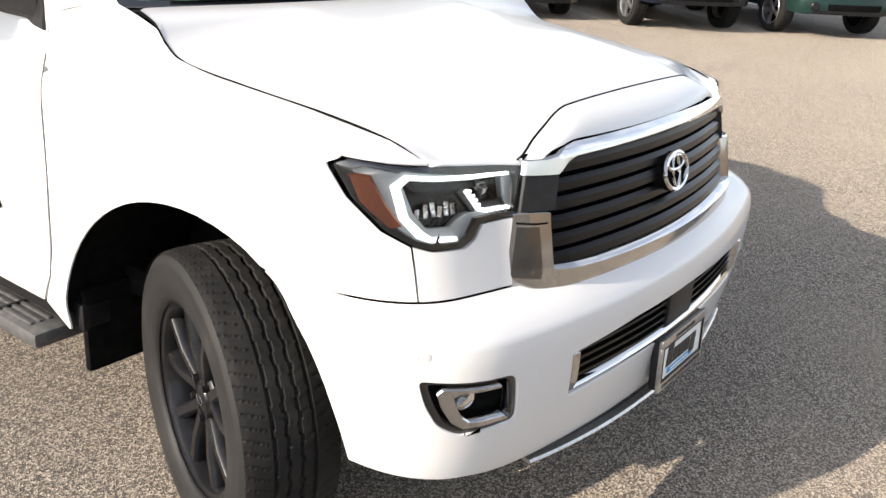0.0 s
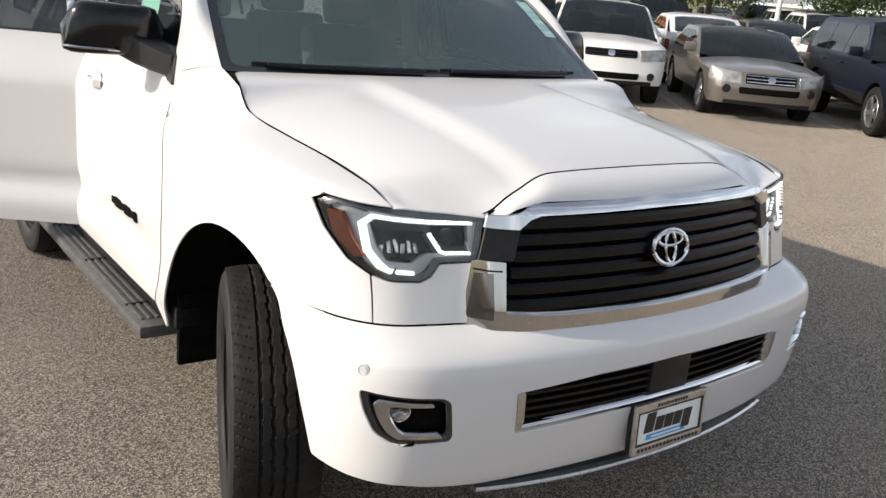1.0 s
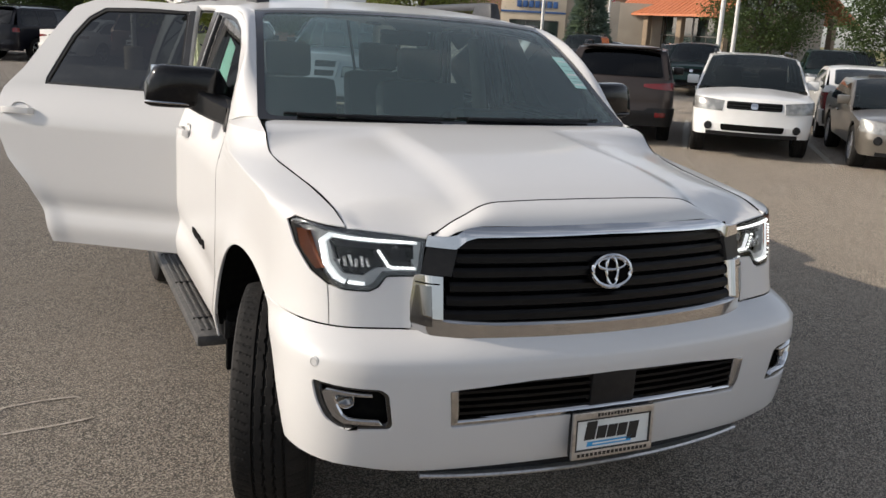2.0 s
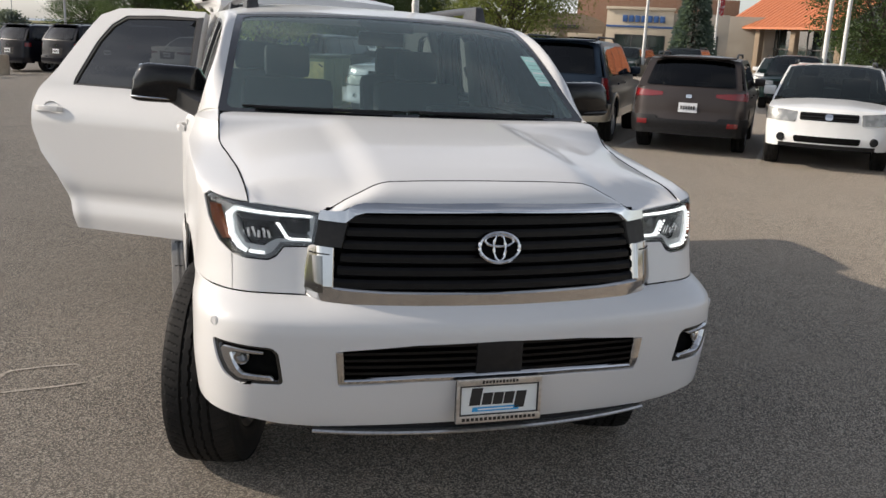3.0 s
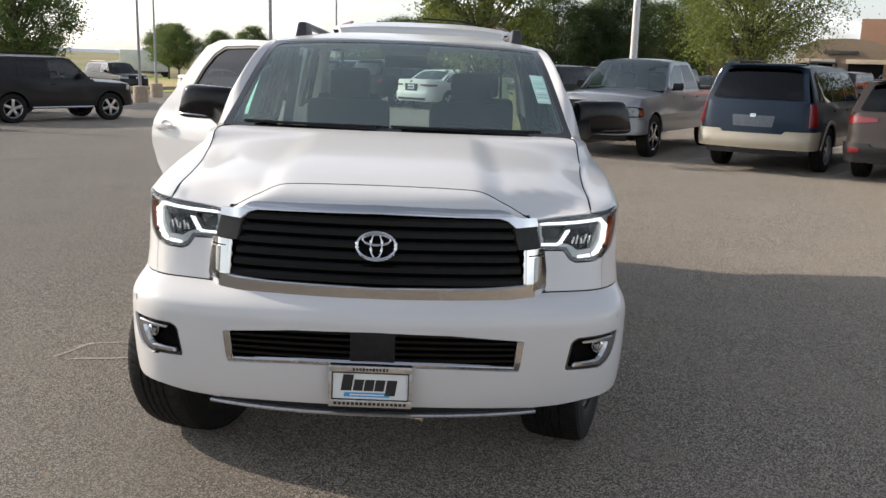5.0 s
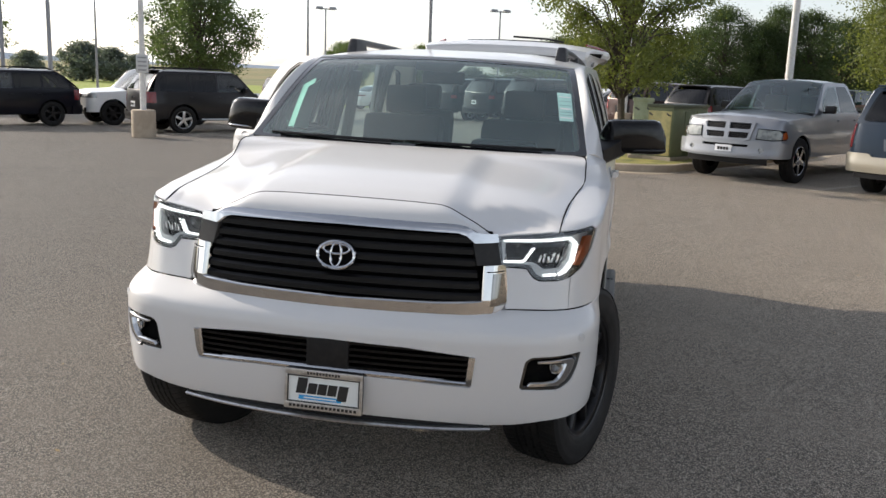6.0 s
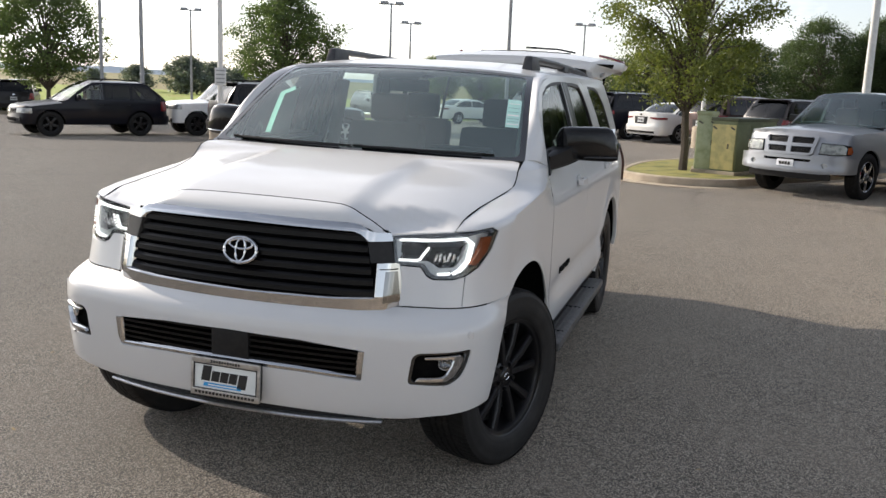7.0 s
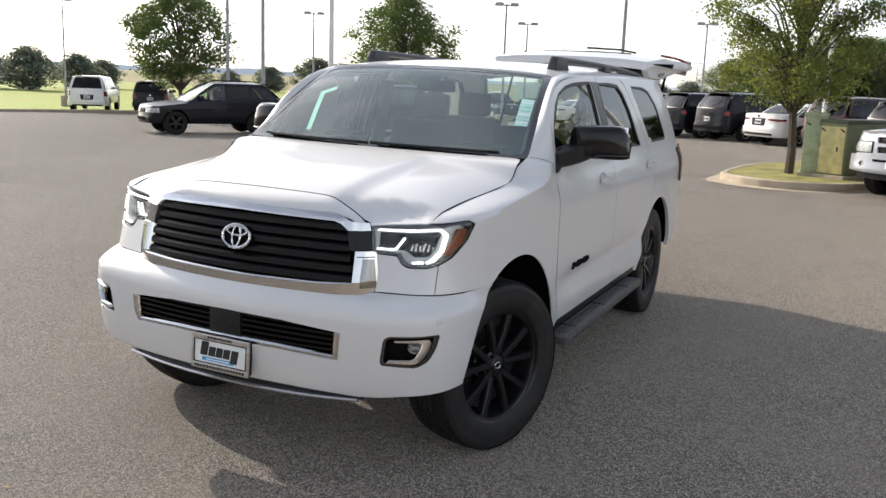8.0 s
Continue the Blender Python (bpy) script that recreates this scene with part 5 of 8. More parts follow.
patch("headliner", [(-0.97, 2.35), (0.97, 2.35), (0.97, 4.8), (-0.97, 4.8)], lambda u, v: roof(u, v) - Vector((0, 0, 0.05)), LINER, suv, 0.2, thick=0)
for sx in (1, -1):
    boxed("b_pillar", (sx * 0.80, 2.80, 1.36), (0.05, 0.12, 0.86), LINER, suv, 0.015, Matrix.Rotation(radians(-sx * 9), 4, "Y"))
    patch("c_pillar_lining", [(3.76, 1.40), (3.92, 1.40), (3.80, 1.86), (3.60, 1.86)], lambda y, z: SIDE(y, z) - Vector((0.05, 0, 0)), LINER, suv, 0.1, thick=0.02, mirror=sx < 0)
    if sx > 0:
        patch("front_door_lining", inset(FRONT_DOOR, 0.03), lambda y, z: SIDE(y, z) - Vector((0.07, 0, 0)), DASH, suv, 0.1, [inset(FRONT_PANE, -0.02)], thick=0.02)
        patch("rear_door_lining", inset(REAR_DOOR, 0.03), lambda y, z: SIDE(y, z) - Vector((0.07, 0, 0)), DASH, suv, 0.1, [inset(REAR_PANE, -0.02)], thick=0.02)
    else:
        patch("front_door_lining", inset(FRONT_DOOR, 0.03), lambda y, z: SIDE(y, z) - Vector((0.07, 0, 0)), DASH, suv, 0.1, [inset(FRONT_PANE, -0.02)], thick=0.02, mirror=True)
patch("window_sheet", [(2.06, 1.43), (2.32, 1.42), (2.30, 1.72), (2.12, 1.68)], lambda y, z: SIDE(y, z) - Vector((0.03, 0, 0)), MINT, suv, 0.06, thick=0.002, mirror=True, label="pale green sheet in the window")
boxed("grab_handle", (-0.80, 2.86, 1.52), (0.03, 0.03, 0.30), LINER, suv, 0.01)

# ---- ground ----
def ground_z(x, y):
    d = min(90.0, math.hypot(x, y + 3))
    k = smooth(0.05, -0.35, x / max(25.0, math.hypot(x, y)))
    return 0.02 - k * (0.0098 * max(0.0, d - 8) + 0.006 * max(0.0, d - 30))


ASPHALT = material("asphalt", (0.15, 0.13, 0.112), 0.85)
def asphalt_nodes(m):
    n, l = m.node_tree.nodes, m.node_tree.links
    p = n["Principled BSDF"]
    tc = n.new("ShaderNodeTexCoord")
    def noise_at(scale, detail=3, rough=0.6):
        t = n.new("ShaderNodeTexNoise")
        t.inputs["Scale"].default_value, t.inputs["Detail"].default_value, t.inputs["Roughness"].default_value = scale, detail, rough
        l.new(tc.outputs["Object"], t.inputs["Vector"])
        return t.outputs["Fac"]
    def mixed(a, b, fac, low, high):
        r = n.new("ShaderNodeMapRange")
        r.inputs["From Min"].default_value, r.inputs["From Max"].default_value = low, high
        l.new(fac, r.inputs["Value"])
        mx = n.new("ShaderNodeMix")
        mx.data_type = "RGBA"
        l.new(r.outputs["Result"], mx.inputs["Factor"])
        for sock, val in (("A", a), ("B", b)):
            if isinstance(val, tuple):
                mx.inputs[sock].default_value = (*val, 1)
            else:
                l.new(val, mx.inputs[sock])
        return mx.outputs["Result"]
    vor = n.new("ShaderNodeTexVoronoi")
    vor.inputs["Scale"].default_value = 190
    l.new(tc.outputs["Object"], vor.inputs["Vector"])
    sep = n.new("ShaderNodeSeparateColor")
    l.new(vor.outputs["Color"], sep.inputs["Color"])
    stone = mixed((0.064, 0.056, 0.047), (0.46, 0.40, 0.322), sep.outputs["Red"], 0.42, 1.0)
    warm = mixed(stone, (0.29, 0.225, 0.165), sep.outputs["Green"], 0.9, 1.0)
    fine = mixed(warm, (0.105, 0.091, 0.076), noise_at(300, 2), 0.54, 0.9)
    worn = mixed(fine, (0.220, 0.186, 0.148), noise_at(0.9, 5), 0.45, 1.0)
    oily = mixed(worn, (0.127, 0.110, 0.092), noise_at(0.23, 4), 0.56, 0.95)
    # the colour is scaled by a tone curve along a slanting axis across the lot
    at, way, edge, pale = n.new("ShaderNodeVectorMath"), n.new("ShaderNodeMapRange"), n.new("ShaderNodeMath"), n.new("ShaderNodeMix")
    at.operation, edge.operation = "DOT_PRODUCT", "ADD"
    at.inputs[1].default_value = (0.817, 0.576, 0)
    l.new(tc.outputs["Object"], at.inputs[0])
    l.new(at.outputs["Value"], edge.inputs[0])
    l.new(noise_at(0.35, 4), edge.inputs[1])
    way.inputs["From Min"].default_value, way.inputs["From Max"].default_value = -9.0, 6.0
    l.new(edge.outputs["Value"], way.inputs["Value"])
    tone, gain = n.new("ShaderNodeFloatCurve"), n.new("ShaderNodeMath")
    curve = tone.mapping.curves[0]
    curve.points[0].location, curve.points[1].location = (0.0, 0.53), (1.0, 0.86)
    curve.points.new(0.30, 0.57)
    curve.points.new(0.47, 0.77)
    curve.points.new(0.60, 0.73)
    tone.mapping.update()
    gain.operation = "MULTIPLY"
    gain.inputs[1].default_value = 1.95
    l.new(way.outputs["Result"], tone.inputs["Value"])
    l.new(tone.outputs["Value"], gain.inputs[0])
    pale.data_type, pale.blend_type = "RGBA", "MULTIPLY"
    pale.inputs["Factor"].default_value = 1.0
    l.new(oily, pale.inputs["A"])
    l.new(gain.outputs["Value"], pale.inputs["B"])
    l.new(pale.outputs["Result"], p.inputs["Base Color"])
    b = n.new("ShaderNodeBump")
    b.inputs["Strength"].default_value, b.inputs["Distance"].default_value = 1.0, 0.007
    l.new(vor.outputs["Distance"], b.inputs["Height"])
    l.new(b.outputs["Normal"], p.inputs["Normal"])
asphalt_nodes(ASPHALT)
ASPHALT.node_tree.nodes["Principled BSDF"].inputs["Diffuse Roughness"].default_value = 1.0
ASPHALT.node_tree.nodes["Principled BSDF"].inputs["Specular IOR Level"].default_value = 0.45
FIELD = material("dry_field_grass", (0.17, 0.15, 0.055), 0.95, grain=(0.5, (0.22, 0.18, 0.07), 0.4, 0.7), spots=(0.02, (0.12, 0.13, 0.04), 0.5, 0.6), bump=0.5, bump_scale=4)
VERGE = material("green_verge_grass", (0.19, 0.25, 0.028), 0.95, grain=(3, (0.26, 0.30, 0.045), 0.4, 0.7), spots=(0.15, (0.24, 0.22, 0.05), 0.55, 0.7), bump=0.6, bump_scale=20)
CONCRETE = material("kerb_concrete", (0.36, 0.30, 0.225), 0.85, grain=(60, (0.27, 0.225, 0.17), 0.4, 0.7), spots=(3, (0.42, 0.355, 0.27), 0.45, 0.7), bump=0.4, bump_scale=150)
LAWN = material("lawn", (0.20, 0.20, 0.04), 0.95, grain=(25, (0.30, 0.24, 0.075), 0.4, 0.7), spots=(2, (0.08, 0.10, 0.02), 0.45, 0.7), bump=0.6, bump_scale=60)
TAR = material("tar_joint", (0.035, 0.033, 0.031), 0.7, grain=(40, (0.06, 0.055, 0.05), 0.4, 0.7))
LINE = material("worn_line_paint", (0.45, 0.41, 0.34), 0.8, grain=(35, (0.20, 0.175, 0.145), 0.45, 0.62))
CHALK = material("chalk_mark", (0.34, 0.305, 0.26), 0.9, grain=(40, (0.20, 0.175, 0.15), 0.42, 0.62))

# the lot is part of one sheet that runs on as fields to the horizon
def sheet():
    xs = sorted(set([-1800, -1200, -800, -500, -350, -250, -180, -130, -95, -75, -60] + list(range(-50, 61, 4)) + [70, 85, 110, 150, 220, 400, 800, 1800]))
    ys = sorted(set([-1800, -600, -200, -80, -40] + list(range(-30, 71, 4)) + [76, 85, 100, 120, 150, 200, 280, 400, 600, 1000, 1800]))
    verts = [(x, y, ground_z(x, y)) for y in ys for x in xs]
    w = len(xs)
    faces, mats = [], []
    for j in range(len(ys) - 1):
        for i in range(w - 1):
            faces.append((j * w + i, j * w + i + 1, (j + 1) * w + i + 1, (j + 1) * w + i))
            cx, cy = (xs[i] + xs[i + 1]) / 2, (ys[j] + ys[j + 1]) / 2
            away = -0.82 * (cx + 35) + 0.58 * (cy - 28.8) > 4 or cy > 90 or abs(cx) > 85 or cy < -40
            mats.append(1 if away else 0)
    me = bpy.data.meshes.new("ground")
    me.from_pydata(verts, [], faces)
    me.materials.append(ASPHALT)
    me.materials.append(FIELD)
    me.polygons.foreach_set("material_index", mats)
    me.polygons.foreach_set("use_smooth", [True] * len(faces))
    return tagged(new("ground", me), "weathered grey-brown asphalt parking lot running into grass fields", "ground", kind="structure")
sheet()


def strip(name, points, wide, mat, label, category, z=0.004, jitter=0.0):
    rng = random.Random(len(points) * 7 + int(wide * 1000))
    verts, faces = [], []
    fine = []
    for a, b in zip(points, points[1:]):
        n = max(1, int(math.dist(a, b) / 0.25))
        fine += [(lerp(a[0], b[0], i / n), lerp(a[1], b[1], i / n)) for i in range(n)]
    fine.append(points[-1])
    for i, p in enumerate(fine):
        a, b = fine[max(0, i - 1)], fine[min(len(fine) - 1, i + 1)]
        d = Vector((b[0] - a[0], b[1] - a[1])).normalized()
        j = rng.uniform(-jitter, jitter)
        w = wide / 2 * (1 + rng.uniform(-0.3, 0.3) * (1 if jitter else 0))
        for s in (-1, 1):
            x, y = p[0] - d.y * (s * w + j), p[1] + d.x * (s * w + j)
            verts.append((x, y, ground_z(x, y) + z))
    faces = [(2 * i, 2 * i + 2, 2 * i + 3, 2 * i + 1) for i in range(len(fine) - 1)]
    return tagged(solid(name, verts, faces, mat), label, category, kind="structure")


strip("asphalt_joint", [(-16, 4.8), (-11.77, 8.2), (-9.92, 9.66), (-8.27, 11.0), (-5.72, 12.8), (-3.75, 14.1), (0.5, 17.0)], 0.05, TAR, "dark sealed joint in the asphalt", "joint", jitter=0.03)
strip("asphalt_joint", [(-24, 7.4), (-16.98, 12.3), (-14.36, 14.18), (-8.74, 17.45), (-5.42, 18.94), (0, 21.9)], 0.06, TAR, "dark sealed joint in the asphalt", "joint", jitter=0.03)
strip("asphalt_crack", [(-0.6, 12.3), (0.09, 12.15), (0.9, 12.0), (1.57, 11.9), (2.4, 11.6)], 0.014, TAR, "thin crack in the asphalt", "crack", jitter=0.03)
strip("asphalt_crack", [(1.35, 11.0), (1.5, 11.9), (1.38, 12.9), (1.5, 13.8), (1.44, 14.55)], 0.009, TAR, "thin crack in the asphalt", "crack", jitter=0.04)
for pts in ([(-1.94, 2.06), (-1.88, 2.12), (-1.72, 2.15), (-1.57, 2.155), (-1.55, 2.12)], [(-1.90, 1.82), (-1.80, 1.84), (-1.65, 1.86), (-1.52, 1.89)], [(-1.9, 2.08), (-1.95, 1.95), (-2.0, 1.86)]):
    strip("chalk_mark", pts, 0.018, CHALK, "faint pale chalk scrawl on the asphalt", "marking", jitter=0.006)


def flat_patch(name, outline, mat, label, category, lift=0.02, step=4.0, thick=0.0):
    ob = patch(name, outline, lambda x, y: Vector((x, y, ground_z(x, y) + lift)), mat, None, step, thick=thick, centre=Vector((0, 0, -500)))
    return tagged(ob, label, category, kind="structure")


flat_patch("verge", [(-66, -25), (-35.0, 28.8), (-9.0, 62), (-50, 130), (-150, 150), (-230, 20)], VERGE, "sunlit green grass verge beside the lot", "grass", 0.03)
STRAW = material("dry_straw_grass", (0.34, 0.27, 0.11), 0.95, grain=(2.5, (0.42, 0.35, 0.16), 0.4, 0.7), spots=(0.3, (0.22, 0.20, 0.07), 0.5, 0.7), bump=0.7, bump_scale=12)
flat_patch("dry_verge", [(-26, 58), (-16, 57.5), (-8, 62), (-14, 86), (-36, 92)], STRAW, "tall dry yellow grass beyond the lot", "grass", 0.10)


def kerb(name, points, label, height=0.15, wide=0.15, closed=False):
    v, f = sweep([(x, y, ground_z(x, y)) for x, y in points], [(-wide / 2, -0.05), (wide / 2, -0.05), (wide / 2, height - 0.02), (wide / 2 - 0.025, height), (-wide / 2 + 0.025, height), (-wide / 2, height - 0.02)], closed)
    return tagged(solid(name, v, f, CONCRETE), label, "kerb", kind="structure")


def smooth_ring(points, n=6):
    out = []
    k = len(points)
    for i in range(k):
        p0, p1, p2, p3 = (Vector(points[(i + d) % k]) for d in (-1, 0, 1, 2))
        for j in range(n):
            t = j / n
            q = 0.5 * (2 * p1 + (p2 - p0) * t + (2 * p0 - 5 * p1 + 4 * p2 - p3) * t * t + (3 * p1 - p0 - 3 * p2 + p3) * t ** 3)
            out.append((q.x, q.y))
    return out


kerb("kerb", [(-66, -25), (-35.0, 28.8), (-9.0, 62)], "long pale concrete kerb at the edge of the lot")
ISLAND = smooth_ring([(-0.15, 16.4), (0.15, 15.5), (0.95, 15.0), (1.9, 15.15), (2.5, 15.9), (4.3, 18.6), (6.0, 21.4), (4.6, 22.6), (2.2, 21.8), (0.3, 19.3)])
kerb("kerb", ISLAND, "pale concrete kerb round the grass island", closed=True)
mid_i = Vector((2.2, 18.6))
flat_patch("gutter", [tuple(mid_i + (Vector(p) - mid_i) * 1.13) for p in ISLAND], CONCRETE, "pale concrete gutter round the kerb island", "gutter", 0.006, 1.0)
flat_patch("island_grass", [tuple(mid_i + (Vector(p) - mid_i) * 0.985) for p in ISLAND], LAWN, "patchy yellow-green grass on the kerb island", "grass", 0.14, 0.5)
for x, y in ((4.75, 13.75), (7.15, 12.35), (8.72, 10.45), (10.0, 8.4), (11.3, 6.25), (12.75, 4.2), (14.3, 2.2)):
    strip("parking_line", [(x - 0.4, y - 0.5), (x + 3.2, y + 3.9)], 0.10, LINE, "worn pale parking line on the asphalt", "marking", 0.005, 0.004)

# dry leaves and grit blown over the lot
def litter():
    rng = random.Random(44)
    verts, faces = [], []
    for k in range(150):
        x, y = rng.uniform(-5, 9), rng.uniform(-2.5, 13)
        if -1.2 < x < 1.2 and y > -0.2:
            continue
        s, a = rng.uniform(0.008, 0.022), rng.uniform(0, 6.28)
        u, w = Vector((math.cos(a), math.sin(a), 0)) * s, Vector((-math.sin(a), math.cos(a), 0)) * s * 0.55
        p = Vector((x, y, ground_z(x, y) + 0.004))
        n = len(verts)
        up = Vector((0, 0, s * 0.5))
        verts += [p - u, p + w + up * 0.4, p + u + up, p - w + up * 0.3]
        faces.append((n, n + 1, n + 2, n + 3))
    leaf = material("dry_leaf", (0.30, 0.21, 0.10), 0.8, island=0.6)
    return tagged(solid("dry_leaves", verts, faces, leaf), "small dry leaves and grit scattered over the asphalt", "leaves", kind="stuff")
litter()

# ---- parked cars ----
def car_paint(name, base, metal=0.0):
    dark = max(base) < 0.08
    return material(name, base, 0.32, metal, coat=0.18 if dark else 0.7, Specular_IOR_Level=0.15 if dark else 0.5, spots=(1.5, tuple(c * 0.88 for c in base), 0.4, 0.7), grain=(700, tuple(min(1, c * 1.15) for c in base), 0.5, 0.75))


SILVER = car_paint("silver_paint", (0.225, 0.237, 0.258), 0.4)
NAVY = car_paint("navy_paint", (0.008, 0.010, 0.019), 0.15)
SLATE = car_paint("slate_blue_paint", (0.014, 0.024, 0.040), 0.2)
BEIGE = car_paint("beige_trim", (0.33, 0.30, 0.235), 0.2)
BROWN_GREY = car_paint("brown_grey_paint", (0.05, 0.042, 0.040), 0.3)
PLAIN_WHITE = car_paint("white_paint", (0.74, 0.74, 0.72))
CHAMPAGNE = car_paint("champagne_paint", (0.155, 0.14, 0.118), 0.45)
BLACK_PAINT = car_paint("black_paint", (0.005, 0.0055, 0.010), 0.1)
CHARCOAL = car_paint("charcoal_paint", (0.020, 0.019, 0.021), 0.2)
DARK_GREEN = car_paint("dark_green_paint", (0.015, 0.035, 0.03), 0.3)
RED = car_paint("red_paint", (0.28, 0.02, 0.02), 0.2)
ALLOY = material("alloy_rim", (0.55, 0.55, 0.56), 0.3, metal=0.9, grain=(20, (0.42, 0.42, 0.43), 0.4, 0.7))
PLATE_WHITE = material("plate_white", (0.62, 0.64, 0.66), 0.5, grain=(30, (0.55, 0.57, 0.6), 0.4, 0.7))
LAMP_CLEAR = material("clear_lamp", (0.32, 0.32, 0.30), 0.2, metal=0.4, coat=1.0, bump=0.5, bump_scale=50, grain=(9, (0.20, 0.20, 0.19), 0.45, 0.6))

LAMP_SMOKE = material("aged_clear_lamp", (0.20, 0.21, 0.19), 0.2, metal=0.5, coat=1.0, bump=0.5, bump_scale=40, grain=(9, (0.09, 0.095, 0.09), 0.45, 0.6))
PLATE_GREY = material("blue_grey_plate_recess", (0.05, 0.065, 0.085), 0.5, grain=(30, (0.07, 0.085, 0.11), 0.4, 0.7))

wheel_store = {}


def small_wheel(r, rim_mat, spokes):
    """Meshes of a parked car's wheel, shared between cars; the outer face looks to +x."""
    key = (round(r, 3), rim_mat.name, spokes)
    if key in wheel_store:
        return wheel_store[key]
    k = r * 0.64
    v, f = lathe([(k, 0.10), (k + 0.02, 0.115), (r * 0.86, 0.118), (r * 0.96, 0.108), (r, 0.085), (r, 0.04), (r - 0.008, 0.035), (r - 0.008, 0.025), (r, 0.02), (r, -0.02), (r - 0.008, -0.025), (r - 0.008, -0.035), (r, -0.04), (r, -0.085), (r * 0.96, -0.108), (k, -0.115)], 36)
    tyre = bpy.data.meshes.new("tyre")
    tyre.from_pydata(v, [], f)
    tyre.materials.append(RUBBER)
    v, f = lathe([(k, 0.112), (k + 0.006, 0.105), (k - 0.012, 0.095), (k - 0.02, 0.03), (k - 0.02, -0.10)], 36)
    bm = bmesh.new()
    vs = [bm.verts.new(q) for q in v]
    for q in f:
        bm.faces.new([vs[i] for i in q])
    for i in range(spokes):
        a = 2 * math.pi * i / spokes
        box(bm, (0.085, k * 0.52 * math.sin(a), k * 0.52 * math.cos(a)), (0.03, k * 0.30, k * 0.98), 0.008, Matrix.Rotation(-a, 4, "X"), 1.0)
    bmesh.ops.create_cone(bm, cap_ends=True, segments=16, radius1=k * 0.28, radius2=k * 0.24, depth=0.05, matrix=Matrix.Translation((0.088, 0, 0)) @ Matrix.Rotation(radians(90), 4, "Y"))
    rim = bpy.data.meshes.new("rim")
    bmesh.ops.recalc_face_normals(bm, faces=bm.faces)
    bm.to_mesh(rim)
    bm.free()
    rim.materials.append(rim_mat)
    for me in (tyre, rim):
        me.polygons.foreach_set("use_smooth", [True] * len(me.polygons))
        me.set_sharp_from_angle(angle=radians(35))
    v, f = lathe([(0.0, 0.02), (k, 0.02)], 24)
    well = bpy.data.meshes.new("brake")
    well.from_pydata(v, [], f)
    well.materials.append(DARK)
    wheel_store[key] = (tyre, rim, well)
    return wheel_store[key]


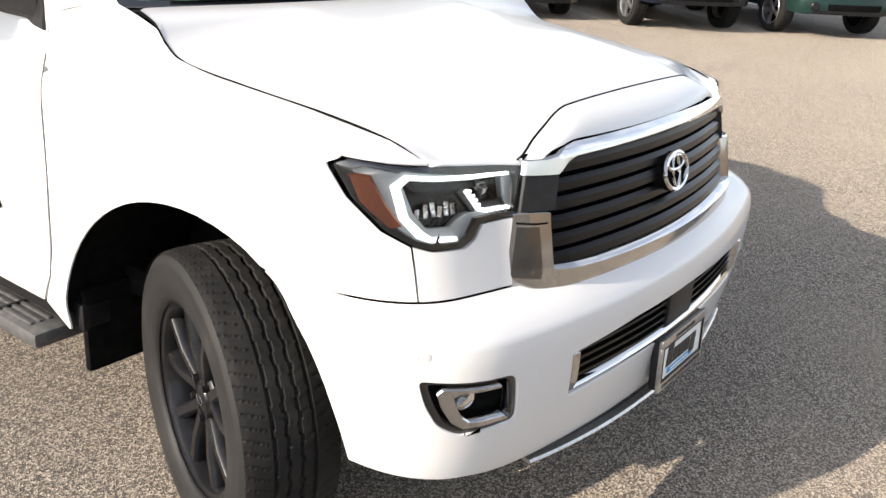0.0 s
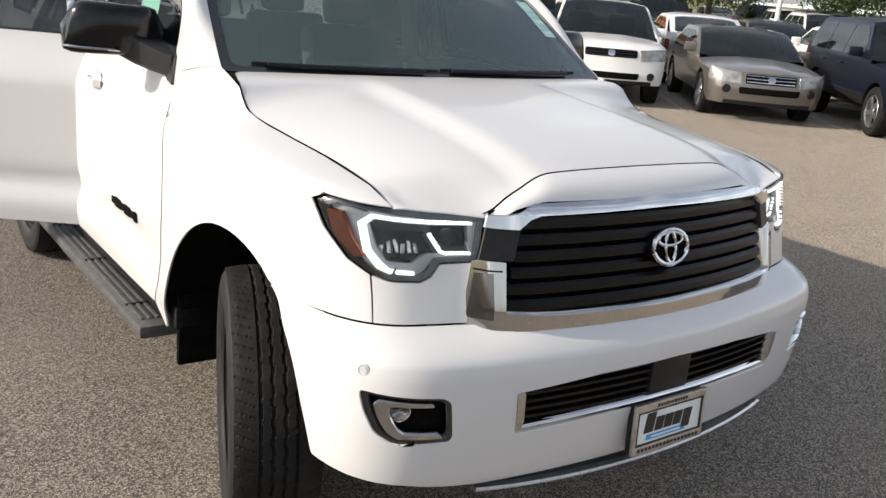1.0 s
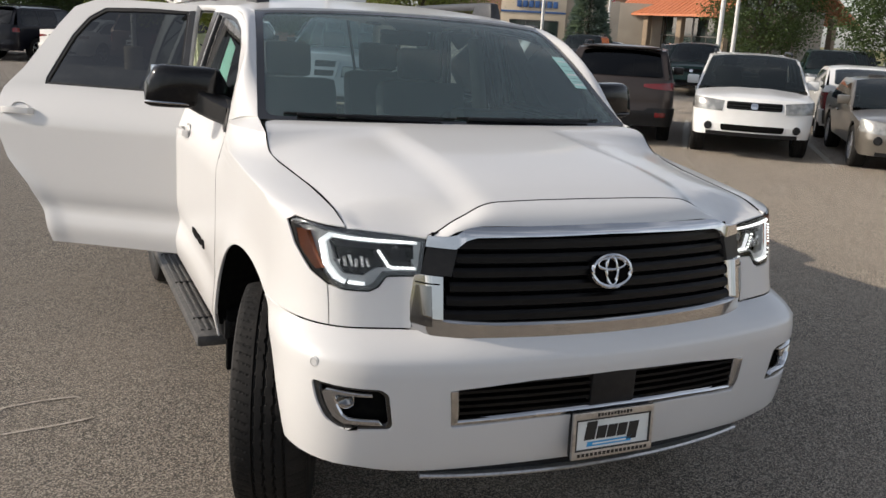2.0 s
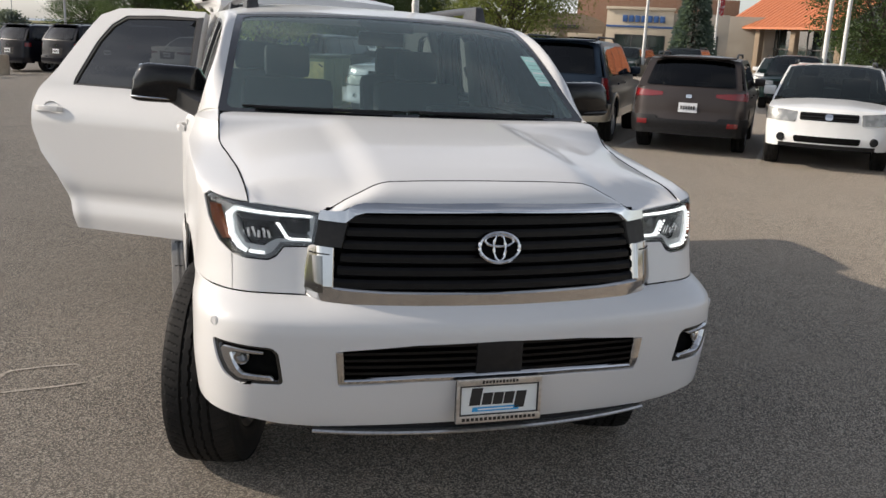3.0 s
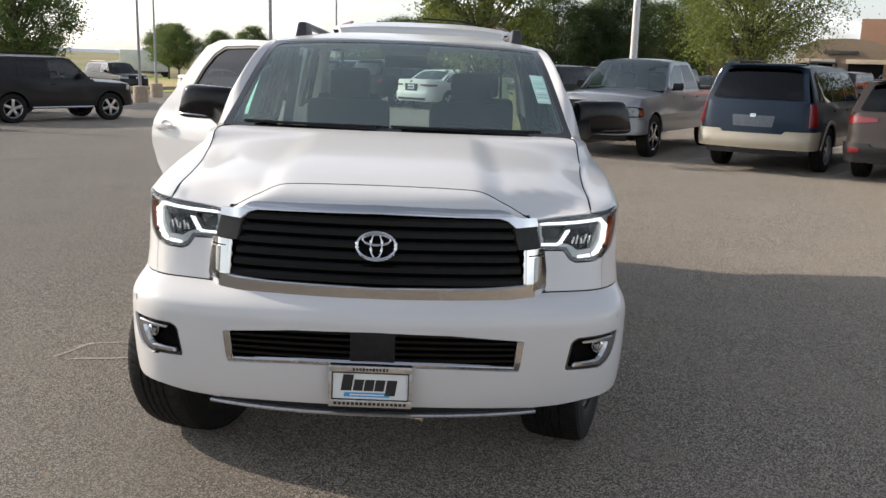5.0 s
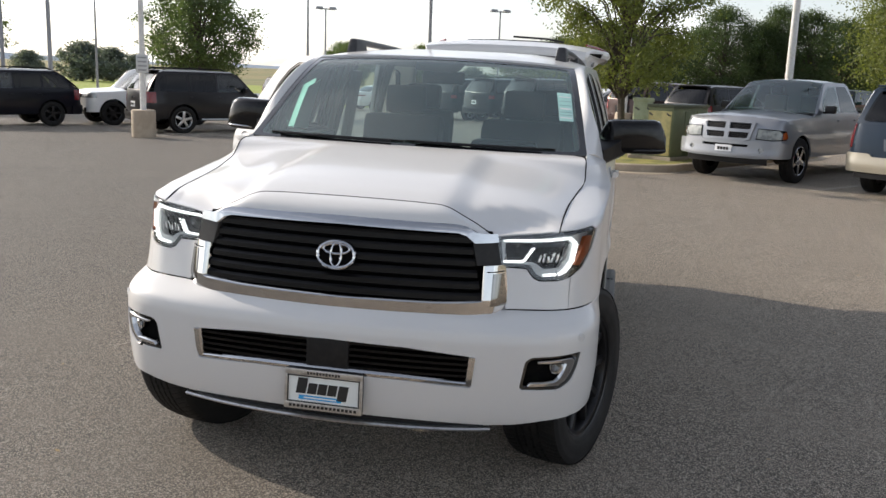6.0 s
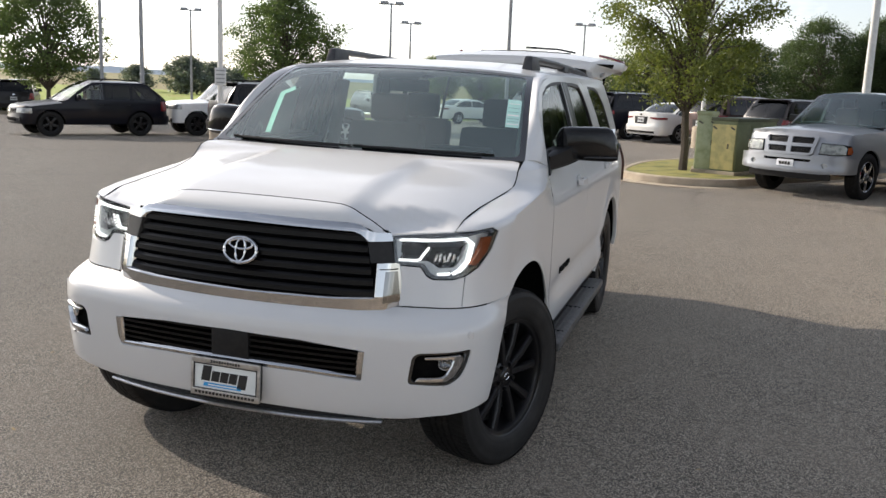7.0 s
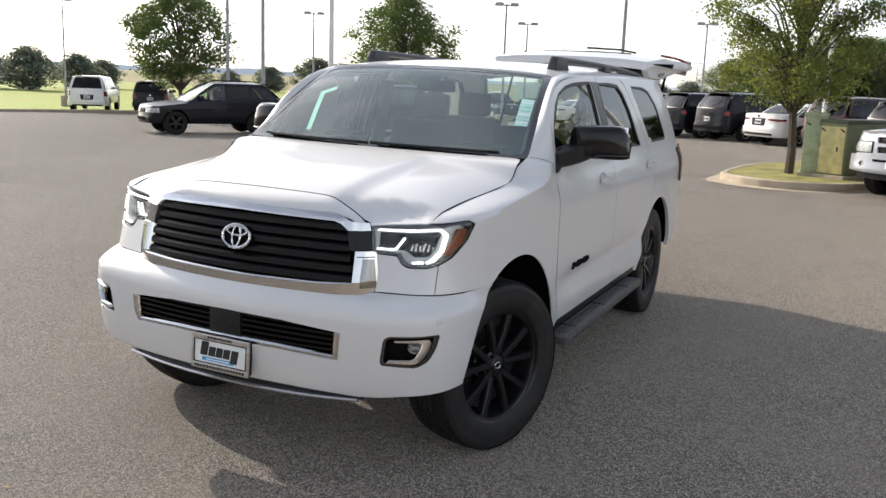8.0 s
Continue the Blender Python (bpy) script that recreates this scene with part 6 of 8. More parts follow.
def truck_face(fr, front_ob, body, mid, xa, end, hood):
    """A pickup's front: cross-bar grille with four openings, tall lamps, heavy bumper with a slot."""
    z0, z1, zm = 0.80, 1.10, 0.945
    out = [(-0.44, z0), (-0.36, z0 - 0.035), (0.36, z0 - 0.035), (0.44, z0), (0.50, z1 - 0.02), (0.46, z1 + 0.02), (-0.46, z1 + 0.02), (-0.50, z1 - 0.02)]
    holes = []
    for s in (-1, 1):
        holes.append([(s * 0.04, z0 + 0.01), (s * 0.385, z0 + 0.012), (s * 0.41, zm - 0.03), (s * 0.04, zm - 0.03)])
        holes.append([(s * 0.04, zm + 0.025), (s * 0.415, zm + 0.025), (s * 0.435, z1 - 0.03), (s * 0.04, z1 - 0.025)])
    holes = [rounded(q, 0.02) for q in holes]
    patch("grille_surround", rounded(out, 0.03), fr, body, front_ob, 0.06, holes, thick=0.05, off=0.05, label="body-coloured cross-bar grille surround", centre=mid)
    for q in holes:
        patch("grille_mesh", q, fr, DARK, front_ob, 0.1, thick=0, off=0.012, centre=mid)
        lo, hi = min(p[1] for p in q), max(p[1] for p in q)
        xs = [p[0] for p in q]
        for k in range(5):
            z = lerp(lo, hi, (k + 0.7) / 5.4)
            patch("grille_bar", [(min(xs) + 0.012, z - 0.004), (max(xs) - 0.012, z - 0.004), (max(xs) - 0.012, z + 0.004), (min(xs) + 0.012, z + 0.004)], fr, BLACK_PLASTIC, front_ob, 0.1, thick=0.01, off=0.026, centre=mid)
    slot = rounded([(-0.42, 0.655), (0.42, 0.655), (0.44, 0.70), (-0.44, 0.70)], 0.015)
    fog = [[(s * 0.66 + 0.055 * math.cos(a), 0.60 + 0.045 * math.sin(a)) for a in [2 * math.pi * k / 14 for k in range(14)]] for s in (-1, 1)]
    bump = [(-end, 0.50), (-0.6, 0.47), (0.6, 0.47), (end, 0.50), (end, 0.745), (0.52, 0.775), (0.42, 0.755), (-0.42, 0.755), (-0.52, 0.775), (-end, 0.745)]
    bar = patch("front_bumper", bump, fr, body, front_ob, (0.08, 0.05), [slot] + fog, thick=0.05, off=0.085, label="body-coloured bumper with a long slot", centre=mid)
    patch("bumper_slot", slot, fr, DARK, bar, 0.1, thick=0, off=0.045, centre=mid)
    for q in fog:
        patch("fog_lamp", q, fr, LAMP_CLEAR, bar, 0.1, thick=0, off=0.055, centre=mid)
    patch("air_dam", [(-xa, 0.36), (xa, 0.36), (xa, 0.49), (-xa, 0.49)], fr, BLACK_PLASTIC, front_ob, 0.1, thick=0.03, off=0.05, centre=mid)
    pl = patch("front_plate", [(-0.155, 0.55), (0.155, 0.55), (0.155, 0.675), (-0.155, 0.675)], fr, PLATE_WHITE, bar, 0.1, thick=0.01, off=0.10, centre=mid)
    c = fr(0, 0.61)
    for k in range(4):
        boxed("plate_bar", (-0.085 + 0.057 * k, c.y - 0.106, 0.615), (0.042, 0.004, 0.055), INK, bar, 0)
    for flip in (False, True):
        patch("headlamp_bezel", [(0.53, 0.80), (0.55, 1.0), (0.88, 0.99), (1.02, 0.97), (1.06, 0.86), (1.02, 0.81), (0.80, 0.79)], fr, DARK, front_ob, 0.06, thick=0.01, off=0.014, mirror=flip, centre=mid)
        patch("headlamp", [(0.545, 0.815), (0.56, 0.985), (0.88, 0.975), (0.94, 0.93), (0.93, 0.82), (0.80, 0.805)], fr, LAMP_SMOKE, front_ob, 0.06, thick=0.01, off=0.022, mirror=flip, centre=mid)
        patch("turn_lamp", [(0.95, 0.83), (0.955, 0.935), (1.02, 0.955), (1.05, 0.865), (1.02, 0.825)], fr, AMBER, front_ob, 0.06, thick=0.01, off=0.022, mirror=flip, centre=mid)


def parked_car(name, label, category, group, at, body, L=4.8, W=1.86, H=1.75, fo=0.9, wb=2.75, r=0.36, hood=(0.92, 1.06), cowl=1.25, roof_y=(2.0, 4.3), back=4.65, deck=None, belt_z=1.05, sill=0.32, kind="suv",
               glass_mat=None, trim=None, lower=None, rim_mat=None, spokes=5, rails=False, grille_box=None, lamps=None, tails=None, detail="front", rear_plate=True, cab_rear=None, front_glass=None, chrome_grille=False, flare=None, face_kind="", cladding=False, bumper_z=(0.36, 0.62), recess=None):
    """A parked car with its nose at y 0 towards -y: panels, panes, lamps, wheels and trim, shaped by the given measures."""
    glass_mat, rim_mat, trim = glass_mat or DARK_GLASS, rim_mat or ALLOY, trim or BLACK_PLASTIC
    front_glass = front_glass or DARK_GLASS
    car = thing(name, label, category, group, at)
    w = W / 2
    mid = Vector((0, L / 2, 0.8))
    ra = fo + wb
    zc = hood[1]

    def half(y, z):
        k = 1 - 0.05 * max(0.0, (0.7 - y) / 0.7) ** 2 - 0.06 * max(0.0, (y - L + 0.7) / 0.7) ** 2
        x = w * k - 0.035 * ((z - 0.72) / 0.4) ** 2 * (1 if z < belt_z else 0) - (0.035 * ((belt_z - 0.72) / 0.4) ** 2 if z >= belt_z else 0)
        if z > belt_z:
            x -= 0.26 * (z - belt_z) + 0.12 * (z - belt_z) ** 2
        return x

    def nose(x, z):
        return 0.01 + 0.20 * (x / w) ** 2 + 0.30 * max(0.0, z - 0.62) ** 2 + 2.2 * max(0.0, z - hood[0] + 0.16) ** 2 + 0.6 * max(0.0, 0.40 - z) ** 2 - 0.02 * math.exp(-((z - 0.5) / 0.1) ** 2)

    def tail(x, z):
        return L - 0.01 - 0.12 * (x / w) ** 2 - (0.22 if kind != "sedan" else 0.1) * max(0.0, z - 0.70) ** 2 - 0.5 * max(0.0, 0.40 - z) ** 2 + 0.02 * math.exp(-((z - 0.55) / 0.1) ** 2)

    xa, ya, cl = w - 0.24, 0.42, 0.34

    def wrap(front):
        def surface(s, z):
            sign, s = (-1 if s < 0 else 1), abs(s)
            y0 = (lambda x: nose(x, z)) if front else (lambda x: L - tail(x, z))
            hf = (lambda y: half(y, z)) if front else (lambda y: half(L - y, z))
            if s <= xa:
                x, y = s, y0(s)
            elif s >= xa + cl:
                y = ya + s - xa - cl
                x = hf(y)
            else:
                t = (s - xa) / cl
                fa, wa = y0(xa), hf(ya)
                sl = (fa - y0(xa - 0.01)) / 0.01
                cx, cy = wa, min(fa + sl * (wa - xa), ya)
                x = xa * (1 - t) ** 2 + 2 * t * (1 - t) * cx + t * t * wa
                y = fa * (1 - t) ** 2 + 2 * t * (1 - t) * cy + t * t * ya
            return Vector((sign * x, y if front else L - y, z))
        return surface
    fr, rr = wrap(True), wrap(False)
    end = xa + cl

    def bonnet(x, y):
        k = min(1.0, max(0.0, y / cowl))
        z = lerp(hood[0], hood[1], k ** 0.75)
        return z - 0.075 * abs(x / w) ** 3 - 0.055 * max(0.0, 1 - y / 0.42) ** 2 + 0.012 * (1 - smooth(0.30 * w, 0.5 * w, abs(x)))
    fd, bl = deck or belt_z, belt_z
    # front, sides, rear
    top_z = lambda x: bonnet(x, 0.05) - 0.005
    n = 24
    face = [(-end, sill), (end, sill)] + [(lerp(end, -end, i / n), bonnet(min(w, abs(lerp(end, -end, i / n))), nose(abs(lerp(end, -end, i / n)), hood[0]) + 0.012 if abs(lerp(end, -end, i / n)) < xa else 0.34) - 0.003) for i in range(n + 1)]
    front_ob = patch("front_end", face, fr, body, car, (0.1, 0.07), thick=0.02, centre=mid)
    arch_f = [(fo - (r + 0.055) * math.cos(a), r + (r + 0.055) * math.sin(a)) for a in [math.pi * i / 14 for i in range(15)]]
    arch_r = [(ra - (r + 0.055) * math.cos(a), r + (r + 0.055) * math.sin(a)) for a in [math.pi * i / 14 for i in range(15)]]
    cut = lambda a: [(y, max(z, sill)) for y, z in a]
    rear_top = fd if kind == "sedan" or kind == "pickup" else bl
    profile = [(ya, sill)] + cut(arch_f) + cut(arch_r) + [(L - ya, sill), (L - ya, rear_top)]
    if kind == "pickup":
        profile += [(cab_rear + 0.03, rear_top), (cab_rear, bl)]
    elif kind == "sedan":
        profile += [(back, fd), (roof_y[1] + 0.1, bl)]
    profile += [(cowl + 0.05, bl)] + [(lerp(cowl, ya, i / 6), bonnet(w, lerp(cowl, ya, i / 6))) for i in range(7)]
    flank = lambda y, z: Vector((half(y, z), y, z))
    for mirror in (False, True):
        sx = -1 if mirror else 1
        panel = patch("side_panel", profile, flank, body, car, (0.12, 0.08), thick=0.03, mirror=mirror, centre=mid)
        if flare:
            for a in (arch_f, arch_r):
                ctr = (fo if a is arch_f else ra)
                ring_out = [(ctr + (y - ctr) * 1.13, r + (z - r) * 1.13) for y, z in a]
                patch("arch_flare", cut(a) + cut(ring_out)[::-1], flank, flare, panel, 0.1, thick=0.03, off=0.02, mirror=mirror, centre=mid)
        if lower:
            patch("lower_cladding", [(fo + r + 0.09, sill), (ra - r - 0.09, sill), (ra - r - 0.09, sill + 0.16), (fo + r + 0.09, sill + 0.16)], flank, lower, panel, 0.2, thick=0.02, off=0.008, mirror=mirror, centre=mid)
        # greenhouse side
        g_end = cab_rear if kind == "pickup" else (back - 0.04 if kind == "sedan" else tail(w * 0.9, bl) - 0.12)
        upper = [(cowl + 0.12, bl - 0.005), (roof_y[0] - 0.05, H - 0.10), (roof_y[0] + 0.35, H - 0.055), (roof_y[1] - 0.1, H - 0.055), (roof_y[1] + 0.05, H - 0.11), (g_end, bl - 0.005)]
        y0, y1 = cowl + 0.42, g_end - (0.18 if kind != "pickup" else 0.06)
        cuts = 3 if kind == "suv" else 2
        panes = []
        for k in range(cuts):
            a, b = lerp(y0, y1, k / cuts) + 0.02, lerp(y0, y1, (k + 1) / cuts) - 0.02
            def top_at(y):
                rise = min(1.0, max(0.0, (y - (cowl + 0.20)) / (roof_y[0] - cowl - 0.15)))
                fall = min(1.0, max(0.0, (g_end - 0.06 - y) / max(0.05, (g_end - roof_y[1]))))
                return bl + 0.03 + (H - 0.155 - bl) * min(rise, fall)
            ys = [lerp(a, b, i / 5) for i in range(6)]
            pane = [(a, bl + 0.025), (b, bl + 0.025)] + [(y, max(bl + 0.03, top_at(y))) for y in ys[::-1]]
            panes.append(pane)
        house = patch("cab_side", upper, flank, body, car, (0.15, 0.1), [inset(p, 0.012) for p in panes], thick=0.03, mirror=mirror, centre=mid)
        for k, pane in enumerate(panes):
            patch("side_window", pane, flank, glass_mat if k else front_glass, house, 0.2, thick=0, off=0.003, mirror=mirror, centre=mid)
        for k in range(2 if kind != "pickup" or cab_rear > 3.0 else 1):
            y = lerp(y0, y1, (k + 1) / cuts) - 0.10
            boxed("door_handle", (sx * (half(y, bl - 0.13) + 0.015), y, bl - 0.13), (0.03, 0.16, 0.03), body, panel, 0.008)
        bm = box(bmesh.new(), (sx * (w + 0.06), cowl + 0.45, bl + 0.09), (0.20, 0.10, 0.15), 0.03)
        mir = part("side_mirror", bm, body if kind != "pickup" else BLACK_PLASTIC, car)
        boxed("mirror_stem", (sx * (w - 0.04), cowl + 0.45, bl + 0.03), (0.10, 0.06, 0.04), BLACK_PLASTIC, mir, 0.01)
        if rails:
            tube("roof_rail", [(sx * (half(y, H - 0.08) - 0.10), y, H + h) for y, h in ((roof_y[0] + 0.3, -0.02), (roof_y[0] + 0.4, 0.035), (roof_y[1] - 0.3, 0.035), (roof_y[1] - 0.15, -0.02))], 0.018, BLACK_PLASTIC, car, 6)
        # lamps
        hl = lamps or [(0.52 * w, hood[0] - 0.20), (0.52 * w, hood[0] - 0.07), (end - 0.04, hood[0] - 0.05), (end - 0.02, hood[0] - 0.20)]
        if not face_kind:
            patch("headlamp", hl, fr, LAMP_CLEAR, front_ob, 0.08, thick=0.02, off=0.008, mirror=mirror, centre=mid)
        tl = tails or [(xa - 0.02, bl - 0.30), (end - 0.05, bl - 0.30), (end - 0.05, bl + 0.0), (xa + 0.04, bl)]
        patch("tail_lamp", tl, rr, RED_LENS, car, 0.08, thick=0.02, off=0.012, mirror=mirror, centre=mid)
        m = pose(0, fo, r, 0, 0, 0)
        for cy in (fo, ra):
            hub = new("wheel")
            hub.parent = car
            hub.matrix_basis = pose(sx * (w - 0.125), cy, r - 0.003, (37 * cy) % 70, 0, 0 if sx > 0 else 180)
            for me, nm in zip(small_wheel(r, rim_mat, spokes), ("tyre", "rim", "brake")):
                o = new(nm, me)
                o.parent = hub
            a = [(cy - (r + 0.06) * math.cos(q), r + (r + 0.06) * math.sin(q)) for q in [math.pi * i / 10 for i in range(11)]]
            vv = []
            for y, z in a:
                vv += [(sx * (half(min(max(y, ya), L - ya), z) - 0.02), y, z), (sx * (w - 0.42), y, z)]
            solid("wheel_well", vv, [(2 * i, 2 * i + 1, 2 * i + 3, 2 * i + 2) for i in range(10)], DARK, car)
    # hood, roof, screens
    edge = [(lerp(-1, 1, i / 12)) for i in range(13)]
    bon = [(x * (w - 0.10) if abs(x) < 1 else x * (half(0.45, hood[0] - 0.07) - 0.01), (nose(x * (w - 0.1), hood[0]) + 0.01) if abs(x) < 0.95 else 0.36) for x in edge]
    bon += [(half(lerp(0.45, cowl, i / 6), bonnet(w, 1)) - 0.004, lerp(0.45, cowl, i / 6)) for i in range(7)] + [(0, cowl - 0.06)] + [(-half(lerp(cowl, 0.45, i / 6), bonnet(w, 1)) + 0.004, lerp(cowl, 0.45, i / 6)) for i in range(7)]
    patch("hood", bon, lambda x, y: (x, y, bonnet(x, y)), body, car, (0.12, 0.12), thick=0.02, centre=mid)
    rw = lambda y: half(y, H - 0.055)
    r0, r1 = roof_y
    roof_s = lambda u, y: Vector((rw(y) * u, y, H - 0.055 * abs(u) ** 3 - 0.03 * ((y - (r0 + r1) / 2) / (r1 - r0) * 2) ** 2))
    patch("roof", [(-1, r0 + 0.02), (1, r0 + 0.02), (1, r1), (-1, r1)], roof_s, body, car, (0.2, 0.3), thick=0.03, centre=mid)
    cw = half(cowl + 0.15, bl) - 0.03
    def screen_s(u, v):
        lo = Vector((cw * u, cowl - 0.06 + 0.20 * u * u, hood[1] - 0.03 + 0.02 * abs(u)))
        hi = roof_s(u * 0.97, r0 + 0.03) + Vector((0, 0.0, 0.004))
        return lo.lerp(hi, v) + Vector((0, -0.02, 0.03)) * (4 * v * (1 - v))
    scr = patch("windscreen", [(-1, 0), (1, 0), (1, 1), (-1, 1)], screen_s, front_glass, car, (0.15, 0.15), thick=0.004, centre=mid)
    for k in (-1, 1):
        band("a_pillar", lambda t: screen_s(0.985 * k, t) + Vector((0, 0, 0.004)), lambda t: Vector((k * half(lerp(cowl + 0.13, r0 + 0.3, t), lerp(bl, H - 0.06, t)), lerp(cowl + 0.13, r0 + 0.3, t), lerp(bl, H - 0.06, t))), body, car, 0.01, (k * 0.7, -0.5, 0.5), 6, 3, 0.02, centre=mid)
    boxed("dashboard", (0, cowl + 0.35, bl - 0.02), (W - 0.35, 0.4, 0.10), DASH, car, 0.03)
    for sx in (-1, 1):
        st = boxed("seat", (sx * 0.38, cowl + 1.25, bl + 0.02), (0.46, 0.14, 0.60), SEAT, car, 0.05)
        boxed("headrest", (sx * 0.38, cowl + 1.29, bl + 0.42), (0.24, 0.09, 0.16), SEAT, st, 0.03)
    # backlight
    if kind == "pickup":
        lo_b = lambda t: Vector((lerp(-1, 1, t) * (half(cab_rear, bl) - 0.05), cab_rear, bl + 0.02))
        hi_b = lambda t: roof_s(lerp(-0.97, 0.97, t), r1)
        band("back_wall", lo_b, hi_b, body, car, 0.0, (0, 1, 0), 8, 4, 0.02, centre=mid)
        band("rear_window", lambda t: lo_b(0.08 + 0.84 * t) + Vector((0, 0.012, 0.03)), lambda t: lo_b(0.1 + 0.8 * t).lerp(hi_b(0.1 + 0.8 * t), 0.86) + Vector((0, 0.012, 0)), glass_mat, car, 0.0, (0, 1, 0), 6, 3, 0.004, centre=mid)
        boxed("bed_floor", (0, (cab_rear + L) / 2, 0.72), (W - 0.20, L - cab_rear - 0.15, 0.04), DARK, car, 0.005)
        for sx in (-1, 1):
            boxed("bed_rail", (sx * (w - 0.09), (cab_rear + L) / 2, rear_top - 0.01), (0.12, L - cab_rear - 0.12, 0.05), BLACK_PLASTIC, car, 0.01)
        zt = rear_top
    else:
        zt = fd if kind == "sedan" else bl + 0.02
        yb = back
        bw = half(min(yb, L - 0.3), zt) - 0.05
        lo_b = lambda t: Vector((lerp(-1, 1, t) * bw, (yb if kind == "sedan" else tail(lerp(-1, 1, t) * bw, zt)) - (0.12 * lerp(-1, 1, t) ** 2 if kind == "sedan" else 0), zt))
        hi_b = lambda t: roof_s(lerp(-0.98, 0.98, t), r1)
        frame_s = lambda t, v: lo_b(t).lerp(hi_b(t), v) + Vector((0, 1, 0.3)) * (0.03 * 4 * v * (1 - v))
        patch("rear_frame", [(0, 0), (1, 0), (1, 1), (0, 1)], frame_s, body, car, (0.1, 0.2), [rounded([(0.08, 0.09), (0.92, 0.09), (0.91, 0.85), (0.09, 0.85)], 0.05)], thick=0.02, centre=mid)
        mixp = lambda t, v: lo_b(t).lerp(hi_b(t), v) + Vector((0, 1, 0.3)) * (0.03 * 4 * v * (1 - v)) + Vector((0, 0.012, 0.006))
        patch("rear_window", rounded([(0.06, 0.06), (0.94, 0.06), (0.93, 0.88), (0.07, 0.88)], 0.06), lambda t, v: mixp(t, v), glass_mat, car, (0.15, 0.2), thick=0, centre=mid)
        if kind == "sedan":
            patch("boot_lid", [(-half(back, fd), back - 0.12), (half(back, fd), back - 0.12), (half(L - 0.42, fd), L - 0.42), (w - 0.2, L - 0.2), (0.3, L - 0.08), (-0.3, L - 0.08), (-w + 0.2, L - 0.2), (-half(L - 0.42, fd), L - 0.42)], lambda x, y: (x, y, fd + 0.03 - 0.04 * abs(x / w) ** 3), body, car, 0.2, thick=0.03, centre=mid)
        else:
            boxed("roof_spoiler", (0, r1 + 0.05, H - 0.035), (2 * rw(r1) * 0.9, 0.20, 0.03), body, car, 0.012)
    # rear skin, bumpers, plates
    skin = [(-end, sill + 0.02), (end, sill + 0.02), (end, zt), (xa, zt + 0.01), (-xa, zt + 0.01), (-end, zt)]
    rear_ob = patch("rear_end", skin, rr, body, car, (0.1, 0.08), thick=0.02, centre=mid)
    patch("rear_bumper", [(-end, bumper_z[0]), (end, bumper_z[0]), (end, bumper_z[1]), (0.55 * w, bumper_z[1]), (0.50 * w, bumper_z[1] - 0.05), (-0.50 * w, bumper_z[1] - 0.05), (-0.55 * w, bumper_z[1]), (-end, bumper_z[1])], rr, lower or body, rear_ob, (0.1, 0.06), thick=0.05, off=0.045, centre=mid)
    patch("bumper_pad", [(-xa, 0.345), (xa, 0.345), (xa, 0.42), (-xa, 0.42)], rr, BLACK_PLASTIC, rear_ob, 0.1, thick=0.05, off=0.052, centre=mid)
    if kind != "pickup":
        if rear_plate:
            patch("rear_plate", [(-0.155, 0.72), (0.155, 0.72), (0.155, 0.88), (-0.155, 0.88)], rr, PLATE_WHITE, rear_ob, 0.1, thick=0.01, off=0.012, centre=mid)
        c = rr(0, 0.80)
        if rear_plate:
            for k in range(6):
                boxed("plate_bar", (-0.105 + 0.042 * k, c.y + 0.026, 0.80), (0.028, 0.004, 0.06), INK, rear_ob, 0)
        patch("plate_recess", recess or [(-0.30, 0.66), (0.30, 0.66), (0.34, 0.92), (-0.34, 0.92)], rr, trim, rear_ob, 0.1, thick=0.004, off=0.003, centre=mid)
        badge_z = min(zt - 0.06, 0.99)
        patch("rear_badge", rounded([(-0.05, badge_z - 0.03), (0.05, badge_z - 0.03), (0.05, badge_z + 0.03), (-0.05, badge_z + 0.03)], 0.03), rr, CHROME, rear_ob, 0.05, thick=0.01, off=0.014, centre=mid)
    if cladding:
        for sx in (False, True):
            patch("bumper_reflector", [(xa - 0.06, 0.50), (xa + 0.08, 0.50), (xa + 0.08, 0.57), (xa - 0.06, 0.57)], rr, RED_LENS, rear_ob, 0.05, thick=0.01, off=0.052, mirror=sx, centre=mid)
    if face_kind == "cross":
        truck_face(fr, front_ob, body, mid, xa, end, hood)
        boxed("underbody", (0, L / 2, sill + 0.06), (W - 0.34, L - 0.55, 0.16), DARK, car, 0.03)
        return car
    gb = grille_box or (0.48 * w, hood[0] - 0.20, hood[0] - 0.08)
    patch("grille", rounded([(-gb[0], gb[1]), (gb[0], gb[1]), (gb[0], gb[2]), (-gb[0], gb[2])], 0.03), fr, DARK, front_ob, 0.1, thick=0.02, off=0.006, centre=mid)
    rows = max(2, int((gb[2] - gb[1]) / 0.04))
    for k in range(rows):
        z = lerp(gb[1], gb[2], (k + 0.5) / rows)
        patch("grille_bar", [(-gb[0] + 0.02, z - 0.006), (gb[0] - 0.02, z - 0.006), (gb[0] - 0.02, z + 0.006), (-gb[0] + 0.02, z + 0.006)], fr, CHROME if chrome_grille else BLACK_PLASTIC, front_ob, 0.15, thick=0.01, off=0.014, centre=mid)
    zz = (gb[1] + gb[2]) / 2
    patch("front_badge", rounded([(-0.055, zz - 0.045), (0.055, zz - 0.045), (0.055, zz + 0.045), (-0.055, zz + 0.045)], 0.04), fr, CHROME, front_ob, 0.05, thick=0.01, off=0.022, centre=mid)
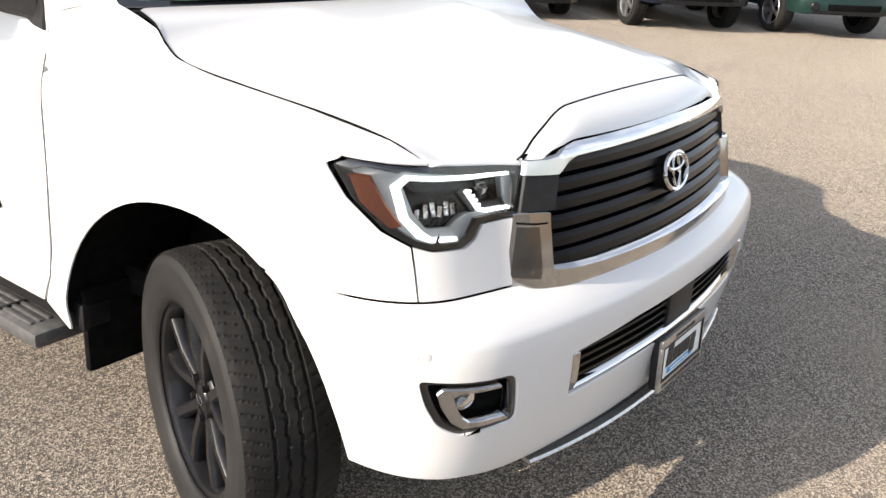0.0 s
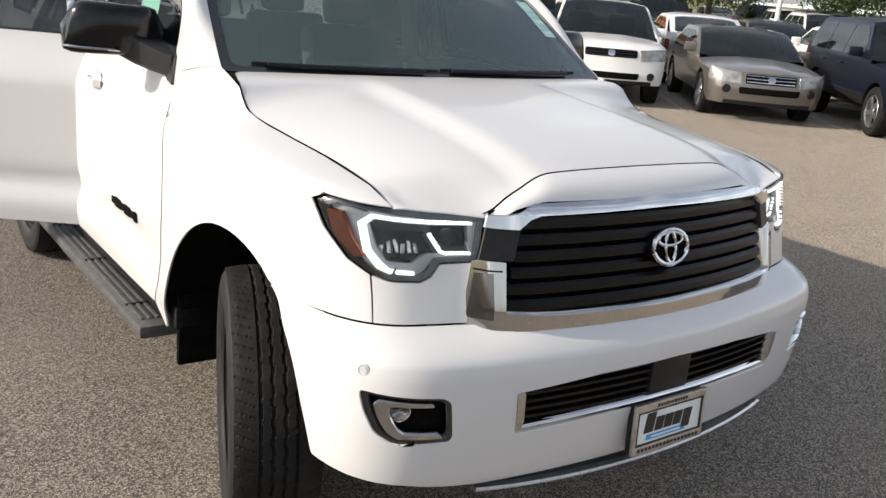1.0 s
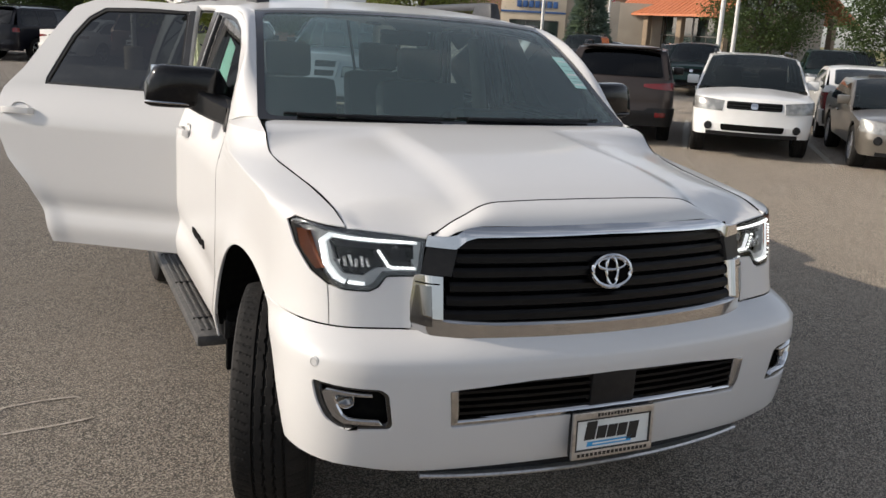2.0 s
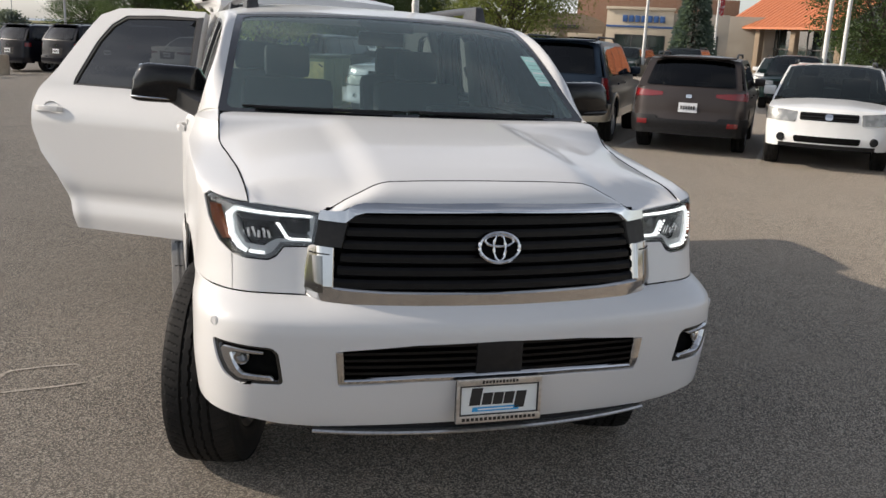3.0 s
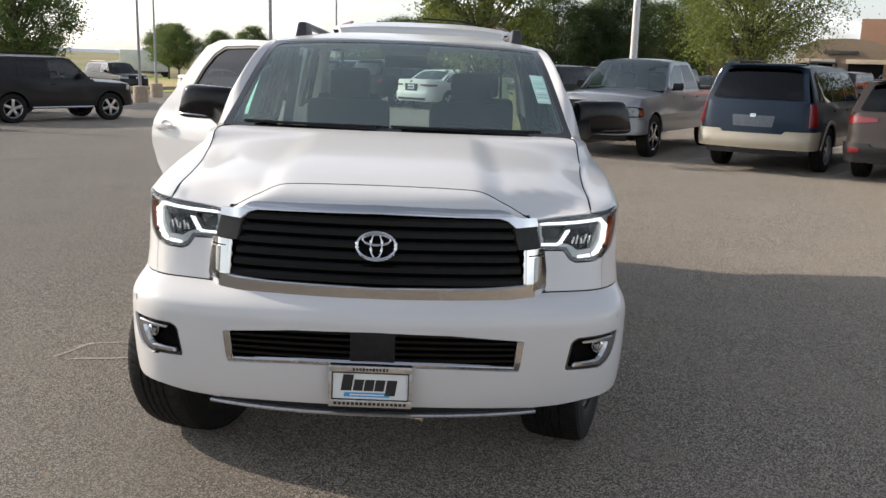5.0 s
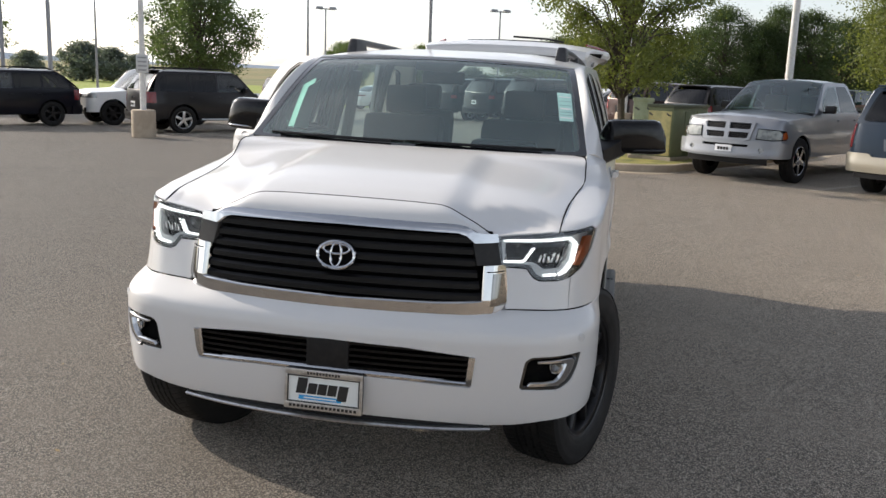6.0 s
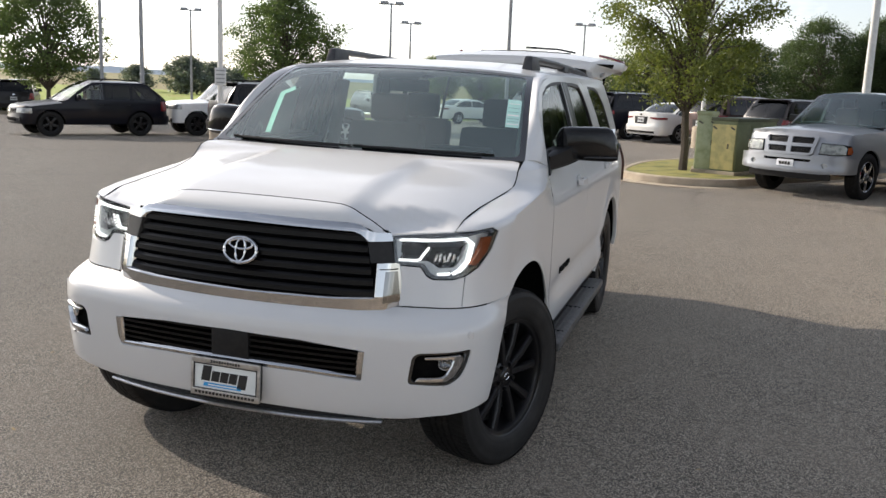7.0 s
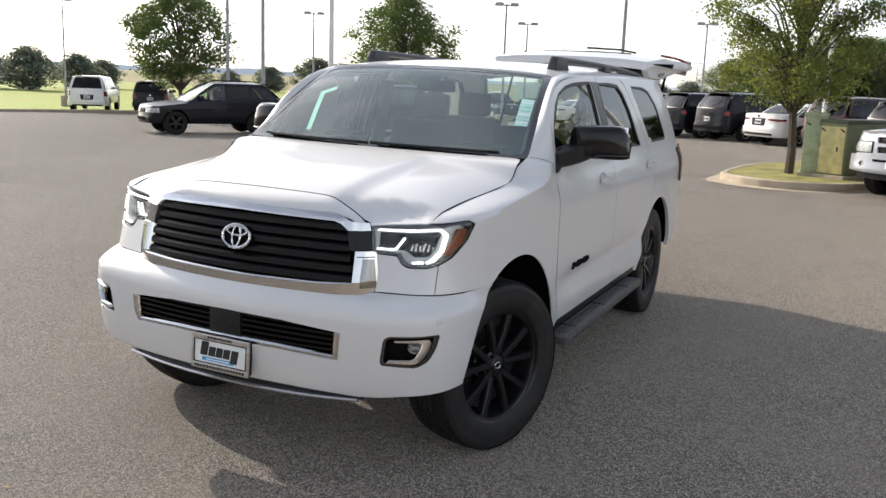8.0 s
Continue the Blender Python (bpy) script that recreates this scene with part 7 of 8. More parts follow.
    patch("lower_intake", rounded([(-0.5 * w, 0.44), (0.5 * w, 0.44), (0.52 * w, 0.54), (-0.52 * w, 0.54)], 0.03), fr, DARK, front_ob, 0.1, thick=0.01, off=0.004, centre=mid)
    patch("chin", [(-xa, sill), (xa, sill), (xa, sill + 0.06), (-xa, sill + 0.06)], fr, BLACK_PLASTIC, front_ob, 0.15, thick=0.02, off=0.008, centre=mid)
    for sx in (False, True):
        c = fr(0.72 * w, 0.50)
        v, f = lathe([(0.0, -0.02), (0.05, -0.022), (0.062, -0.012), (0.07, 0.03)], 14, "z")
        m = pose((-1 if sx else 1) * c.x, c.y, c.z, -90, 0, (1 if sx else -1) * -14) @ Matrix.Diagonal((1, 1, 1, 1))
        solid("fog_lamp", [m @ Vector(q) for q in v], f, trim, front_ob)
    boxed("underbody", (0, L / 2, sill + 0.06), (W - 0.34, L - 0.55, 0.16), DARK, car, 0.03)
    return car


def on_lot(x, y, heading, ref):
    """A pose that puts the car's axis point ref (y from the nose) at x, y; heading: the way the nose points, degrees from +y towards +x."""
    h = radians(heading)
    d = Vector((math.sin(h), math.cos(h)))
    p = Vector((x, y)) + d * ref
    return pose(p.x, p.y, ground_z(x, y), 0, 0, 180 - heading)


ROW = 220   # noses towards the aisle
near = "cars parked along the lot"
pickup = parked_car("pickup_truck", "silver pickup truck with cross-bar grille, parked by the kerb island", "pickup truck", near, on_lot(3.50, 14.98, 213, 1.0), SILVER, 5.8, 2.02, 1.92, 1.0, 3.57, 0.42, (1.19, 1.29), 1.55, (2.35, 3.45), 3.7, 1.32, 1.27, 0.47, "pickup", cab_rear=3.75, spokes=5, rim_mat=CHROME, face_kind="cross", front_glass=WINDSHIELD)
big = parked_car("full_size_suv", "dark blue full-size suv with beige bumper and cladding, rear showing", "suv", near, on_lot(6.17, 13.16, 36, 0.98 + 3.02), SLATE, 5.2, 2.0, 1.87, 0.98, 3.02, 0.40, (1.05, 1.17), 1.5, (2.3, 4.75), 5.05, None, 1.20, 0.42, "suv", glass_mat=PRIVACY, lower=BEIGE, rails=True, flare=BEIGE, tails=[(0.88, 0.82), (1.06, 0.82), (1.06, 1.20), (0.88, 1.20)], trim=PLATE_GREY, bumper_z=(0.44, 0.74), rear_plate=False, recess=[(-0.33, 0.80), (0.33, 0.80), (0.36, 0.99), (-0.36, 0.99)])
cross = parked_car("crossover", "brown-grey crossover with dark rear glass, rear showing", "suv", near, on_lot(8.05, 11.6, 38, 0.95 + 2.79), BROWN_GREY, 4.85, 1.92, 1.67, 0.95, 2.79, 0.37, (0.98, 1.10), 1.3, (2.1, 4.25), 4.7, None, 1.10, 0.36, "suv", glass_mat=PRIVACY, rails=True, tails=[(0.44, 0.99), (0.62, 0.965), (1.02, 0.94), (1.14, 0.95), (1.14, 1.09), (0.44, 1.045)], trim=BROWN_GREY, lower=BLACK_PLASTIC, cladding=True, bumper_z=(0.34, 0.64))
whites = parked_car("crossover", "white crossover with black mesh grille, nose showing", "suv", near, on_lot(9.2, 9.45, ROW, 0.92), PLAIN_WHITE, 4.83, 1.87, 1.63, 0.92, 2.75, 0.36, (0.96, 1.07), 1.25, (2.1, 4.1), 4.65, None, 1.06, 0.36, "suv", grille_box=(0.42, 0.78, 0.90), lamps=[(0.48, 0.74), (0.46, 0.90), (0.98, 0.95), (1.02, 0.76)], rails=True)
sedan = parked_car("sedan", "champagne sedan with chrome-barred grille, nose showing", "sedan", near, on_lot(10.68, 7.48, ROW, 0.95), CHAMPAGNE, 4.87, 1.79, 1.37, 0.95, 2.80, 0.33, (0.77, 0.91), 1.35, (2.3, 3.4), 4.05, 0.98, 0.90, 0.27, "sedan", grille_box=(0.38, 0.60, 0.74), lamps=[(0.44, 0.58), (0.44, 0.74), (0.90, 0.80), (0.98, 0.62)], chrome_grille=True)
jeep = parked_car("off_road_suv", "navy blue boxy suv with slotted grille, nose showing", "suv", near, on_lot(11.82, 5.1, ROW, 0.85), NAVY, 4.75, 1.86, 1.72, 0.85, 2.78, 0.37, (0.98, 1.10), 1.3, (1.95, 4.2), 4.6, None, 1.10, 0.42, "suv", grille_box=(0.42, 0.72, 0.90), lamps=[(0.48, 0.74), (0.48, 0.90), (0.92, 0.91), (0.96, 0.76)], lower=CHARCOAL)
green = parked_car("suv", "dark green suv with silver wheels, nose showing", "suv", near, on_lot(13.5, 3.35, ROW, 0.9), DARK_GREEN, 4.7, 1.85, 1.72, 0.9, 2.7, 0.36, (0.98, 1.08), 1.3, (2.0, 4.2), 4.55, None, 1.08, 0.38, "suv")
hybrid = parked_car("hatchback", "pearl white hatchback with tall red tail lamps, rear showing", "car", near, on_lot(13.6, 11.0, 42, 0.9 + 2.70), PLAIN_WHITE, 4.55, 1.76, 1.47, 0.9, 2.70, 0.32, (0.80, 0.98), 1.1, (2.0, 3.3), 4.35, 1.08, 0.98, 0.27, "sedan", tails=[(0.64, 0.55), (0.86, 0.55), (1.0, 0.95), (0.62, 0.95)])
copy_thing(hybrid, on_lot(15.6, 8.4, 42, 3.6))
far = "cars in the far rows"
black = parked_car("crossover", "black crossover with roof rails, parked side-on", "suv", far, on_lot(-17.95, 19.3, 213, 0.9), BLACK_PAINT, 4.60, 1.85, 1.68, 0.9, 2.69, 0.37, (0.88, 1.06), 1.25, (2.15, 3.85), 4.4, None, 1.08, 0.36, "suv", glass_mat=PRIVACY, rails=True, rim_mat=SATIN_BLACK, front_glass=CLEAR)
off1 = parked_car("off_road_suv", "charcoal off-road suv with alloy wheels, parked side-on", "suv", far, on_lot(-11.97, 21.24, 40, 3.69), CHARCOAL, 4.82, 1.92, 1.80, 0.9, 2.79, 0.39, (1.06, 1.16), 1.35, (2.0, 4.3), 4.65, None, 1.16, 0.42, "suv", glass_mat=PRIVACY, rails=True, flare=CHARCOAL, lower=BLACK_PLASTIC)
for s in (-1, 1):
    tube("step_bar", [(s * 0.93, y, 0.40) for y in (1.42, 1.8, 2.4, 2.9, 3.16)], 0.035, ALLOY, off1, 8)
off2 = parked_car("off_road_suv", "white off-road suv with black grille", "suv", far, on_lot(-15.5, 23.4, 220, 0.9), PLAIN_WHITE, 4.82, 1.92, 1.80, 0.9, 2.79, 0.39, (1.06, 1.16), 1.35, (2.0, 4.3), 4.65, None, 1.16, 0.42, "suv", glass_mat=PRIVACY, rails=True, rim_mat=SATIN_BLACK, spokes=6)
capped = parked_car("pickup_truck", "white pickup truck with a canopy, rear showing", "pickup truck", far, on_lot(-35.2, 32.2, 322, 4.5), PLAIN_WHITE, 5.6, 1.98, 1.90, 1.0, 3.5, 0.39, (1.10, 1.20), 1.5, (2.2, 5.1), 5.5, None, 1.18, 0.45, "suv", glass_mat=PRIVACY, tails=[(0.82, 0.85), (1.04, 0.85), (1.04, 1.10), (0.82, 1.10)])
darks = parked_car("suv", "dark grey suv, rear showing", "suv", far, on_lot(-32.2, 33.6, 322, 3.6), CHARCOAL, 4.7, 1.85, 1.72, 0.9, 2.7, 0.36, (0.98, 1.08), 1.3, (2.0, 4.2), 4.55, None, 1.08, 0.36, "suv", glass_mat=PRIVACY)
camry = parked_car("sedan", "white sedan parked side-on across the lot", "sedan", far, on_lot(-12.9, 49.5, 42, 2.3), PLAIN_WHITE, 4.88, 1.84, 1.45, 0.95, 2.82, 0.33, (0.80, 0.95), 1.35, (2.25, 3.45), 4.15, 1.05, 0.96, 0.26, "sedan", tails=[(0.44, 0.86), (0.80, 0.82), (1.02, 0.84), (1.02, 0.91), (0.60, 0.91), (0.44, 0.90)])
rearrow = parked_car("off_road_suv", "black off-road suv in the far row, rear showing", "suv", far, on_lot(-2.35, 32.5, 42, 3.69), BLACK_PAINT, 4.82, 1.92, 1.80, 0.9, 2.79, 0.39, (1.06, 1.16), 1.35, (2.0, 4.3), 4.65, None, 1.16, 0.42, "suv", glass_mat=PRIVACY, rails=True, tails=[(0.80, 0.96), (1.0, 0.96), (1.0, 1.10), (0.80, 1.10)])
for x, y, h in ((-4.25, 34.3, 42), (-6.15, 36.1, 42)):
    copy_thing(rearrow, on_lot(x, y, h, 3.7))
copy_thing(camry, on_lot(-0.35, 30.8, 42, 3.77))
redsuv = parked_car("suv", "maroon suv in the far row, rear showing", "suv", far, on_lot(1.7, 28.9, 42, 3.65), car_paint("maroon_grey_paint", (0.075, 0.05, 0.046), 0.3), 4.7, 1.88, 1.75, 0.9, 2.75, 0.36, (1.0, 1.1), 1.3, (2.0, 4.2), 4.55, None, 1.1, 0.38, "suv", glass_mat=PRIVACY)
for x, y, h in ((3.6, 27.1, 42), (14.5, 36.5, 215), (27.5, 24.0, 222)):
    copy_thing(darks, on_lot(x, y, h, 3.6 if h < 90 else 0.9))
for x, y, h in ((18.2, 22.0, 222), (22.8, 20.4, 222), (31.0, 15.5, 222), (9.5, 37.5, 215)):
    copy_thing(green, on_lot(x, y, h, 0.9))
for x, y, h in ((20.8, 26.0, 222), (33.0, 21.5, 222), (36.5, 17.0, 222), (6.5, 41.0, 215), (25.2, 15.0, 222)):
    copy_thing(whites, on_lot(x, y, h, 0.9))
for x, y, h in ((26.0, 27.5, 222), (19.5, 13.0, 222), (12.5, 41.0, 215), (29.5, 10.5, 222)):
    copy_thing(sedan, on_lot(x, y, h, 0.9))
for x, y, h in ((18.0, 40.5, 215), (37.0, 26.0, 222), (24.0, 9.0, 222)):
    copy_thing(redsuv, on_lot(x, y, h, 0.9))
for x, y, h in ((-20.0, 52.0, 130), (-27.0, 56.0, 130), (21.0, 33.0, 222)):
    copy_thing(off1, on_lot(x, y, h, 2.3))
# more rows behind, filled from the kinds above
rng_c = random.Random(19)
kinds = ((sedan, 0.95), (green, 0.9), (whites, 0.92), (darks, 0.9), (redsuv, 0.9), (camry, 0.95), (cross, 0.95), (hybrid, 0.9))
for k in range(13):
    for back_row, head in ((17.0, ROW), (36.0, ROW), (41.5, 42)):
        x, y = 11.0 + 0.576 * 2.75 * (k - 6) + 0.669 * back_row, 7.0 - 0.817 * 2.75 * (k - 6) + 0.743 * back_row
        ob, ref = kinds[rng_c.randrange(len(kinds))]
        if rng_c.random() < 0.22 or y < 2 or any(math.hypot(x - q.location.x, y - q.location.y) < 3.4 for q in bpy.data.objects if q.parent is None and q.type == "EMPTY"):
            continue
        copy_thing(ob, on_lot(x, y, head, ref))

# ---- trees ----
BARK = material("grey_brown_bark", (0.075, 0.06, 0.047), 0.9, grain=(30, (0.04, 0.033, 0.027), 0.4, 0.7), bump=0.7, bump_scale=60)
def leaf_material(name, base, second):
    m = material(name, base, 0.6, spots=(0.7, second, 0.4, 0.65), island=0.30)
    p = m.node_tree.nodes["Principled BSDF"]
    n, l = m.node_tree.nodes, m.node_tree.links
    tr, mix = n.new("ShaderNodeBsdfTranslucent"), n.new("ShaderNodeMixShader")
    mix.inputs["Fac"].default_value = 0.4
    tr.inputs["Color"].default_value = (base[0] * 1.5, base[1] * 1.5, base[2] * 0.9, 1)
    l.new(p.outputs["BSDF"], mix.inputs[1])
    l.new(tr.outputs["BSDF"], mix.inputs[2])
    l.new(mix.outputs["Shader"], n["Material Output"].inputs["Surface"])
    return m
LOCUST = leaf_material("locust_leaves", (0.125, 0.150, 0.036), (0.075, 0.10, 0.023))
# field trees: haze of the distance is mixed into the leaf colour, pale and bluish
FIELD_LEAF = leaf_material("hazed_field_tree_leaves", (0.13, 0.155, 0.15), (0.09, 0.115, 0.115))
MAPLE = leaf_material("maple_leaves", (0.085, 0.125, 0.040), (0.05, 0.08, 0.025))
PEAR = leaf_material("pear_leaves", (0.055, 0.085, 0.028), (0.035, 0.06, 0.02))
SPRUCE = leaf_material("blue_spruce_needles", (0.11, 0.15, 0.14), (0.075, 0.11, 0.10))


def tree_meshes(height, crown_r, base_z, trunk_r, leaf, count, seed, spread=0.9, droop=0.0, top_heavy=0.5, clumps=70, clump_r=0.55):
    """Trunk with limbs, and a crown of many small leaves gathered in uneven clumps with gaps."""
    rng = random.Random(seed)
    tv, tf = [], []

    def limb(path, r0, r1):
        n = len(tv)
        v, f = sweep(path, ring(1.0, 7), False, lambda t: lerp(r0, r1, t), (0.3, 0.9, 0.2))
        tv.extend(v)
        tf.extend([tuple(i + n for i in q) for q in f])
    lean = Vector((rng.uniform(-0.2, 0.2), rng.uniform(-0.2, 0.2), 0))
    stem = [Vector((0, 0, -0.1)) + lean * (t * t) + Vector((rng.uniform(-0.04, 0.04), rng.uniform(-0.04, 0.04), t * height * 0.86)) for t in [i / 8 for i in range(9)]]
    limb(stem, trunk_r, trunk_r * 0.15)
    centres = []
    for i in range(clumps):
        a = i * 2.399963 + rng.uniform(-0.5, 0.5)
        h = (i + 0.5) / clumps
        zz = lerp(base_z, height - 0.3, h)
        full = math.sin(math.pi * min(1.0, max(0.0, 0.12 + 0.86 * (h ** (1.0 - 0.5 * top_heavy))))) ** 0.7
        rad = crown_r * full * rng.uniform(0.45, 1.08) * spread
        c = Vector((rad * math.cos(a), rad * math.sin(a), zz - droop * rad * 0.25 + rng.uniform(-0.2, 0.2))) + lean
        centres.append(c)
        k = min(8, max(2, int(9 * (zz / height) * 0.72)))
        root = stem[k]
        midp = root.lerp(c, 0.5) + Vector((0, 0, 0.22 + rng.uniform(0, 0.2)))
        limb([root, midp, c], trunk_r * 0.26, 0.008)
    lv, lf = [], []
    for i in range(count):
        c = centres[rng.randrange(clumps)]
        d = Vector((rng.gauss(0, 1), rng.gauss(0, 1), rng.gauss(0, 0.62))) * (clump_r * 0.55)
        p = c + d - Vector((0, 0, droop * d.length * 0.5))
        u = Vector((rng.gauss(0, 1), rng.gauss(0, 1), rng.gauss(0, 0.6) - droop)).normalized()
        w = u.cross(Vector((rng.gauss(0, 1), rng.gauss(0, 1), rng.gauss(0, 1)))).normalized()
        s = leaf * rng.uniform(0.6, 1.3)
        n = len(lv)
        lv += [p - u * s * 0.5, p + w * s * 0.28, p + u * s * 0.5, p - w * s * 0.28]
        lf.append((n, n + 1, n + 2, n + 3))
    return tv, tf, lv, lf


def tree(name, label, group, at, leaves, **shape):
    ob = thing(name, label, "tree", group, at)
    tv, tf, lv, lf = tree_meshes(**shape)
    solid("trunk", tv, tf, BARK, ob)
    solid("crown", lv, lf, leaves, ob, flat=True)
    return ob


def planted(x, y, turn=0, scale=1.0, sz=None):
    return pose(x, y, ground_z(x, y), 0, 0, turn) @ Matrix.Diagonal((scale, scale, sz or scale, 1))


def copy_tree(ob, x, y, turn, scale, sz=None):
    c = copy_thing(ob, pose(x, y, ground_z(x, y), 0, 0, turn))
    c.scale = (scale, scale, sz or scale)
    return c


lot_trees = "trees round the lot"
locust = tree("locust_tree", "slender locust tree with feathery yellow-green leaves on the island", lot_trees, planted(1.04, 16.9), LOCUST, height=6.6, crown_r=1.75, base_z=1.9, trunk_r=0.10, leaf=0.075, count=34000, seed=3, droop=0.7, top_heavy=0.35, clumps=105, clump_r=0.36)
locust2 = tree("locust_tree", "broad locust tree with drooping yellow-green leaves", lot_trees, planted(9.6, 25.0), LOCUST, height=8.0, crown_r=2.6, base_z=2.6, trunk_r=0.15, leaf=0.08, count=52000, seed=8, droop=0.8, clumps=150, clump_r=0.75)
maple = tree("maple_tree", "young dark green maple with an uneven crown", lot_trees, planted(-17.4, 34.2), MAPLE, height=6.0, crown_r=2.6, base_z=1.75, trunk_r=0.12, leaf=0.12, count=30000, seed=21, top_heavy=-0.15, clumps=90, clump_r=0.52)
copy_tree(maple, -27.2, 30.2, 140, 1.0, 1.02)
for x, y, a, s in ((-27.0, 88.3, 20, 0.95), (-23.6, 90.5, 200, 0.85), (-19.4, 88.0, 310, 0.90), (-31.0, 98.0, 80, 1.0)):
    copy_tree(maple, x, y, a, s)
pear = tree("pear_tree", "dense dark green ornamental pear tree", lot_trees, planted(32.7, 34.3), PEAR, height=8.6, crown_r=3.1, base_z=1.5, trunk_r=0.14, leaf=0.135, count=34000, seed=31, top_heavy=0.1, clumps=110, clump_r=0.75)
for x, y, a, s in ((34.0, 27.2, 60, 1.15), (36.5, 21.5, 120, 1.1), (39.5, 17.0, 200, 1.0), (44, 12, 20, 1.1)):
    copy_tree(pear, x, y, a, s)
rng_t = random.Random(5)
for k in range(13):
    az = radians(lerp(-7.0, 13.5, k / 12) + rng_t.uniform(-0.4, 0.4))
    d = rng_t.uniform(54, 66)
    copy_tree(pear, 1.83 + d * math.sin(az), -2.9 + d * math.cos(az), rng_t.uniform(0, 360), rng_t.uniform(0.62, 0.85), lerp(0.46, 0.82, k / 12) * rng_t.uniform(0.88, 1.1))
field_trees = "trees far out in the fields"
field_tree = None
for az, d, s in ((-50.2, 120, 1.25), (-47.6, 135, 1.15), (-46.2, 140, 1.0), (-52.5, 125, 1.2), (-55, 130, 1.3), (-36.5, 150, 1.0), (-33.6, 140, 1.35), (-32.0, 145, 1.2), (-30.6, 150, 1.0), (-38.9, 170, 0.8), (-19.0, 130, 0.85), (-14.5, 115, 0.95), (-12.0, 130, 0.75), (-10.1, 115, 0.80)):
    a = radians(az)
    x, y = 2.2 + d * math.sin(a), -2.9 + d * math.cos(a)
    if not field_tree:
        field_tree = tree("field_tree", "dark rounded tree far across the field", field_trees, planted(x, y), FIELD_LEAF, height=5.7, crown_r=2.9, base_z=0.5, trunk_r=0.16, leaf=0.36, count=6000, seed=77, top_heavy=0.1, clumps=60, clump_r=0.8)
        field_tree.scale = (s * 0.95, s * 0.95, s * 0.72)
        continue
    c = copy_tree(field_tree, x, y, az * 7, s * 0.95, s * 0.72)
    tagged(c, "dark rounded tree far across the field", "tree", field_trees)


def spruce(at):
    ob = thing("spruce_tree", "blue-green spruce tree with a narrow cone shape", "tree", lot_trees, at)
    rng = random.Random(12)
    v, f = sweep([(0, 0, z) for z in (-0.1, 2, 4, 7.4)], ring(1.0, 7), False, lambda t: lerp(0.14, 0.02, t), (0, 1, 0))
    solid("trunk", v, f, BARK, ob)
    lv, lf = [], []
    for i in range(16000):
        h = rng.random() ** 1.25
        z = 0.3 + 7.2 * h
        tier = 0.88 + 0.12 * math.sin(z * 7 + 2.5 * math.sin(7 * h + 3 * rng.random()))
        rad = 1.75 * (1 - h) ** 0.85 * tier * rng.uniform(0.35, 1.0) ** 0.5 + 0.03
        a = rng.uniform(0, 2 * math.pi)
        p = Vector((rad * math.cos(a), rad * math.sin(a), z - 0.18 * rad))
        u = Vector((math.cos(a), math.sin(a), rng.uniform(-0.5, 0.3))).normalized()
        w = u.cross(Vector((rng.gauss(0, 1), rng.gauss(0, 1), rng.gauss(0, 1)))).normalized()
        n = len(lv)
        lv += [p - u * 0.15, p + w * 0.055, p + u * 0.15, p - w * 0.055]
        lf.append((n, n + 1, n + 2, n + 3))
    solid("crown", lv, lf, SPRUCE, ob, flat=True)
spruce(planted(28.6, 44.6))


# ---- lamp posts, cabinets, buildings ----
POST = material("white_post_paint", (0.66, 0.66, 0.64), 0.45, grain=(20, (0.55, 0.55, 0.53), 0.4, 0.7))
POST_GREY = material("grey_post_paint", (0.30, 0.31, 0.32), 0.5, grain=(20, (0.24, 0.25, 0.26), 0.4, 0.7))
BRONZE = material("dark_bronze_paint", (0.05, 0.045, 0.04), 0.5, grain=(20, (0.07, 0.065, 0.06), 0.4, 0.7))
SAGE_DARK = material("olive_green_cabinet_paint", (0.16, 0.18, 0.09), 0.55, grain=(8, (0.13, 0.15, 0.075), 0.4, 0.7), spots=(1.5, (0.19, 0.21, 0.11), 0.45, 0.7))
SAGE = material("sage_green_cabinet_paint", (0.36, 0.40, 0.26), 0.55, grain=(8, (0.25, 0.29, 0.16), 0.4, 0.7), spots=(1.5, (0.34, 0.37, 0.22), 0.45, 0.7))
# faded door, with the sunlit face's warm tone put into the paint
TAN_PAINT = material("sunlit_faded_tan_paint", (0.55, 0.47, 0.20), 0.6, grain=(8, (0.38, 0.34, 0.15), 0.4, 0.7))
OLIVE = material("olive_cabinet_lid_paint", (0.06, 0.07, 0.035), 0.5, grain=(10, (0.08, 0.09, 0.05), 0.4, 0.7))
SIGN_GREY = material("sign_face", (0.55, 0.57, 0.58), 0.5, grain=(25, (0.48, 0.5, 0.5), 0.4, 0.7))


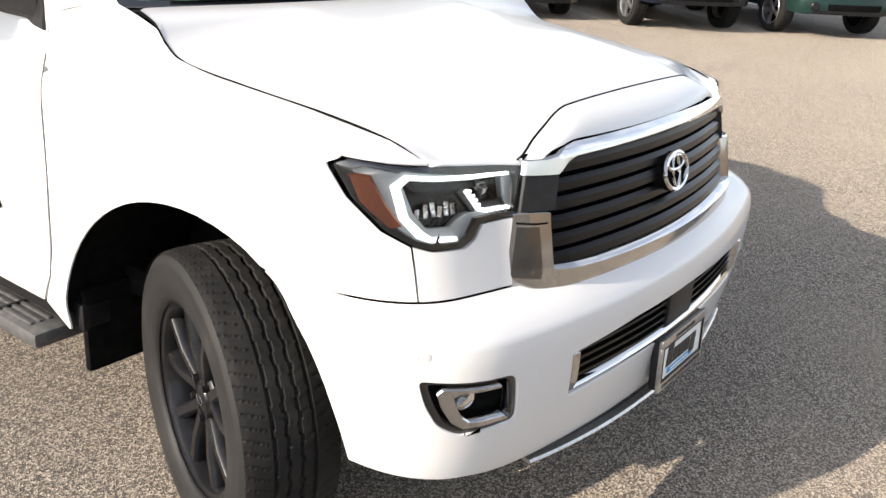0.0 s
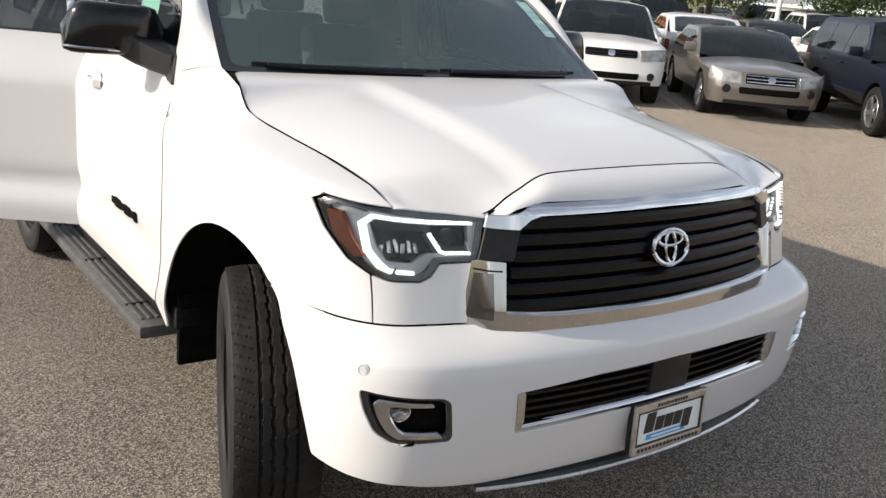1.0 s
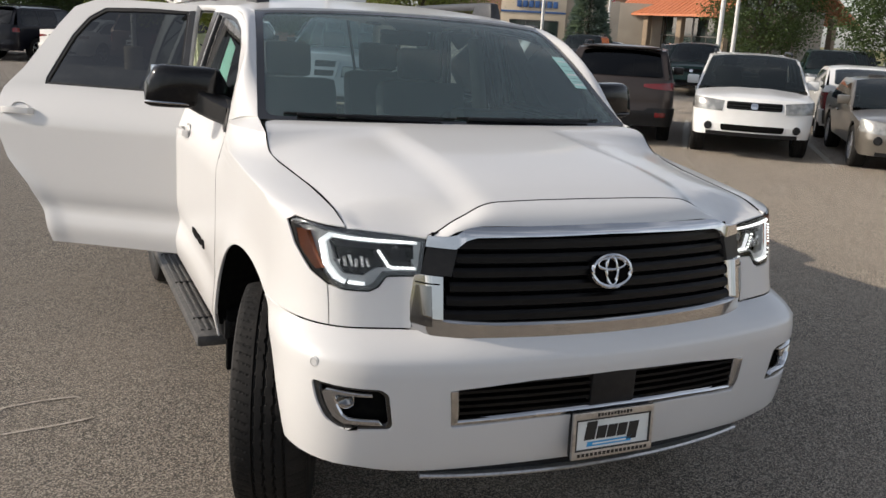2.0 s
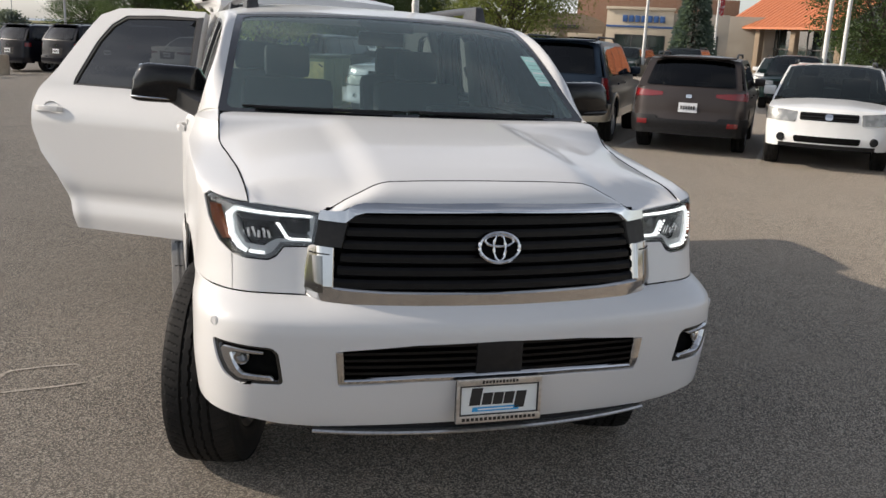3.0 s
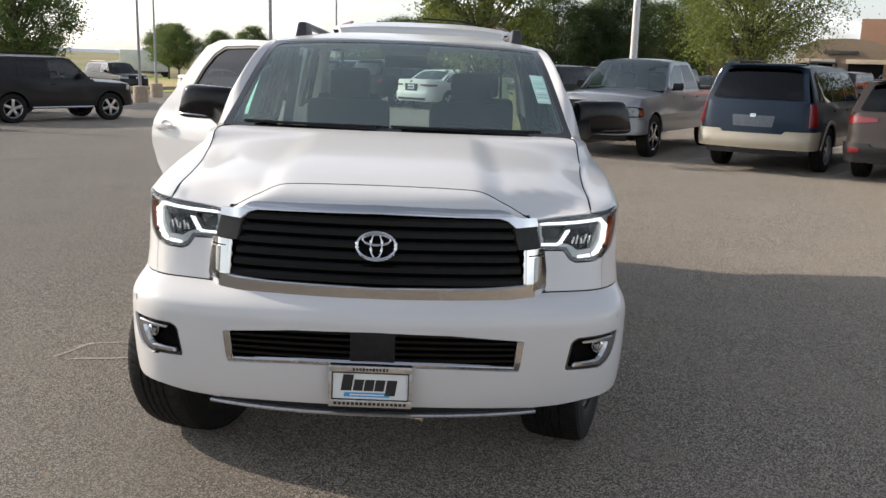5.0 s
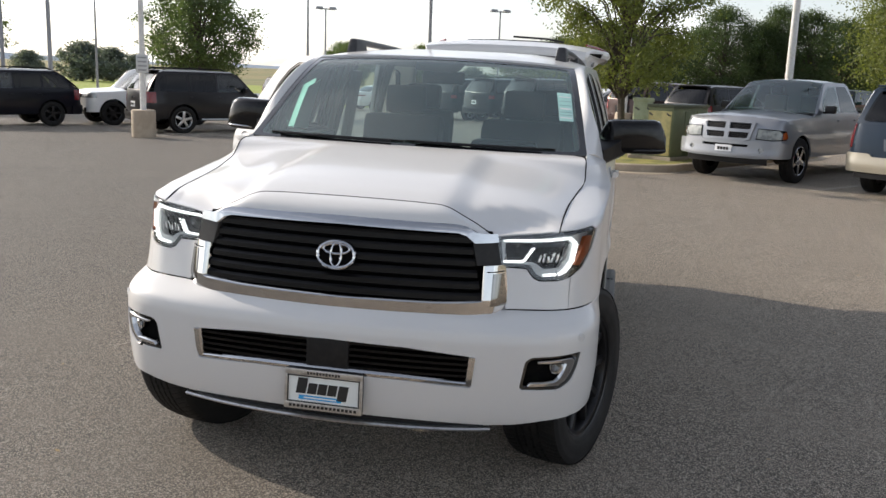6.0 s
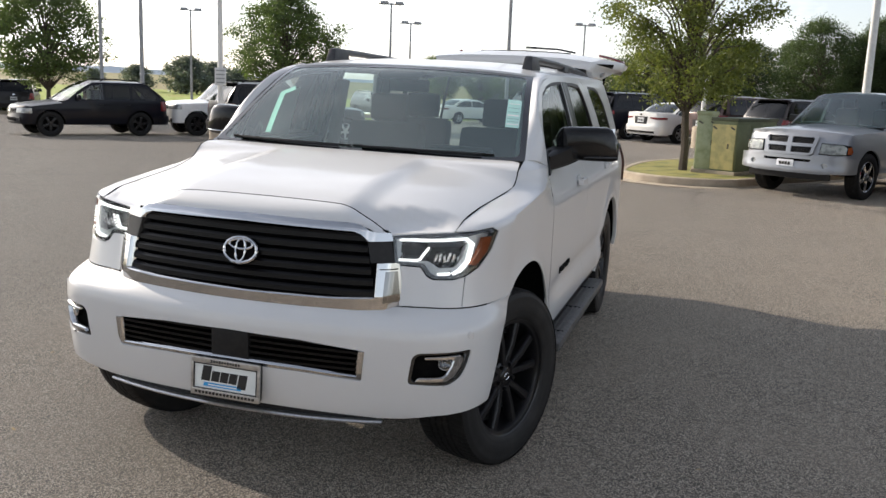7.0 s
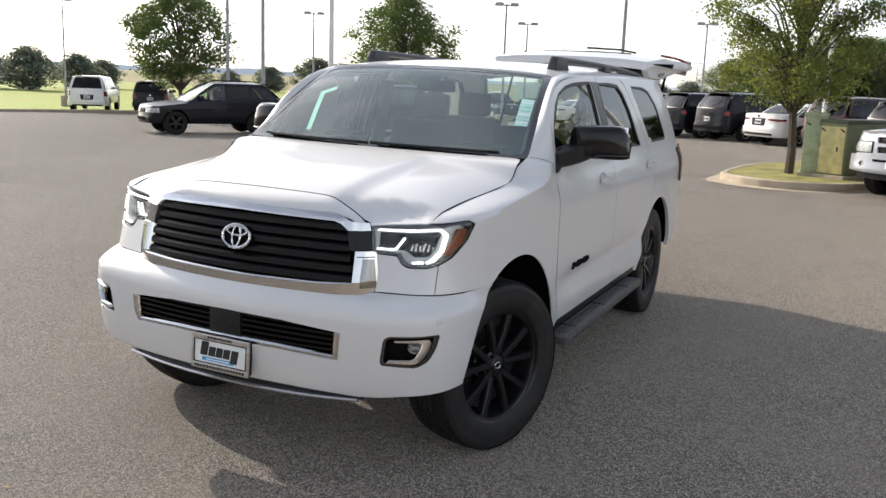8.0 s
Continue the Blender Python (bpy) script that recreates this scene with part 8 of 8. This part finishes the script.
def lamp_post(at, height, r, mat, label, heads="double", base=True, sign=False):
    ob = thing("street_lamp", label, "lamp post", "lamp posts", at)
    v, f = lathe([(0.0, 0.0), (r * 1.0, 0.0), (r * 0.95, 0.5), (r * 0.6, height), (0.0, height)], 14, "z")
    solid("pole", v, f, mat, ob)
    if base:
        v, f = lathe([(0.0, 0.72), (0.27, 0.72), (0.30, 0.70), (0.31, 0.66), (0.31, -0.1)], 28, "z")
        solid("concrete_base", v, f, CONCRETE, ob)
    out, wide, tint = (0.62, 0.55, BRONZE) if heads == "double" else (0.35, 0.46, POST_GREY)
    boxed("cross_arm", (0, 0, height - 0.05), (out * 1.75, 0.06, 0.06), tint, ob, 0.01)
    for s in (-1, 1):
        boxed("lamp_head", (s * out, 0, height), (wide, 0.32, 0.14), tint, ob, 0.03, taper=0.75)
        boxed("lamp_glass", (s * out, 0, height - 0.075), (wide - 0.1, 0.25, 0.02), LENS, ob, 0.004)
    if sign:
        turned = Matrix.Rotation(radians(32), 4, "Z")
        sg = boxed("lot_sign", turned @ Vector((0, -r - 0.01, 1.90)), (0.30, 0.012, 0.47), SIGN_GREY, ob, 0.002, turned)
        for k in range(4):
            boxed("sign_bar", turned @ Vector((0, -r - 0.019, 2.06 - 0.105 * k)), (0.22, 0.004, 0.04), POST_GREY, sg, 0, turned)
    return ob


def far_at(az, d, x0=2.2, y0=-2.9):
    a = radians(az)
    return x0 + d * math.sin(a), y0 + d * math.cos(a)


lamp_post(pose(-11.27, 18.47, ground_z(-11.27, 18.47)), 9.0, 0.085, POST, "white steel lamp post with a sign on a concrete base", sign=True)
lamp_post(pose(4.77, 19.1, 0), 9.5, 0.10, POST, "white steel lamp post behind the pickup", base=False)
lamp_post(pose(1.1, 28.0, 0), 9.0, 0.09, POST, "white steel lamp post in the far row")
for x, y, top in ((-25.0, 38.1, 5.1), (-13.0, 35.7, 5.3), (-14.7, 43.1, 4.96), (-5.9, 46.6, 5.26), (-42.5, 37.1, 5.8), (-19.1, 120.0, 5.3), (-11.1, 121.0, 5.6), (-42.0, 74.0, 5.6)):
    turn = math.degrees(math.atan2(x - 2.2, y + 2.9))
    lamp_post(pose(x, y, ground_z(x, y), 0, 0, 12 - turn), top - ground_z(x, y), 0.07, POST_GREY, "grey lamp post with two flat heads in the lot", heads="small")
for x, y in ((-23.0, 28.5), (-18.2, 24.6), (-6.8, 32.9)):
    lamp_post(pose(x, y, ground_z(x, y)), 11, 0.085, POST_GREY, "tall grey lamp post beside the lot")
for x, y in ((24.5, 28.2), (30.9, 21.2), (28.4, 31.7), (26.9, 47.2)):
    lamp_post(pose(x, y, 0), 10.5, 0.11, POST, "tall white lamp post in front of the building")
# flag pole with a hanging flag
flag = thing("flagpole", "white flagpole with a hanging red and white flag", "flagpole", at=pose(36.0, 53.5, 0))
v, f = lathe([(0.0, 0.0), (0.09, 0.0), (0.05, 10.0), (0.0, 10.05)], 12, "z")
solid("pole", v, f, POST, flag)
fv, ff = [], []
for i in range(9):
    for j in range(7):
        fv.append((0.06 + 0.42 * i / 8, 0.12 * math.sin(i * 1.5 + j * 0.4), 5.6 - 1.3 * j / 6 - 0.25 * i / 8))
for i in range(8):
    for j in range(6):
        ff.append((i * 7 + j, i * 7 + j + 1, (i + 1) * 7 + j + 1, (i + 1) * 7 + j))
solid("flag", fv, ff, material("red_flag_cloth", (0.45, 0.05, 0.06), 0.8, grain=(6, (0.7, 0.66, 0.64), 0.5, 0.52)), flag)

# utility cabinets on the island
cab_group = "utility cabinets on the island"
def cabinet(at, size, mat, front_mat, lid_mat, label, doors=1):
    ob = thing("utility_cabinet", label, "utility cabinet", cab_group, at)
    w, d, h = size
    boxed("plinth", (0, 0, 0.04), (w + 0.10, d + 0.10, 0.14), CONCRETE, ob, 0.01)
    boxed("cabinet_body", (0, 0, 0.11 + h / 2), (w, d, h), mat, ob, 0.012)
    boxed("cabinet_lid", (0, 0, 0.11 + h + 0.03), (w + 0.05, d + 0.05, 0.07), lid_mat, ob, 0.012)
    for k in range(doors):
        cx = -w / 2 + w * (k + 0.5) / doors
        dr = boxed("cabinet_door", (cx, -d / 2 - 0.012, 0.11 + h * 0.48), (w / doors - 0.035, 0.024, h * 0.90), front_mat, ob, 0.006)
        boxed("latch", (cx + 0.12, -d / 2 - 0.03, 0.11 + h * 0.5), (0.03, 0.02, 0.10), BRONZE, dr, 0.004)
        for s in (-1, 1):
            boxed("hinge", (cx + s * (w / doors / 2 - 0.08), -d / 2 - 0.028, 0.11 + h * 0.86), (0.10, 0.016, 0.03), BRONZE, dr, 0.003, Matrix.Rotation(radians(30), 4, "Y"))
    for k in range(3):
        boxed("seam", (w / 2 + 0.006, lerp(-d / 2, d / 2, (k + 0.5) / 3), 0.11 + h * 0.48), (0.014, d / 3 - 0.03, h * 0.90), mat, ob, 0.004)
    return ob
cabinet(pose(1.47, 16.85, 0.12), (0.40, 0.62, 1.14), SAGE, SAGE, SAGE, "tall sage green steel utility cabinet on the island")
# lit face painted tan, the sides turned from the sun darker olive
cabinet(pose(2.24, 17.05, 0.12, 0, 0, -30.7), (0.57, 1.6, 1.03), SAGE_DARK, TAN_PAINT, OLIVE, "wide olive utility cabinet with a faded, sunlit tan door on the island")

# dealership far behind the row
STUCCO = material("cream_stucco", (0.55, 0.47, 0.35), 0.9, grain=(40, (0.5, 0.42, 0.31), 0.4, 0.7), spots=(0.6, (0.6, 0.52, 0.40), 0.45, 0.7), bump=0.3, bump_scale=80)
STUCCO_GREY = material("grey_tan_stucco", (0.36, 0.32, 0.26), 0.9, grain=(40, (0.31, 0.28, 0.23), 0.4, 0.7), spots=(0.6, (0.4, 0.36, 0.3), 0.45, 0.7))
ROOF_ORANGE = material("orange_metal_roof", (0.50, 0.17, 0.07), 0.45, grain=(3, (0.42, 0.14, 0.06), 0.4, 0.7))
BLUE_SIGN = material("blue_sign_paint", (0.04, 0.10, 0.26), 0.4, grain=(10, (0.05, 0.12, 0.3), 0.4, 0.7))
SHOP_GLASS = material("dark_shop_glass", (0.02, 0.03, 0.03), 0.05, coat=1.0, grain=(1, (0.03, 0.045, 0.04), 0.4, 0.7))
def brick_material(name, base, second, mortar):
    m = material(name, base, 0.9)
    n, l = m.node_tree.nodes, m.node_tree.links
    tc, tex, mp = n.new("ShaderNodeTexCoord"), n.new("ShaderNodeTexBrick"), n.new("ShaderNodeMapping")
    mp.inputs["Rotation"].default_value = (radians(90), 0, 0)
    l.new(tc.outputs["Object"], mp.inputs["Vector"])
    l.new(mp.outputs["Vector"], tex.inputs["Vector"])
    tex.inputs["Color1"].default_value, tex.inputs["Color2"].default_value, tex.inputs["Mortar"].default_value = (*base, 1), (*second, 1), (*mortar, 1)
    tex.inputs["Scale"].default_value = 4.0
    l.new(tex.outputs["Color"], n["Principled BSDF"].inputs["Base Color"])
    return m
BRICK = brick_material("red_brown_brick", (0.26, 0.14, 0.085), (0.20, 0.105, 0.065), (0.30, 0.22, 0.16))
BRICK_TAN = brick_material("tan_brick", (0.24, 0.18, 0.12), (0.19, 0.145, 0.10), (0.30, 0.25, 0.19))

shop = thing("dealership_building", "cream stucco and brick dealership with orange metal roof", "building", at=pose(-1.0 + 80 * math.sin(radians(29)), -2.7 + 80 * math.cos(radians(29)), 0, 0, 0, -29))
def wall(name, x0, x1, y, z0, z1, mat, depth=0.5):
    return boxed(name, ((x0 + x1) / 2, y + depth / 2, (z0 + z1) / 2), (x1 - x0, depth, z1 - z0), mat, shop, 0.02)
def shop_window(x0, x1, y, z0, z1, parent, cols=3, rows=1, glass_m=None):
    pane = boxed("window", ((x0 + x1) / 2, y - 0.02, (z0 + z1) / 2), (x1 - x0, 0.05, z1 - z0), glass_m or SHOP_GLASS, shop, 0.0)
    for k in range(cols + 1):
        boxed("window_bar", (lerp(x0, x1, k / cols), y - 0.05, (z0 + z1) / 2), (0.07, 0.07, z1 - z0), BRONZE, pane, 0.005)
    for k in range(rows + 1):
        boxed("window_rail", ((x0 + x1) / 2, y - 0.054, lerp(z0, z1, k / rows)), (x1 - x0, 0.07, 0.07), BRONZE, pane, 0.005)
    return pane
w1 = wall("stucco_wall", -3.0, 2.6, 0, 0, 5.0, STUCCO)
boxed("cornice", (-0.2, -0.06, 4.95), (5.8, 0.2, 0.25), STUCCO, shop, 0.04)
boxed("blue_stripe", (-0.2, -0.03, 3.45), (5.6, 0.06, 0.16), BLUE_SIGN, shop, 0.01)
for k in range(7):
    boxed("sign_bar", (-1.45 + 0.52 * k, -0.08, 4.1), (0.42, 0.12, 0.55), BLUE_SIGN, shop, 0.03)
shop_window(-2.2, 2.0, 0, 0.3, 2.75, w1, 3)
wall("grey_wall", 2.6, 7.2, 0.6, 0, 4.7, STUCCO_GREY)
shop_window(4.6, 6.4, 0.6, 0.1, 2.9, None, 2)
w2 = wall("brick_wing", -10.2, -3.0, 0.8, 0, 3.4, BRICK_TAN)
av, af = [], []
for i in range(17):
    a = math.pi * i / 16
    av += [(-6.6 + 3.5 * math.cos(a), 0.8, 3.38 + 1.0 * math.sin(a)), (-6.6 + 3.5 * math.cos(a), 1.3, 3.38 + 1.0 * math.sin(a))]
af = [(2 * i, 2 * i + 2, 2 * i + 3, 2 * i + 1) for i in range(16)] + [tuple(range(0, 34, 2)), tuple(range(33, 0, -2))]
solid("brick_arch", av, af, BRICK_TAN, shop)
for x in (-8.6, -4.8):
    dr = boxed("service_door", (x, 0.75, 1.2), (2.6, 0.16, 2.4), DARK, shop, 0.01)
    boxed("door_header", (x, 0.68, 2.55), (3.0, 0.2, 0.35), STUCCO, shop, 0.02)
boxed("wing_sign", (-6.7, 0.7, 3.25), (2.6, 0.12, 0.3), BRONZE, shop, 0.02)
wall("brick_upper", -6.4, 9.0, 12.0, 0, 6.5, BRICK)
wall("side_block", 2.6, 26.0, 5.5, 0, 4.8, STUCCO_GREY)
# glazed porch under the orange roof, turned towards the lot; the parts below belong to it
swing = Matrix.Translation((8.0, 0, 0)) @ Matrix.Rotation(radians(38), 4, "Z") @ Matrix.Translation((-8.0, 0, 0))
shop = thing("entrance_porch", "glazed entrance porch with brick columns and orange metal roof", "porch", at=shop.matrix_world @ Matrix.Translation((8.5, 0, 0)) @ swing)
for x in (7.4, 10.4, 13.4, 16.4, 19.4, 22.4):
    boxed("porch_column", (x, 0.0, 2.2), (0.6, 0.6, 4.4), BRICK_TAN, shop, 0.03)
shop_window(7.8, 22.2, 1.2, 0.1, 4.3, None, 10, 3)
gable = [(7.4, 4.3), (22.4, 4.3), (14.9, 8.4)]
gv = [(x, 1.0, z) for x, z in gable] + [(x, 1.4, z) for x, z in gable]
solid("gable_glass", gv, [(0, 1, 2), (5, 4, 3), (0, 3, 4, 1), (1, 4, 5, 2), (2, 5, 3, 0)], SHOP_GLASS, shop, flat=True)
for k in range(6):
    x = lerp(8.5, 21.3, k / 5)
    top = 4.3 + 4.1 * (1 - abs(x - 14.9) / 7.5)
    boxed("gable_bar", (x, 0.96, (4.3 + top) / 2), (0.12, 0.1, top - 4.3), BRONZE, shop, 0.01)
for s in (-1, 1):
    rv, rf = [], []
    n = 26
    for i in range(n + 1):
        y = lerp(-1.4, 12.0, i / n)
        for (x, z) in ((14.9 + s * 9.6, 3.75), (14.9, 9.0)):
            rv += [(x, y, z), (x, y, z + 0.18)]
    for i in range(n):
        b = i * 4
        rf += [(b + 1, b + 3, b + 7, b + 5), (b, b + 4, b + 6, b + 2), (b, b + 1, b + 5, b + 4), (b + 2, b + 6, b + 7, b + 3)]
    rf += [(0, 2, 3, 1), (n * 4, n * 4 + 1, n * 4 + 3, n * 4 + 2)]
    rf_ob = solid("roof_slope", rv, rf, ROOF_ORANGE, shop, flat=True)
    for i in range(n):
        y = lerp(-1.4, 12.0, i / n)
        d = Vector((s * 9.6, 0, -5.25))
        c = Vector((14.9 + s * 4.8, y, 6.375 + 0.20))
        boxed("roof_seam", c, (d.length, 0.05, 0.06), ROOF_ORANGE, rf_ob, 0.0, Matrix.Rotation(math.atan2(5.25, s * 9.6), 4, "Y"))
# the porch's side towards the lot: columns and tall glass
side_pane = boxed("window", (7.6, 6.0, 2.15), (0.06, 11.4, 4.1), SHOP_GLASS, shop, 0.0)
for k in range(8):
    boxed("window_bar", (7.56, lerp(0.4, 11.6, k / 7), 2.15), (0.10, 0.09, 4.1), BRONZE, side_pane, 0.005)
for k in range(3):
    boxed("window_rail", (7.55, 6.0, lerp(0.15, 4.1, k / 2)), (0.10, 11.4, 0.10), BRONZE, side_pane, 0.005)
for y in (3.8, 7.8, 11.8):
    boxed("porch_column", (6.2, y, 2.0), (0.55, 0.55, 4.0), BRICK_TAN, shop, 0.03)
# brick house behind the trees
house = thing("brick_building", "low red-brown brick building behind the trees", "building", at=pose(*far_at(12.5, 74), 0, 0, 0, -12))
boxed("house_wall", (0, 2, 1.9), (14, 6, 3.8), BRICK, house, 0.02)
boxed("house_roof", (0, 2, 3.95), (14.6, 6.6, 0.3), BRONZE, house, 0.05)
for x in (-4.5, -1.5, 1.5, 4.5):
    boxed("house_window", (x, -1.03, 1.8), (1.6, 0.08, 1.4), SHOP_GLASS, house, 0.01)
# box trailer across the lot
trailer = thing("box_trailer", "plain white box trailer standing beyond the lot", "trailer", at=pose(-36.5, 106, ground_z(-36.5, 106), 0, 0, 20))
boxed("trailer_box", (0, 0, 1.9), (5.4, 2.4, 2.5), PLAIN_WHITE, trailer, 0.03)
boxed("trailer_frame", (0, 0, 0.6), (5.2, 1.6, 0.15), BRONZE, trailer, 0.01)
for x in (-2.2, -1.2, 2.4):
    for s in (-1, 1):
        v, f = lathe([(0.0, 0.1), (0.42, 0.1), (0.45, 0.05), (0.45, -0.05), (0.42, -0.1), (0.0, -0.1)], 20)
        solid("trailer_wheel", [(x + q[1], s * 1.0 + q[0], 0.45 + q[2]) for q in v], f, RUBBER, trailer)
# low ridge on the horizon; the distance haze is put into its pale blue colour
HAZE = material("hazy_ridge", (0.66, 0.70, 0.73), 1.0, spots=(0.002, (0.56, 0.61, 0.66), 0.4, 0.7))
rv, rf = [], []
for i in range(181):
    a = radians(lerp(-110, 90, i / 180))
    h = 32 + 14 * noise.noise(Vector((i * 0.11, 0.3, 0))) + 6 * noise.noise(Vector((i * 0.5, 4.0, 0)))
    rv += [(2400 * math.sin(a), 2400 * math.cos(a), -60), (2500 * math.sin(a), 2500 * math.cos(a), h - 24)]
rf = [(2 * i, 2 * i + 2, 2 * i + 3, 2 * i + 1) for i in range(180)]
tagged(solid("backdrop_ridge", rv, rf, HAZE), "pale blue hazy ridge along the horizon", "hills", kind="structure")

# added out of view: blocks low sky and gives the chrome something to reflect
tagged(boxed("unseen_wall_behind", (2, -34, 0.9), (110, 0.4, 2.2), BRICK_TAN, None, 0.02), "plain tan brick wall, added unseen behind the camera", "wall", kind="structure")
